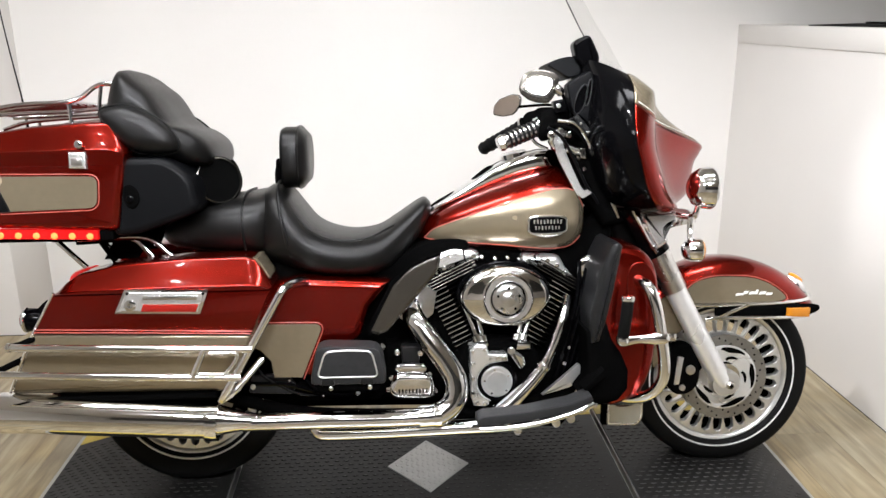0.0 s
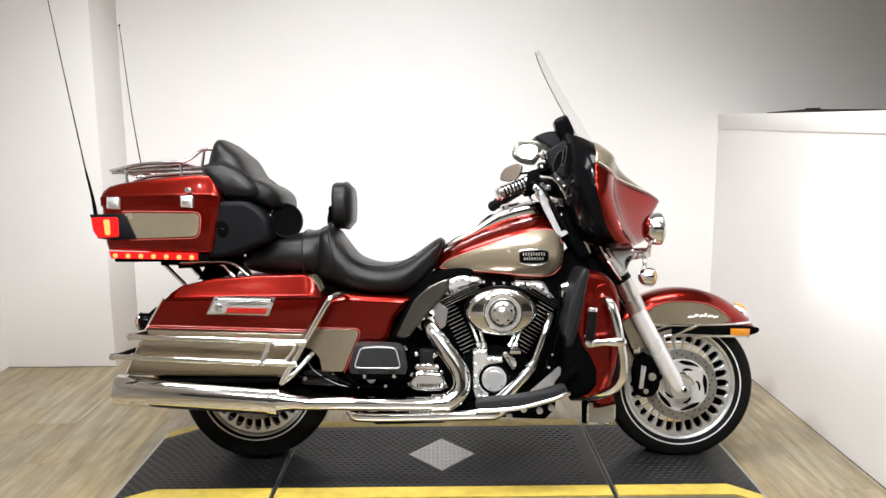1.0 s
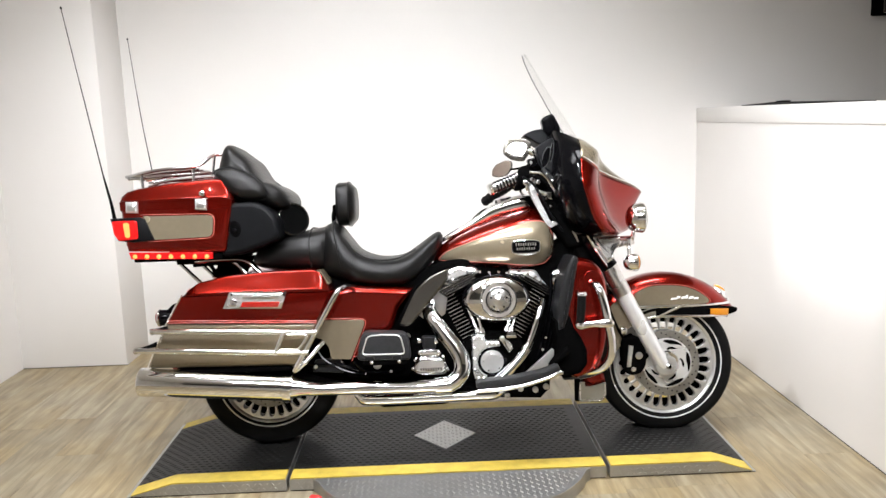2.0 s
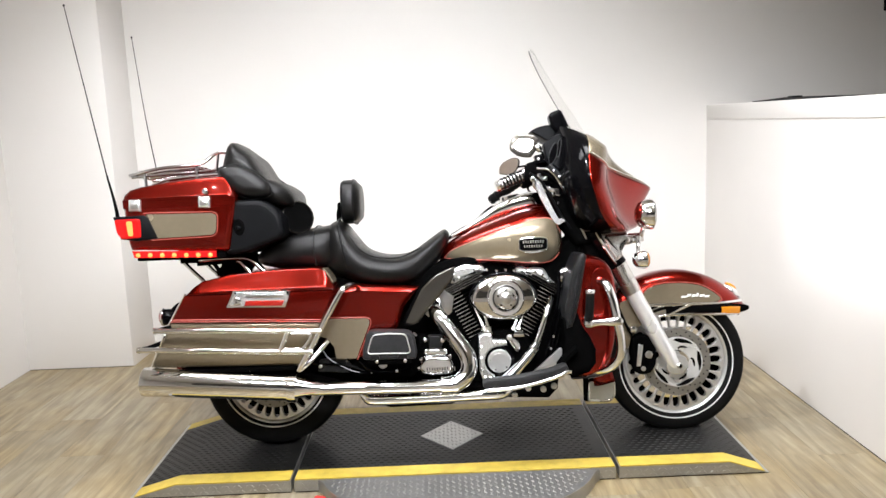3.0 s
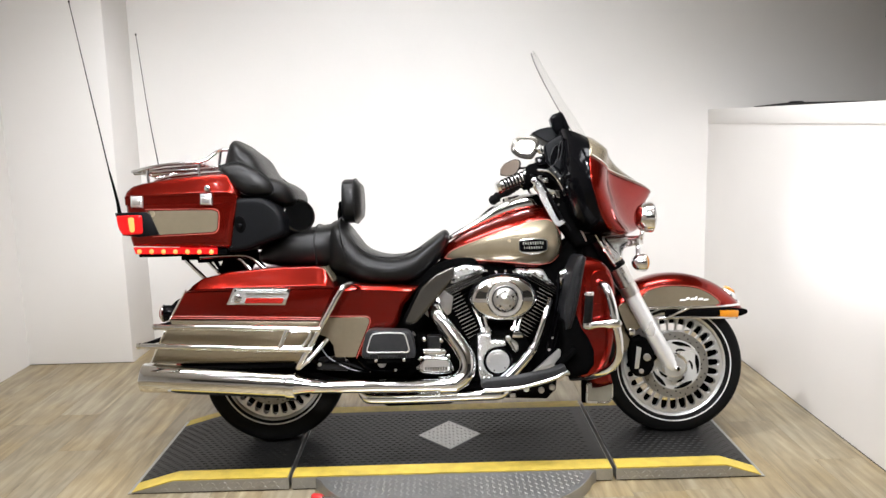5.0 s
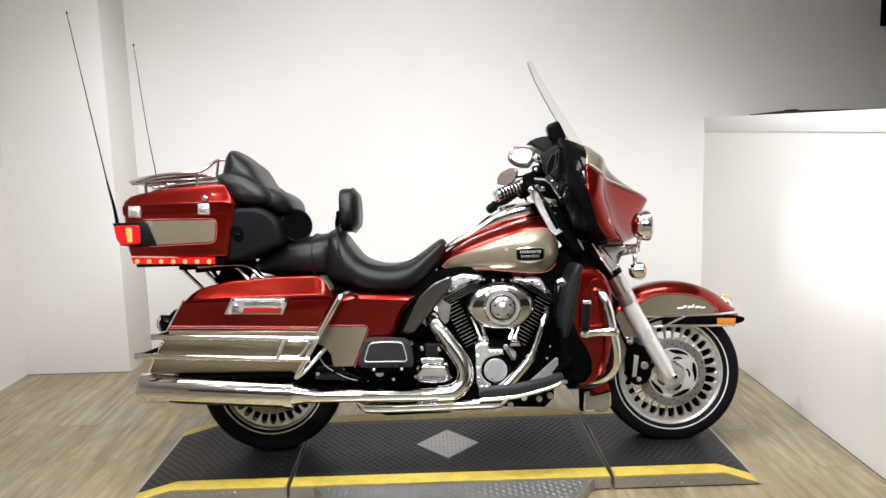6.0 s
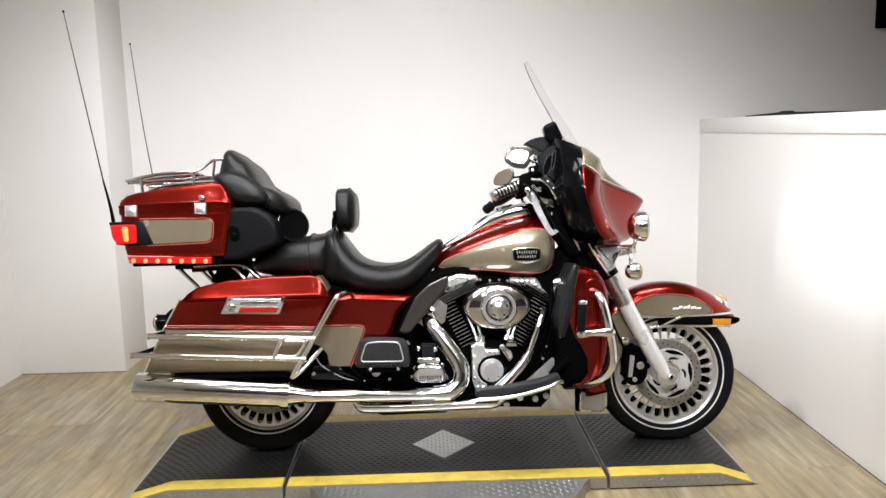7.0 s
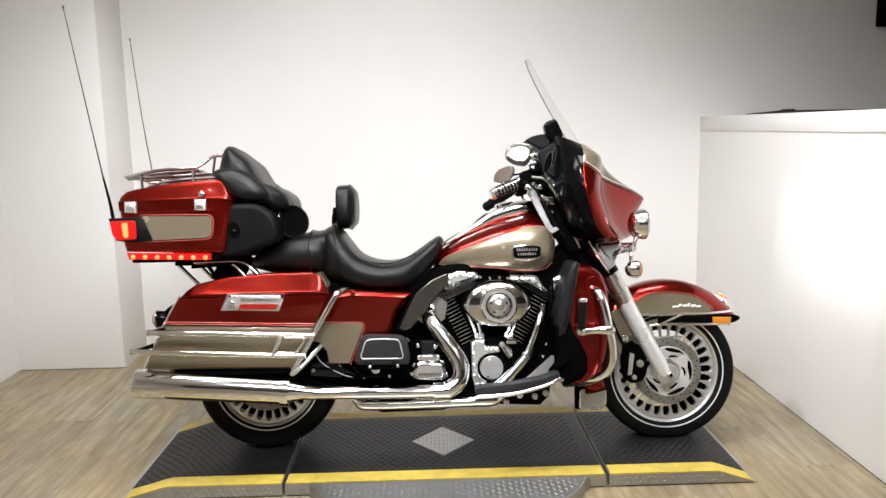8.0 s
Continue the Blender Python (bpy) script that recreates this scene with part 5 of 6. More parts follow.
# -- top case --
LID = [(-1.262, 0.963), (-1.258, 0.990), (-1.240, 1.006), (-1.200, 1.017), (-1.093, 1.034), (-0.950, 1.046), (-0.892, 1.046), (-0.872, 1.010), (-0.858, 0.985), (-0.850, 0.963)]
BOX = [(-1.262, 0.9612), (-1.256, 0.880), (-1.248, 0.810), (-1.240, 0.786), (-0.892, 0.770), (-0.880, 0.780), (-0.856, 0.930), (-0.850, 0.9612)]
case = part("top_case", pillow(BOX, 0.275, -0.275, 0.022, 0.022, 4), RED, bike, "dark red hard top case")
LID_ROWS = [(0.283, 0.986, 0.04), (0.283, 0.986, 0.13), (0.278, 0.988, 0.17), (0.268, 0.992, 0.50), (0.256, 0.997, 0.86), (0.246, 0.999, 0.955), (0.228, 1, 0.99), (0.195, 1, 1)]
part("lid", layers(LID, LID_ROWS + [(-y, a, b) for y, a, b in reversed(LID_ROWS)], -1.055, 0.963), RED, case, "dark red lid", 50)
part("seam", pillow([(-1.258, 0.935), (-0.858, 0.935), (-0.853, 0.9655), (-1.260, 0.9655)], 0.2765, -0.2765, 0, 0.001, 1), RED, case, "dark red band under the lid")
TPP = [(-1.178, 0.913)] + rounded([(-1.160, 0.913), (-0.922, 0.909), (-0.928, 0.830), (-1.140, 0.824)], 0.022)[5:15] + [(-1.156, 0.824)]
for sgn in (-1, 1):
    S = both(-sgn)
    part("side_panel", patch(TPP, -0.275), TAN, case, "gold side panel", m=S)
    part("pinstripe", tube([(x, -0.2775, z) for x, z in inset(TPP, -0.005)], 0.0012, 6, 1, True), STRIPE, case, m=S)
    for lx, lz in ((-1.213, 0.946), (-0.963, 0.949)):
        latch = part("latch", pillow([(lx - 0.022, lz - 0.020), (lx + 0.020, lz - 0.022), (lx + 0.022, lz + 0.021), (lx - 0.022, lz + 0.021)], -0.27, -0.290, 0, 0.008, 4), BRIGHT, case, "chrome case latch", m=S)
        part("latch_pull", pillow([(lx - 0.014, lz - 0.012), (lx + 0.013, lz - 0.013), (lx + 0.014, lz + 0.006), (lx - 0.014, lz + 0.006)], -0.288, -0.294, 0, 0.003, 2), STEEL, latch, m=S)
    part("lock", lathe([(0, 0.010), (-0.006, 0.010), (-0.009, 0.006)], (-0.958, -0.279, 0.988), (0, 1, 0), 20), CHROME, case, m=S)
    part("lamp_housing", pillow([(-1.296, 0.908), (-1.185, 0.910), (-1.168, 0.900), (-1.136, 0.824), (-1.215, 0.818), (-1.270, 0.826)], -0.20, -0.283, 0.004, 0.006, 2), PLASTIC, case, "black tail lamp housing", m=S)
    part("tail_lamp", pillow(rounded([(-1.290, 0.898), (-1.196, 0.898), (-1.194, 0.830), (-1.266, 0.826), (-1.282, 0.850)], 0.010, 3), -0.19, -0.292, 0.006, 0.010, 3), GLOW_RED, case, "lit red wrap-round tail lamp", m=S)
    part("lamp_element", pillow(rounded([(-1.245, 0.890), (-1.222, 0.890), (-1.220, 0.836), (-1.238, 0.836)], 0.008, 3), -0.285, -0.2935, 0, 0.002, 2), GLOW_LED, case, "bright lamp element", m=S)
    strip = part("light_strip", pillow([(-1.238, 0.782), (-0.935, 0.772), (-0.935, 0.749), (-1.230, 0.757)], -0.235, -0.268, 0.003, 0.003, 2), GLOW_RED, case, "lit red light strip", m=S)
    for k in range(7):
        x = -1.215 + k * 0.0435
        part("led", lathe([(0, 0.0085), (-0.003, 0.008), (-0.005, 0.001)], (x, -0.267, 0.7665 - 0.0014 * k), (0, 1, 0), 14), GLOW_LED, strip, "bright red diode", m=S)
part("strip_base", block(-1.225, -0.90, -0.255, 0.255, 0.744, 0.772, 0.006), MATT, case)
part("rear_clip", block(-1.285, -1.250, -0.20, -0.15, 0.93, 0.965, 0.004), GLOSS, case)

# -- luggage rack, aerials --
for sgn in (-1, 1):
    y = 0.135 * sgn
    part("rack_rail", tube([(-1.290, y * 0.75, 1.070), (-1.22, y * 1.05, 1.080), (-1.138, y * 1.1, 1.091), (-1.041, y * 1.1, 1.095), (-0.998, y * 1.05, 1.106), (-0.962, y, 1.134), (-0.935, y, 1.142), (-0.90, y, 1.140)], 0.0065, 10), DARK_CHROME, bike, "chrome luggage rack rail")
    part("rack_rail", tube([(-1.285, y * 0.8, 1.062), (-1.16, y * 0.95, 1.068), (-1.03, y * 0.95, 1.072), (-0.92, y * 0.95, 1.082)], 0.0055, 10), DARK_CHROME, bike)
    part("rack_post", tube([(-1.222, y, 1.016), (-1.226, y, 1.073)], 0.006, 10, 1), DARK_CHROME, bike)
    part("rack_post", tube([(-1.027, y, 1.040), (-1.030, y, 1.094)], 0.006, 10, 1), DARK_CHROME, bike)
    part("rack_post", tube([(-0.955, y, 1.075), (-0.945, y, 1.138)], 0.005, 10, 1), DARK_CHROME, bike)
    part("rack_foot", tube([(-1.20, y, 1.028), (-1.12, y, 1.048), (-0.93, y, 1.060)], 0.005, 8), DARK_CHROME, bike)
for y in (-0.08, -0.03, 0.03, 0.08):
    part("rack_bar", tube([(-1.288, y, 1.070), (-1.15, y, 1.086), (-1.02, y, 1.094)], 0.0045, 8), DARK_CHROME, bike)
for x, z in ((-1.292, 1.070), (-1.03, 1.095)):
    part("rack_cross", tube([(x, -0.11, z), (x, 0, z), (x, 0.11, z)], 0.006, 8, 1), DARK_CHROME, bike)
AER = [((-1.317, -0.18, 0.905), (-1.328, -0.18, 0.970), (-1.351, -0.18, 1.067)), ((-1.351, -0.18, 1.067), (-1.410, -0.18, 1.355), (-1.480, -0.18, 1.702))]
part("aerial_base", tube(AER[0], 0.0075, 10, r_end=0.0035), MATT, bike, "black rubber aerial foot")
part("aerial", tube(AER[1], 0.0026, 8, r_end=0.0014), MATT, bike, "thin black whip aerial")
part("aerial_tip", lathe([(-0.004, 0.002), (0, 0.0042), (0.005, 0.002)], AER[1][2], (0, 0, 1), 10), MATT, bike)
part("aerial_base", tube([(-1.298, 0.245, 0.93), (-1.305, 0.245, 1.02), (-1.316, 0.245, 1.124)], 0.007, 10, r_end=0.003), MATT, bike)
part("aerial", tube([(-1.316, 0.245, 1.124), (-1.352, 0.245, 1.348), (-1.395, 0.245, 1.686)], 0.0024, 8, r_end=0.0013), MATT, bike)
part("aerial_tip", lathe([(-0.004, 0.002), (0, 0.0042), (0.005, 0.002)], (-1.395, 0.245, 1.686), (0, 0, 1), 10), MATT, bike)
for sgn in (-1, 1):
    y = 0.12 * sgn
    part("case_strut", tube([(-1.115, y, 0.748), (-1.060, y, 0.690), (-1.025, y, 0.655)], 0.0075, 10, 1), CHROME, bike, "chrome top case strut")
    part("case_strut", tube([(-0.905, y, 0.735), (-0.880, y, 0.722), (-0.840, y, 0.672)], 0.008, 10, 1), CHROME, bike)
    part("case_strut", tube([(-1.055, y * 0.8, 0.722), (-0.93, y * 0.8, 0.728)], 0.009, 10, 1), MATT, bike)
    part("case_strut", tube([(-1.00, y * 0.8, 0.735), (-0.955, y * 0.8, 0.665)], 0.008, 10, 1), MATT, bike)
part("case_mount", block(-1.11, -0.86, -0.13, 0.13, 0.726, 0.744, 0.004), MATT, bike)
for sgn in (-1, 1):
    part("mount_rail", tube([(-1.03, 0.155 * sgn, 0.738), (-0.93, 0.155 * sgn, 0.740), (-0.845, 0.155 * sgn, 0.735), (-0.80, 0.155 * sgn, 0.698), (-0.77, 0.155 * sgn, 0.668)], 0.008, 10), CHROME, bike, "chrome case mount rail")
    part("mount_plate", pillow([(-0.985, 0.672), (-0.955, 0.728), (-0.865, 0.724), (-0.895, 0.672)], 0.085 * sgn, 0.10 * sgn, 0, 0.003, 2), MATT, bike)

# -- saddlebags, guards, exhaust --
BAG_LID = [(-1.044, 0.618), (-1.024, 0.640), (-0.991, 0.662), (-0.889, 0.685), (-0.725, 0.697), (-0.575, 0.698), (-0.548, 0.690), (-0.528, 0.662), (-0.506, 0.618)]
BAG_RED = [(-1.044, 0.615), (-1.097, 0.520), (-0.560, 0.500), (-0.508, 0.615)]
BAG_TAN = [(-1.0965, 0.519), (-1.140, 0.440), (-1.180, 0.362), (-1.172, 0.355), (-0.645, 0.342), (-0.620, 0.362), (-0.600, 0.396), (-0.561, 0.499)]
TUCK = Matrix(((1, 0, 0, 0), (0, 1, -0.17, 0.17 * 0.519), (0, 0, 1, 0), (0, 0, 0, 1)))  # the lower panel draws in towards its foot
for sgn in (-1, 1):
    S = both(-sgn)
    bag = part("saddlebag", pillow(BAG_RED, -0.13, -0.310, 0.004, 0.004, 2), RED, bike, "dark red and gold hard saddlebag", m=S)
    part("lid", layers(BAG_LID, [(-0.13, 0.97, 0.86), (-0.15, 1, 0.96), (-0.256, 1, 0.985), (-0.264, 1, 0.965), (-0.270, 0.999, 0.90), (-0.284, 0.995, 0.55), (-0.302, 0.988, 0.16), (-0.307, 0.986, 0.11), (-0.3125, 0.986, 0.10), (-0.3125, 0.985, 0.02)], -0.775, 0.618), RED, bag, "dark red lid", 50, S)
    part("lower_panel", moved(pillow(BAG_TAN, -0.14, -0.3085, 0.01, 0.012, 3), TUCK), TAN, bag, "gold lower panel", m=S)
    slope = [(-0.556, 0.6905), (-0.546, 0.6870), (-0.530, 0.6640), (-0.516, 0.6380)]
    part("lid_corner", ring_mesh([[Vector((x + 0.0035, y, z + 0.0025)) for x, z in slope] + [Vector((x - 0.004, y, z - 0.003)) for x, z in reversed(slope)] for y in (-0.262, -0.150)]), TAN, bag, "gold lid corner", 30, S)
    part("pinstripe", tube([(-1.090, -0.3112, 0.531), (-0.83, -0.3112, 0.522), (-0.557, -0.3112, 0.511)], 0.0014, 6, 1), STRIPE, bag, m=S)
    part("pinstripe", tube([(-1.095, -0.3112, 0.524), (-0.83, -0.3112, 0.515), (-0.560, -0.3112, 0.504)], 0.0012, 6, 1), STRIPE, bag, m=S)
    part("edge_trim", tube([(-1.040, -0.306, 0.622), (-1.097, -0.309, 0.521), (-1.141, -0.294, 0.440), (-1.181, -0.277, 0.360)], 0.004, 8, 1), CHROME, bag, "chrome edge trim", m=S)
    PL = [(-0.893, 0.567), (-0.865, 0.628), (-0.658, 0.623), (-0.682, 0.560)]
    plate = part("latch_plate", pillow(PL, -0.305, -0.3165, 0, 0.003, 2), CHROME, bag, "chrome latch plate with a red reflector", m=S)
    part("plate_field", pillow(inset(PL, 0.007), -0.314, -0.3172, 0, 0.001, 1), BRIGHT, plate, m=S)
    part("reflector", pillow([(-0.828, 0.571), (-0.692, 0.567), (-0.684, 0.587), (-0.820, 0.590)], -0.315, -0.3215, 0, 0.002, 2), LENS_RED, plate, "red reflector", m=S)
    part("latch_lock", lathe([(0, 0.014), (-0.006, 0.014), (-0.008, 0.009), (-0.006, 0.002)], (-0.852, -0.316, 0.588), (0, 1, 0), 20), CHROME, plate, m=S)
    part("latch_handle", pillow([(-0.822, 0.602), (-0.69, 0.598), (-0.684, 0.608), (-0.816, 0.612)], -0.315, -0.3225, 0, 0.003, 2), CHROME, plate, m=S)
    for px_, pz_ in ((-0.858, 0.618), (-0.672, 0.613)):
        part("screw", lathe([(0, 0.004), (-0.003, 0.003)], (px_, -0.317, pz_), (0, 1, 0), 10), MATT, plate, m=S)
    part("guard_rail", tube([(-1.140, -0.355, 0.499), (-1.05, -0.360, 0.496), (-0.80, -0.360, 0.486), (-0.552, -0.350, 0.474)], 0.0095, 12), CHROME, bike, "chrome saddlebag guard rail", m=S)
    part("guard_rail", tube([(-1.200, -0.355, 0.433), (-1.10, -0.360, 0.429), (-0.85, -0.360, 0.416), (-0.585, -0.350, 0.402)], 0.0095, 12), CHROME, bike, m=S)
    for p in ((-1.140, -0.355, 0.499), (-1.200, -0.355, 0.433)):
        part("rail_end", lathe([(-0.004, 0.006), (0, 0.0115), (0.008, 0.0115), (0.010, 0.008)], p, (1, 0, -0.02), 16), CHROME, bike, m=S)
        part("rail_arm", tube([p, (p[0] + 0.03, -0.32, p[2] + 0.004), (p[0] + 0.075, -0.22, p[2] + 0.02)], 0.008, 8), MATT, bike, m=S)
    part("rail_link", tube([(-0.668, -0.358, 0.480), (-0.700, -0.358, 0.409)], 0.0085, 10, 1), CHROME, bike, m=S)
    part("rail_link", tube([(-0.655, -0.360, 0.470), (-0.600, -0.358, 0.468), (-0.590, -0.356, 0.455), (-0.618, -0.356, 0.418), (-0.640, -0.358, 0.414), (-0.682, -0.360, 0.417)], 0.0055, 10), CHROME, bike, m=S)
    part("guard_upright", tube([(-0.640, -0.325, 0.335), (-0.622, -0.340, 0.366), (-0.560, -0.345, 0.470), (-0.485, -0.335, 0.600), (-0.468, -0.32, 0.622), (-0.445, -0.27, 0.628), (-0.43, -0.20, 0.620)], 0.0105, 14), CHROME, bike, "chrome saddlebag guard tube", m=S)
    part("guard_upright", tube([(-0.636, -0.330, 0.338), (-0.60, -0.325, 0.365), (-0.540, -0.28, 0.428)], 0.009, 12), CHROME, bike, m=S)
    muf = part("muffler", lathe([(0.006, 0.036), (0.0, 0.048), (0.003, 0.0515), (0.02, 0.053), (0.08, 0.0515), (0.50, 0.050), (0.535, 0.0485), (0.545, 0.044), (0.60, 0.030), (0.645, 0.0225), (0.66, 0.0215)], (-1.217, -0.270, 0.306), (1, 0, -0.078), 40), CHROME, bike, "long chrome muffler", m=S)
    part("muffler_clamp", lathe([(0, 0.0535), (0.016, 0.0545), (0.03, 0.0535)], (-0.690, -0.270, 0.264), (1, 0, -0.078), 36), CHROME, muf, m=S)
    part("bag_bracket", block(-1.09, -0.66, -0.29, -0.16, 0.330, 0.345, 0.004), MATT, bike, m=S)
part("exhaust_pipe", tube([(-0.600, -0.270, 0.253), (-0.40, -0.270, 0.251), (-0.20, -0.268, 0.247), (-0.09, -0.262, 0.247)], 0.0235, 18), CHROME, bike, "chrome exhaust pipe")
part("exhaust_header", tube([(-0.135, -0.262, 0.246), (-0.082, -0.258, 0.250), (-0.040, -0.250, 0.280), (-0.030, -0.240, 0.325), (-0.048, -0.228, 0.372), (-0.105, -0.205, 0.452), (-0.140, -0.180, 0.500), (-0.142, -0.13, 0.53)], 0.031, 20), CHROME, bike, "bent chrome exhaust header")
part("pipe_clamp", lathe([(-0.006, 0.0325), (-0.004, 0.034), (0.012, 0.034), (0.014, 0.0325)], (-0.088, -0.258, 0.248), (1, 0, 0.05), 28), CHROME, bike)
part("exhaust_header", tube([(0.292, -0.150, 0.540), (0.273, -0.195, 0.500), (0.250, -0.208, 0.440), (0.222, -0.212, 0.375), (0.170, -0.215, 0.310), (0.05, -0.220, 0.215)], 0.0125, 14), CHROME, bike)
part("heat_shield", tube([(0.226, -0.214, 0.382), (0.205, -0.216, 0.350), (0.165, -0.219, 0.305), (0.122, -0.222, 0.262), (0.09, -0.222, 0.235)], 0.013, 16, r_end=0.026), CHROME, bike, "chrome exhaust heat shield")
part("shield_clamp", lathe([(-0.006, 0.0175), (-0.004, 0.019), (0.006, 0.019), (0.008, 0.0175)], (0.214, -0.215, 0.364), (-0.6, 0, -0.8), 24), CHROME, bike)
part("lower_pipe", tube([(-0.425, -0.205, 0.228), (-0.410, -0.220, 0.205), (-0.380, -0.225, 0.196), (-0.20, -0.225, 0.195), (0.0, -0.225, 0.198), (0.085, -0.225, 0.200), (0.12, -0.20, 0.215)], 0.021, 16), CHROME, bike, "chrome lower exhaust pipe")
part("stand_bracket", pillow([(-0.36, 0.172), (-0.33, 0.160), (-0.10, 0.163), (-0.05, 0.180), (-0.05, 0.20), (-0.37, 0.20)], -0.20, -0.06, 0.004, 0.004, 2), MATT, bike)

# -- frame, side covers, engine --
part("seat_base", pillow([(-0.62, 0.56), (-0.60, 0.66), (-0.20, 0.66), (-0.10, 0.70), (0.02, 0.715), (0.02, 0.62), (-0.15, 0.58)], -0.115, 0.115, 0.015, 0.015, 2), MATT, bike, "black seat base")
part("frame_spine", pillow([(-0.86, 0.36), (-0.60, 0.62), (-0.30, 0.62), (-0.08, 0.66), (0.0, 0.70), (0.30, 0.70), (0.42, 0.80), (0.47, 0.78), (0.36, 0.30), (0.28, 0.20), (-0.50, 0.22), (-0.72, 0.30)], -0.085, 0.085, 0.02, 0.02, 2), MATT, bike, "black frame and crankcase core")
for sgn in (-1, 1):
    S = both(-sgn)
    part("frame_rail", tube([(-0.70, -0.15, 0.30), (-0.45, -0.16, 0.235), (0.0, -0.16, 0.215), (0.24, -0.15, 0.225), (0.33, -0.13, 0.32), (0.40, -0.09, 0.60), (0.44, -0.06, 0.80)], 0.017, 12), MATT, bike, m=S)
    part("swingarm", tube([(-0.82, -0.115, 0.285), (-0.62, -0.12, 0.29), (-0.42, -0.12, 0.30)], 0.026, 12), MATT, bike, m=S)
    SIDE = [(-0.600, 0.52), (-0.520, 0.610), (-0.440, 0.624), (-0.340, 0.618), (-0.205, 0.606), (-0.232, 0.570), (-0.262, 0.535), (-0.285, 0.46), (-0.350, 0.40), (-0.422, 0.343), (-0.526, 0.346), (-0.534, 0.392), (-0.560, 0.425), (-0.60, 0.44)]
    cover = part("side_cover", pillow(SIDE, -0.12, -0.195, 0.01, 0.026, 4), RED, bike, "dark red side cover with a gold panel", m=S)
    SP = [(-0.588, 0.438), (-0.572, 0.500)] + rounded([(-0.572, 0.500), (-0.386, 0.496), (-0.448, 0.348)], 0.026)[5:10] + [(-0.448, 0.348), (-0.524, 0.350), (-0.530, 0.396), (-0.558, 0.428)]
    part("side_panel", patch(SP, -0.195), TAN, cover, "gold panel", m=S)
    part("pinstripe", tube([(x, -0.1975, z) for x, z in inset(SP, -0.005)[1:-3]], 0.0012, 6, 1), STRIPE, cover, m=S)
    part("rear_fender_side", pillow([(-1.10, 0.36), (-1.08, 0.52), (-0.98, 0.63), (-0.80, 0.665), (-0.60, 0.66), (-0.56, 0.45), (-0.62, 0.42), (-0.70, 0.56), (-0.90, 0.56), (-1.02, 0.46)], -0.095, -0.125, 0, 0.01, 2), RED, bike, m=S)
part("rear_fender", ring_mesh([[Vector((-0.80 + r * math.cos(a), y, 0.287 + r * math.sin(a))) for y, r in ((-0.11, 0.335), (-0.105, 0.352), (-0.07, 0.366), (0, 0.371), (0.07, 0.366), (0.105, 0.352), (0.11, 0.335), (0.10, 0.33), (0, 0.355), (-0.10, 0.33))] for a in np.linspace(radians(40), radians(185), 24)]), RED, bike, "dark red rear fender", 50)
for sgn in (-1, 1):
    y = 0.20 * sgn
    sig = part("rear_signal", lathe([(0.030, 0.010), (0.026, 0.024), (0.010, 0.030), (-0.014, 0.031), (-0.018, 0.029)], (-1.142, y, 0.532), (1, 0, 0), 28), GLOSS, bike, "black rear turn signal with a chrome rim")
    part("signal_rim", lathe([(-0.010, 0.0305), (-0.014, 0.0335), (-0.019, 0.0325), (-0.019, 0.029)], (-1.142, y, 0.532), (1, 0, 0), 28, True), CHROME, sig, "chrome rim")
    part("lens", lathe([(-0.018, 0.029), (-0.026, 0.022), (-0.029, 0.002)], (-1.142, y, 0.532), (1, 0, 0), 28), LENS_RED, sig)
    part("signal_stalk", tube([(-1.125, y, 0.552), (-1.10, y * 0.9, 0.575), (-1.06, y * 0.6, 0.58)], 0.010, 10), MATT, sig)
part("rear_lamp", body([(-1.112, 0.580, 0.612, 0.03), (-1.10, 0.572, 0.626, 0.05), (-1.075, 0.568, 0.635, 0.055), (-1.05, 0.57, 0.64, 0.05)], 18), GLOW_RED, bike, "lit red fender lamp")
part("licence_bracket", block(-1.12, -1.02, -0.10, 0.10, 0.49, 0.50, 0.002), MATT, bike)

part("crankcase", pillow(spline([(-0.05, 0.25), (0.0, 0.225), (0.16, 0.225), (0.215, 0.27), (0.215, 0.36), (0.17, 0.42), (0.03, 0.42), (-0.03, 0.36)], 4, True), 0.10, -0.165, 0.02, 0.02, 3), MATT, bike, "black engine crankcase")
TIMER = (0.085, 0.318)
ring_in = [(TIMER[0] + 0.054 * math.cos(q), TIMER[1] + 0.054 * math.sin(q)) for q in np.linspace(radians(96), radians(250), 12)]
CAM = [(0.010, 0.282), (0.011, 0.415), (0.031, 0.423), (0.058, 0.421), (0.063, 0.398), (0.114, 0.395), (0.117, 0.376)] + ring_in + [(0.060, 0.250), (0.047, 0.246), (0.019, 0.252)]
cam_box = part("cam_cover", pillow(CAM, -0.14, -0.206, 0.002, 0.006, 3), BRIGHT, bike, "polished cam cover", 50)
part("timer_housing", lathe([(0.03, 0.056), (-0.004, 0.056), (-0.006, 0.050), (-0.004, 0.046)], (TIMER[0], -0.194, TIMER[1]), (0, 1, 0), 48), GLOSS, cam_box, "black round housing")
part("timer_cover", lathe([(0.0, 0.0435), (-0.006, 0.0435), (-0.008, 0.0410), (-0.0075, 0.030), (-0.0085, 0.029), (-0.0085, 0.002)], (TIMER[0], -0.198, TIMER[1]), (0, 1, 0), 48), ALUMINIUM, cam_box, "round brushed timer cover")
for a in range(5):
    an = a * 2 * math.pi / 5 + 0.5
    part("cover_screw", lathe([(0, 0.0040), (-0.003, 0.0030)], (TIMER[0] + 0.035 * math.cos(an), -0.2055, TIMER[1] + 0.035 * math.sin(an)), (0, 1, 0), 10), CHROME, cam_box)
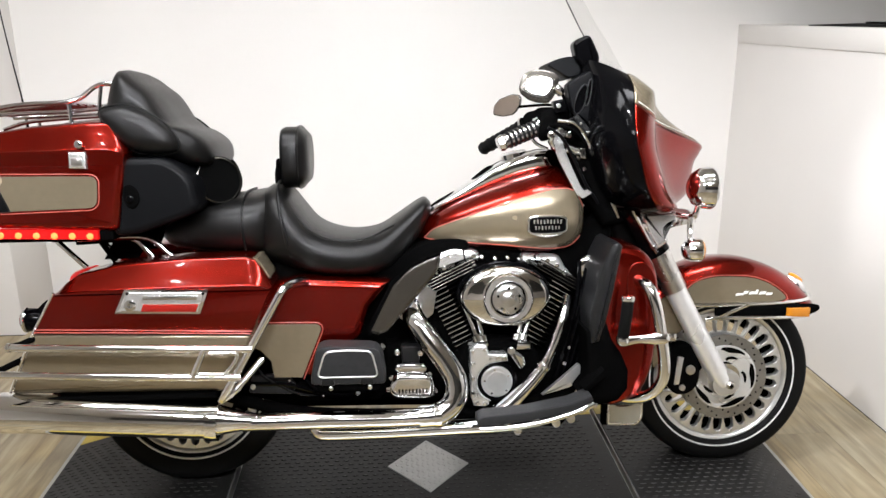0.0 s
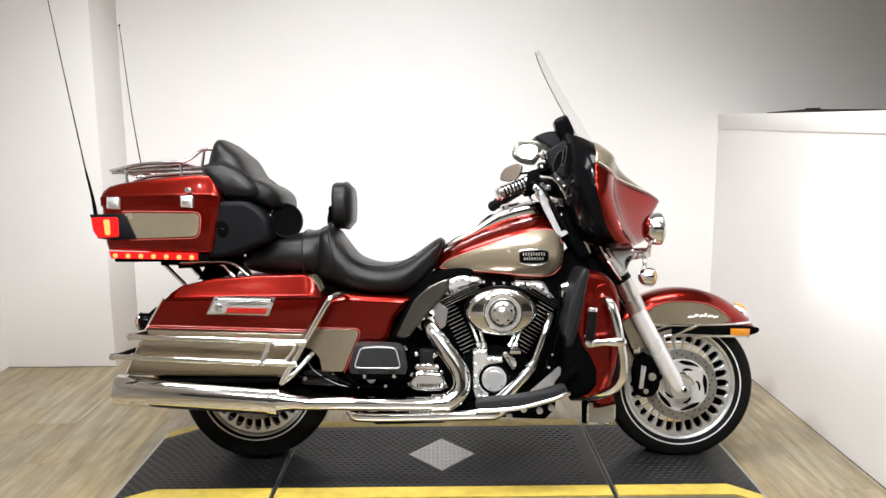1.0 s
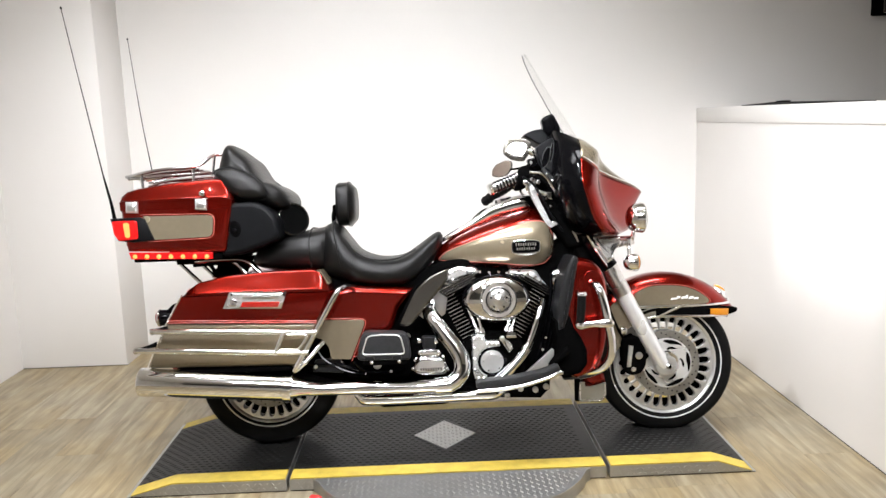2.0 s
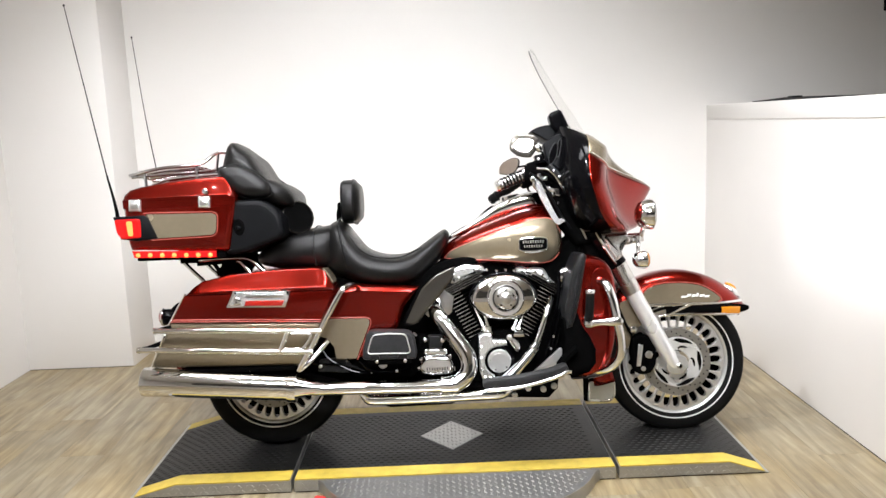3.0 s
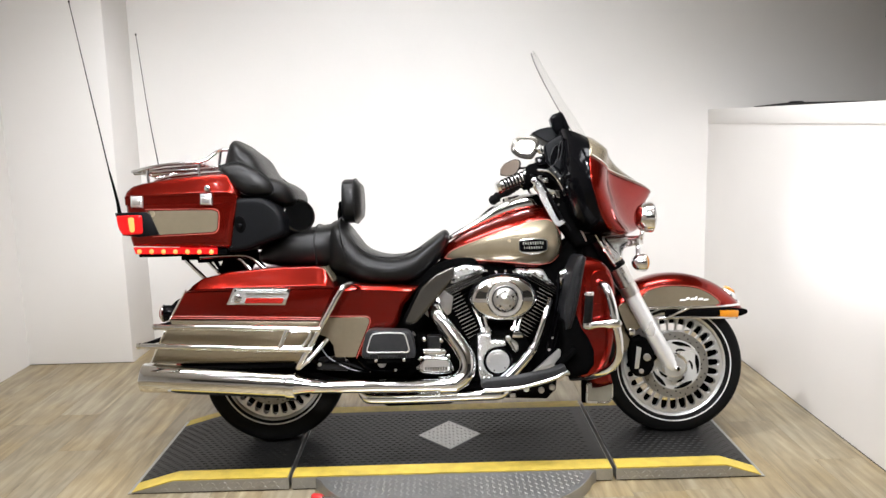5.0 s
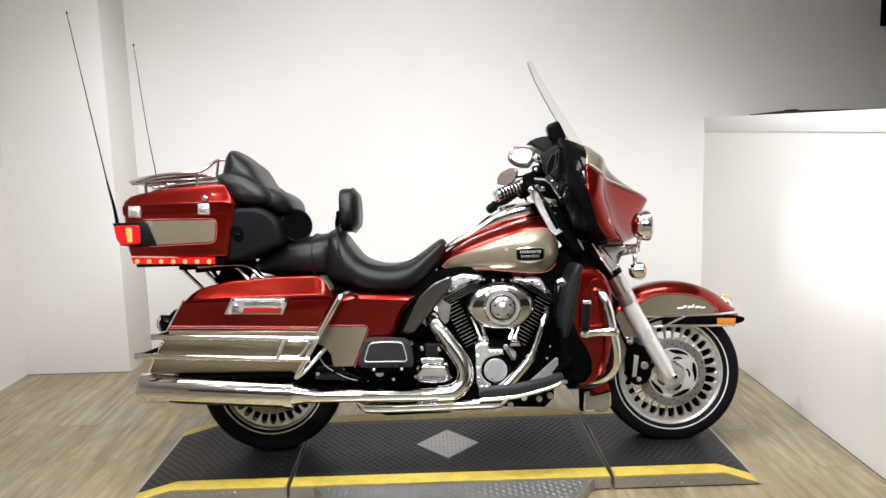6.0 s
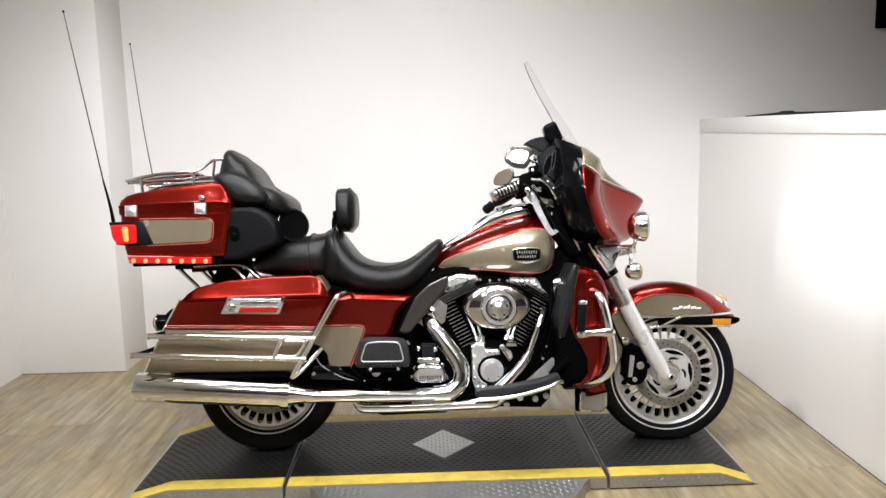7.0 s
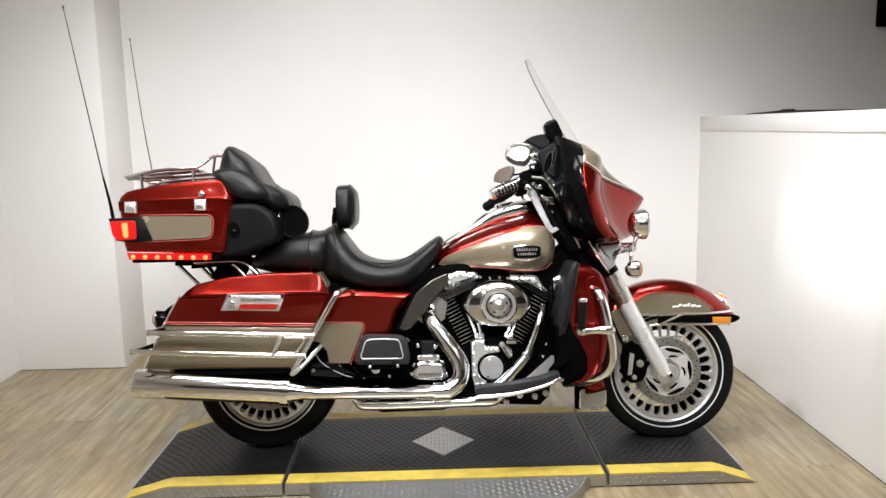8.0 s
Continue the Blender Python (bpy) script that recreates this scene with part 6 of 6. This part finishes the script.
for bx, bz in ((0.018, 0.408), (0.050, 0.413), (0.068, 0.387), (0.086, 0.387), (0.104, 0.386), (0.019, 0.372), (0.018, 0.330), (0.018, 0.290), (0.030, 0.258), (0.050, 0.256)):
    part("cover_bolt", lathe([(0, 0.006), (-0.006, 0.006), (-0.008, 0.004)], (bx, -0.204, bz), (0, 1, 0), 12), CHROME, cam_box)
part("oil_line_cover", pillow(spline([(0.124, 0.410), (0.142, 0.400), (0.163, 0.386), (0.168, 0.364), (0.153, 0.346), (0.139, 0.362), (0.122, 0.392)], 3, True), -0.15, -0.198, 0.002, 0.010, 4), CHROME, bike, "chrome oil line cover")
part("case_bolt", lathe([(0, 0.010), (-0.008, 0.010), (-0.011, 0.006)], (0.126, -0.196, 0.404), (0, 1, 0), 14), STEEL, bike)


def cylinder(x0, z0, x1, z1, name, edges):
    """A finned cylinder from its base to its head."""
    base, top = Vector((x0, -0.01, z0)), Vector((x1, -0.01, z1))
    d = (top - base).normalized()
    side = Vector((d.z, 0, -d.x))
    length = (top - base).length
    barrel = part(name, lathe([(0, 0.055), (length, 0.055)], base, d, 24), MATT, bike, "black engine cylinder with cooling fins")
    count = 14
    ring = []
    for q in range(32):
        t = 2 * math.pi * q / 32
        ring.append((0.072 * math.copysign(abs(math.cos(t)) ** 0.6, math.cos(t)), 0.105 * math.copysign(abs(math.sin(t)) ** 0.6, math.sin(t))))
    for k in range(count):
        c = base + d * (0.012 + (length - 0.02) * k / (count - 1))
        part("cooling_fin", ring_mesh([[c + side * u * s + Vector((0, v * s, 0)) + d * h for u, v in ring] for h, s in ((-0.0022, 0.97), (-0.0014, 1.0), (0.0014, 1.0), (0.0022, 0.97))]), MATT, barrel, "", 30)
        a, b = edges
        part("fin_edge", ring_mesh([[c + side * u + Vector((0, v, 0)) + d * h for u, h in ((a + 0.002 * (k % 2), -0.0012), (b, -0.0009), (b, 0.0009), (a + 0.002 * (k % 2), 0.0012))] for v in (-0.096, -0.1075)]), FIN, barrel, "machined fin edge", 20)
    return d, side, top


for (x0, z0, x1, z1, flip) in ((0.045, 0.400, -0.042, 0.585, 1), (0.180, 0.400, 0.285, 0.575, -1)):
    d, side, top = cylinder(x0, z0, x1, z1, "engine_cylinder", (-0.064, -0.008) if flip > 0 else (-0.030, 0.030))
    def at(u, h):
        p = top + side * u + d * h
        return (p.x, p.z)
    head = part("cylinder_head", pillow([at(-0.088, 0.0), at(0.088, 0.0), at(0.082, 0.030), at(-0.082, 0.030)], 0.09, -0.125, 0.008, 0.008, 2), MATT, bike, "black finned cylinder head")
    part("head_fins", joined(*[pillow([at(-0.092, h), at(0.094, h), at(0.092, h + 0.0028), at(-0.092, h + 0.0028)], 0.09, -0.131, 0, 0.002, 1) for h in (0.002, 0.011, 0.020, 0.028)]), GREY, head, "machined fin edges")
    ROCK = [(-0.090, 0.603), (-0.076, 0.667), (-0.029, 0.684), (0.043, 0.674), (0.056, 0.650), (-0.029, 0.620)] if flip > 0 else [(0.160, 0.637), (0.170, 0.663), (0.219, 0.658), (0.272, 0.657), (0.296, 0.619), (0.319, 0.592), (0.276, 0.578), (0.215, 0.622)]
    rock = part("rocker_box", pillow(rounded(ROCK, 0.010, 3), 0.08, -0.124, 0.01, 0.018, 4), BRIGHT, bike, "chrome rocker box")
    seam = [(0.002, 0.681), (0.006, 0.655), (0.014, 0.636)] if flip > 0 else [(0.205, 0.658), (0.208, 0.640), (0.220, 0.622)]
    part("rocker_joint", tube([(x, -0.1235, z) for x, z in seam], 0.0022, 6), MATT, rock, "dark joint")
    for bx, bz in ((-0.070, 0.640), (-0.040, 0.664), (-0.052, 0.628), (0.030, 0.662)) if flip > 0 else ((0.180, 0.645), (0.240, 0.642), (0.268, 0.628), (0.290, 0.602)):
        part("rocker_bolt", lathe([(0, 0.0065), (-0.006, 0.0065), (-0.008, 0.004)], (bx, -0.122, bz), (0, 1, 0), 12), CHROME, rock)
    for k, off in enumerate((-0.012, 0.018)):
        foot = Vector((0.038 + 0.016 * k if flip > 0 else 0.160 - 0.016 * k, -0.172, 0.424))
        head_p = Vector((0.002 + 0.030 * k if flip > 0 else 0.200 - 0.024 * k, -0.142, 0.520))
        part("pushrod_tube", tube([tuple(foot), tuple(foot.lerp(head_p, 0.5)), tuple(head_p)], 0.0068, 12, 1), CHROME, bike, "chrome pushrod tube")
        part("tube_collar", lathe([(-0.008, 0.010), (-0.006, 0.014), (0.010, 0.014), (0.014, 0.010)], tuple(foot.lerp(head_p, 0.08)), tuple(head_p - foot), 16), CHROME, bike)
    lift = part("lifter_block", pillow([(0.026, 0.416), (0.066, 0.416), (0.062, 0.430), (0.030, 0.430)] if flip > 0 else [(0.140, 0.402), (0.184, 0.402), (0.180, 0.424), (0.146, 0.426)], -0.14, -0.188, 0.004, 0.006, 2), CHROME, bike, "chrome lifter block")

for k, (bx, bz) in enumerate(((0.055, 0.655), (0.092, 0.650), (0.128, 0.652), (0.160, 0.648), (-0.02, 0.668))):
    part("tank_mount_bolt", lathe([(0, 0.006), (-0.008, 0.006), (-0.011, 0.003)], (bx, -0.118, bz), (0, 1, 0), 12), CHROME, bike)
for k, (hx, hb) in enumerate(((0.286, 0.300), (0.302, 0.285), (0.318, 0.300), (0.333, 0.290))):
    part("engine_hose", tube([(hx + 0.045, -0.135, 0.640), (hx + 0.035, -0.150 - 0.006 * (k % 2), 0.540), (hx + 0.008, -0.155, 0.430), (hx - 0.028, -0.150, hb)], 0.0062, 8), GLOSS, bike, "black rubber hose")
for k, (hx, hz) in enumerate(((0.322, 0.470), (0.300, 0.395), (0.338, 0.520), (0.285, 0.350))):
    part("hose_clip", lathe([(-0.004, 0.0078), (0.004, 0.0078)], (hx, -0.153, hz), (0.3, 0, 1), 12), CHROME, bike)

for pts, r in (([(-0.66, -0.165, 0.372), (-0.60, -0.175, 0.330), (-0.50, -0.180, 0.325), (-0.42, -0.175, 0.300)], 0.006), ([(-0.58, -0.170, 0.385), (-0.55, -0.178, 0.345), (-0.47, -0.180, 0.300), (-0.40, -0.175, 0.285)], 0.0045), ([(-0.44, -0.180, 0.335), (-0.40, -0.185, 0.300), (-0.33, -0.180, 0.288), (-0.25, -0.170, 0.300)], 0.005)):
    part("frame_hose", tube(pts, r, 8), GLOSS, bike, "black rubber hose along the frame")
for bx, bz, br in ((-0.585, 0.322, 0.007), (-0.485, 0.338, 0.005), (-0.395, 0.290, 0.004), (-0.300, 0.292, 0.006), (-0.262, 0.330, 0.005)):
    part("frame_bolt", lathe([(0, br), (-0.006, br), (-0.008, br * 0.6)], (bx, -0.182, bz), (0, 1, 0), 10), STEEL, bike, smooth=25)
part("frame_bracket", pillow(rounded([(-0.600, 0.300), (-0.590, 0.345), (-0.500, 0.350), (-0.470, 0.318), (-0.480, 0.292)], 0.008, 2), -0.150, -0.172, 0, 0.003, 2), SHIELD_BLACK, bike, "black frame bracket")

# air cleaner
OVAL = [(0.114 + 0.127 * math.copysign(abs(math.cos(a)) ** 0.94, math.cos(a)), 0.552 + 0.086 * math.copysign(abs(math.sin(a)) ** 1.12, math.sin(a))) for a in np.linspace(0, 2 * math.pi, 48, False)]
air = part("air_cleaner", pillow(OVAL, -0.115, -0.192, 0.004, 0.022, 5, 0, 0.012), COVER, bike, "oval chrome air cleaner cover", 60)
part("backing_plate", pillow(inset(OVAL, -0.007), -0.105, -0.140, 0.004, 0.004, 2), GLOSS, air, "black backing plate")
part("cover_ring", lathe([(0.0, 0.070), (-0.012, 0.069), (-0.018, 0.064), (-0.018, 0.052), (-0.010, 0.046), (-0.010, 0.044)], (0.117, -0.196, 0.552), (0, 1, 0), 56), COVER, air, "raised chrome ring")
part("cover_dish", lathe([(-0.0095, 0.045), (-0.016, 0.040), (-0.020, 0.030), (-0.019, 0.022), (-0.024, 0.016), (-0.026, 0.002)], (0.117, -0.196, 0.552), (0, 1, 0), 48), STEEL, air, "round medallion")
part("cover_groove", lathe([(-0.0100, 0.0445), (-0.0112, 0.0460), (-0.0125, 0.0475)], (0.117, -0.196, 0.552), (0, 1, 0), 48, True), MATT, air)
for a in np.linspace(0.3, 2 * math.pi + 0.3, 5, False):
    part("medallion_bar", lathe([(0, 0.004), (-0.002, 0.003)], (0.117 + 0.031 * math.cos(a), -0.2165, 0.552 + 0.031 * math.sin(a)), (0, 1, 0), 10), MATT, air)

# gearbox and rear-brake side
gear = part("gearbox", pillow([(-0.235, 0.26), (-0.06, 0.255), (-0.06, 0.41), (-0.10, 0.425), (-0.22, 0.42)], 0.06, -0.150, 0.02, 0.02, 3), MATT, bike, "black gearbox")
part("side_plate", pillow([(-0.215, 0.296), (-0.196, 0.272), (-0.100, 0.268), (-0.084, 0.295), (-0.090, 0.330), (-0.110, 0.345), (-0.190, 0.347), (-0.208, 0.325)], -0.14, -0.196, 0.004, 0.018, 4, 2), CHROME, gear, "ribbed polished gearbox cover", 50)
part("top_plate", pillow([(-0.192, 0.343), (-0.110, 0.340), (-0.114, 0.369), (-0.190, 0.371)], -0.13, -0.180, 0.003, 0.008, 3), CHROME, gear)
part("top_block", pillow(rounded([(-0.176, 0.372), (-0.128, 0.370), (-0.124, 0.418), (-0.178, 0.420)], 0.006, 2), -0.12, -0.172, 0, 0.005, 3), SHIELD_BLACK, gear, "black gearbox top block")
for k in range(9):
    part("cover_rib", pillow([(-0.188 + 0.0095 * k, 0.292), (-0.1835 + 0.0095 * k, 0.292), (-0.1835 + 0.0095 * k, 0.303), (-0.188 + 0.0095 * k, 0.303)], -0.194, -0.199, 0, 0.001, 1), MATT, gear)
for bx, bz in ((-0.214, 0.300), (-0.086, 0.292), (-0.188, 0.360), (-0.116, 0.357), (-0.205, 0.332), (-0.10, 0.338), (-0.19, 0.405), (-0.125, 0.400)):
    part("cover_bolt", lathe([(0, 0.008), (-0.008, 0.008), (-0.010, 0.004)], (bx, -0.175, bz), (0, 1, 0), 12), CHROME, gear)
part("frame_bolt", lathe([(0, 0.016), (-0.010, 0.016), (-0.013, 0.010)], (-0.352, -0.165, 0.318), (0, 1, 0), 24), ALUMINIUM, bike, "aluminium pivot cap")
part("pivot_cover", pillow(spline([(-0.46, 0.27), (-0.24, 0.265), (-0.235, 0.34), (-0.30, 0.352), (-0.45, 0.345)], 3, True), -0.10, -0.165, 0.01, 0.012, 3), MATT, bike)
part("chrome_elbow", joined(tube([(-0.238, -0.21, 0.408), (-0.236, -0.215, 0.425), (-0.226, -0.22, 0.434)], 0.010, 10), lathe([(0, 0.012), (0.014, 0.012)], (-0.236, -0.212, 0.400), (0, 0, 1), 12)), CHROME, bike)
DEFL = [(-0.066, 0.684), (-0.072, 0.640), (-0.092, 0.612), (-0.118, 0.582), (-0.212, 0.474), (-0.236, 0.464), (-0.258, 0.468), (-0.262, 0.480), (-0.230, 0.545), (-0.198, 0.605), (-0.168, 0.634), (-0.140, 0.656), (-0.10, 0.674)]
part("air_deflector", pillow(DEFL, -0.185, -0.222, 0.006, 0.012, 3), GREY, bike, "grey-brown mid-frame air deflector")
part("deflector_edge", tube([(x, -0.216, z) for x, z in DEFL[6:]] + [(-0.066, -0.216, 0.684)], 0.006, 8, 1), MATT, bike)
part("engine_mount_plate", pillow([(-0.13, 0.60), (-0.075, 0.56), (-0.085, 0.50), (-0.14, 0.46), (-0.19, 0.50)], -0.12, -0.135, 0, 0.003, 2), STEEL, bike)

# footboards
FB = rounded([(-0.416, 0.357), (-0.414, 0.385), (-0.400, 0.448), (-0.388, 0.458), (-0.372, 0.461), (-0.256, 0.455), (-0.238, 0.448), (-0.228, 0.430), (-0.220, 0.380), (-0.220, 0.354)], 0.012, 2)
FB2 = rounded([(-0.398, 0.380), (-0.376, 0.447), (-0.320, 0.450), (-0.256, 0.446), (-0.240, 0.377)], 0.016)
for sgn in (-1, 1):
    S = both(-sgn)
    fb = part("passenger_footboard", pillow(FB, -0.225, -0.300, 0.006, 0.008, 2), PAD_GREY, bike, "folded grey-black passenger footboard", m=S)
    part("board_pad", pillow(FB2, -0.298, -0.306, 0, 0.003, 2), PAD_GREY, fb, "black rubber pad", m=S)
    part("board_trim", tube([(x, -0.3045, z) for x, z in FB2], 0.0026, 8, 1, True), ALUMINIUM, fb, "bright trim line", m=S)
    part("board_hinge", block(-0.40, -0.235, -0.29, -0.21, 0.335, 0.358, 0.006), MATT, fb, m=S)
    for hx in (-0.371, -0.270):
        part("hinge_clip", pillow(rounded([(hx - 0.018, 0.357), (hx - 0.016, 0.374), (hx + 0.016, 0.373), (hx + 0.018, 0.356)], 0.004, 2), -0.290, -0.304, 0, 0.003, 2), SHIELD_BLACK, fb, "black hinge clip", m=S)
        part("hinge_pin", lathe([(0, 0.006), (-0.008, 0.006), (-0.010, 0.003)], (hx + 0.008, -0.300, 0.350), (0, 1, 0), 10), STEEL, fb, m=S)
    brd = part("rider_footboard", pillow([(0.015, 0.266), (0.030, 0.274), (0.150, 0.283), (0.26, 0.302), (0.312, 0.322), (0.318, 0.306), (0.285, 0.286), (0.160, 0.258), (0.030, 0.245), (0.014, 0.252)], -0.285, -0.355, 0.006, 0.006, 2), PAD_GREY, bike, "black rubber rider footboard", m=S)
    part("board_rim", tube([(0.020, -0.352, 0.240), (0.10, -0.354, 0.243), (0.18, -0.354, 0.254), (0.28, -0.352, 0.280), (0.320, -0.345, 0.296)], 0.008, 10), CHROME, brd, "chrome footboard rim", m=S)
    part("board_arm", tube([(0.10, -0.15, 0.215), (0.12, -0.25, 0.225), (0.14, -0.31, 0.238)], 0.012, 10), MATT, brd, m=S)
    part("rim_end", block(0.286, 0.330, -0.352, -0.300, 0.286, 0.300, 0.004), CHROME, brd, m=S)
    for bx, bz in ((0.13, 0.205), (0.18, 0.228), (0.235, 0.222), (0.275, 0.232)):
        part("board_bolt", lathe([(0, 0.011), (-0.010, 0.011), (-0.012, 0.006)], (bx, -0.275, bz), (0, 1, 0), 14), STEEL, brd, m=S)
    part("linkage_plate", pillow([(0.09, 0.245), (0.115, 0.172), (0.27, 0.165), (0.305, 0.20), (0.315, 0.280), (0.2, 0.262)], -0.05, -0.165, 0.004, 0.004, 2), MATT, brd, m=S)
part("brake_pedal", pillow(rounded([(0.213, 0.269), (0.317, 0.357), (0.340, 0.337), (0.319, 0.310), (0.297, 0.291), (0.256, 0.279)], 0.004, 2), -0.175, -0.190, 0, 0.003, 2), ALUMINIUM, bike, "flat grey brake pedal arm")
part("pedal_pad", pillow([(0.300, 0.326), (0.312, 0.316), (0.362, 0.360), (0.356, 0.378)], -0.255, -0.315, 0.004, 0.004, 2), MATT, bike, "black rubber pedal pad")

# lower fairings, engine guard
LOWER = [(0.352, 0.40), (0.358, 0.560), (0.388, 0.690), (0.402, 0.704), (0.440, 0.700), (0.476, 0.684), (0.505, 0.650), (0.520, 0.590), (0.522, 0.500), (0.515, 0.420), (0.500, 0.340), (0.470, 0.285), (0.420, 0.258), (0.370, 0.262)]
SHIELD = [(0.326, 0.520), (0.345, 0.600), (0.362, 0.664), (0.384, 0.708), (0.398, 0.712), (0.410, 0.700), (0.398, 0.640), (0.385, 0.571), (0.368, 0.500), (0.350, 0.445), (0.330, 0.440)]
SKIRT = [(0.320, 0.470), (0.375, 0.500), (0.392, 0.450), (0.420, 0.408), (0.440, 0.360), (0.438, 0.305), (0.410, 0.272), (0.350, 0.258), (0.318, 0.272), (0.298, 0.300), (0.322, 0.330), (0.325, 0.40)]
for sgn in (-1, 1):
    S = both(-sgn)
    low = part("lower_fairing", layers(spline(LOWER, 2, True), [(-0.11, 0.98, 0.98), (-0.12, 1, 1), (-0.225, 1, 1), (-0.246, 0.975, 0.985), (-0.260, 0.92, 0.95), (-0.267, 0.80, 0.88), (-0.270, 0.5, 0.6)], 0.44, 0.48), RED, bike, "dark red lower fairing", 60, S)
    part("leg_shield", pillow(SHIELD, -0.10, -0.290, 0.006, 0.014, 3), SHIELD_BLACK, low, "black leg shield", m=S)
    part("vent_skirt", pillow(SKIRT, -0.10, -0.282, 0.01, 0.030, 4), MATT, low, "black lower vent cover", 60, S)
    part("glove_box", pillow(spline([(0.425, 0.560), (0.432, 0.640), (0.470, 0.655), (0.500, 0.620), (0.508, 0.560), (0.505, 0.530), (0.44, 0.530)], 3, True), -0.262, -0.2725, 0, 0.003, 3), RED, low, "red glove box door", 60, S)
    part("engine_guard", tube([(0.452, -0.235, 0.610), (0.462, -0.290, 0.604), (0.474, -0.318, 0.588), (0.488, -0.330, 0.540), (0.500, -0.335, 0.466), (0.512, -0.330, 0.390), (0.508, -0.318, 0.335), (0.480, -0.290, 0.292), (0.430, -0.23, 0.262), (0.37, -0.14, 0.240)], 0.0155, 16), CHROME, bike, "chrome engine guard bar", m=S)
    part("guard_clamp", body([(0.385, 0.450, 0.470, 0.010, -0.325), (0.400, 0.444, 0.474, 0.016, -0.330), (0.440, 0.452, 0.476, 0.012, -0.335), (0.480, 0.448, 0.482, 0.020, -0.335), (0.510, 0.450, 0.480, 0.020, -0.335), (0.520, 0.458, 0.472, 0.012, -0.335)], 16), CHROME, bike, "chrome peg clamp", m=S)
    part("highway_peg", tube([(0.398, -0.335, 0.470), (0.402, -0.345, 0.52), (0.405, -0.350, 0.572)], 0.0155, 14), RUBBER, bike, "folded black highway peg", m=S)
    part("peg_cap", lathe([(0, 0.017), (0.008, 0.018), (0.013, 0.015), (0.015, 0.003)], (0.405, -0.350, 0.570), (0, 0, 1), 18), CHROME, bike, m=S)
    part("peg_foot", lathe([(-0.012, 0.014), (0.0, 0.018), (0.012, 0.014)], (0.398, -0.335, 0.462), (0, 0, 1), 18), CHROME, bike, m=S)
step = part("splash_flap", pillow(rounded([(0.441, 0.200), (0.549, 0.197), (0.549, 0.138), (0.530, 0.115), (0.437, 0.119)], 0.012), -0.030, -0.056, 0.003, 0.005, 3), LENS_CLEAR, bike, "clear plastic splash flap behind the front wheel")
part("flap_rim", tube([(x, -0.055, z) for x, z in inset(rounded([(0.441, 0.200), (0.549, 0.197), (0.549, 0.138), (0.530, 0.115), (0.437, 0.119)], 0.012), 0.004)], 0.004, 8, 1, True), BRIGHT, step, "bright flap rim")
part("flap_stay", block(0.425, 0.448, -0.054, -0.030, 0.120, 0.215, 0.003), MATT, bike)
part("horn_cover", lathe([(0, 0.03), (-0.02, 0.035), (-0.03, 0.02)], (0.36, -0.115, 0.62), (0, 1, 0), 24), CHROME, bike)
part("oil_cooler", block(0.33, 0.36, -0.09, 0.09, 0.27, 0.40, 0.006), MATT, bike)

# ---- the floor's planks, last ----
PW, PL_ = 0.185, 1.22
meshes = {}
rng = random.Random(4)
nx = int((X_FAR - X_LEFT + 0.3) / PW) + 1
for i in range(nx):
    x = X_LEFT - 0.1 + i * PW
    if x > 2.2:
        length = 3.4
    else:
        length = PL_
    y = Y_BACK + 0.15 - rng.uniform(0, length)
    spans = [(y, Y_BACK + 0.15)]
    while y > Y_FRONT - 0.1:
        spans.append((max(y - length, Y_FRONT - 0.15), y))
        y -= length
    for a, b in spans:
        if b - a < 0.03:
            continue
        key = round(b - a, 3)
        if key not in meshes:
            h = (b - a) / 2 - 0.0003
            w = PW / 2 - 0.0003
            bm = ring_mesh([[Vector((-w * k, -h * (1 if k == 1 else 1 - 0.0014 / h), z)), Vector((w * k, -h, z)), Vector((w * k, h, z)), Vector((-w * k, h, z))] for k, z in ((1, -0.005), (1, -0.0008), (0.994, 0))])
            meshes[key] = finish(bm, "plank", PLANK, 0)
        ob = new("plank", meshes[key])
        ob.parent = floor
        ob.location = (x, (a + b) / 2, 0)
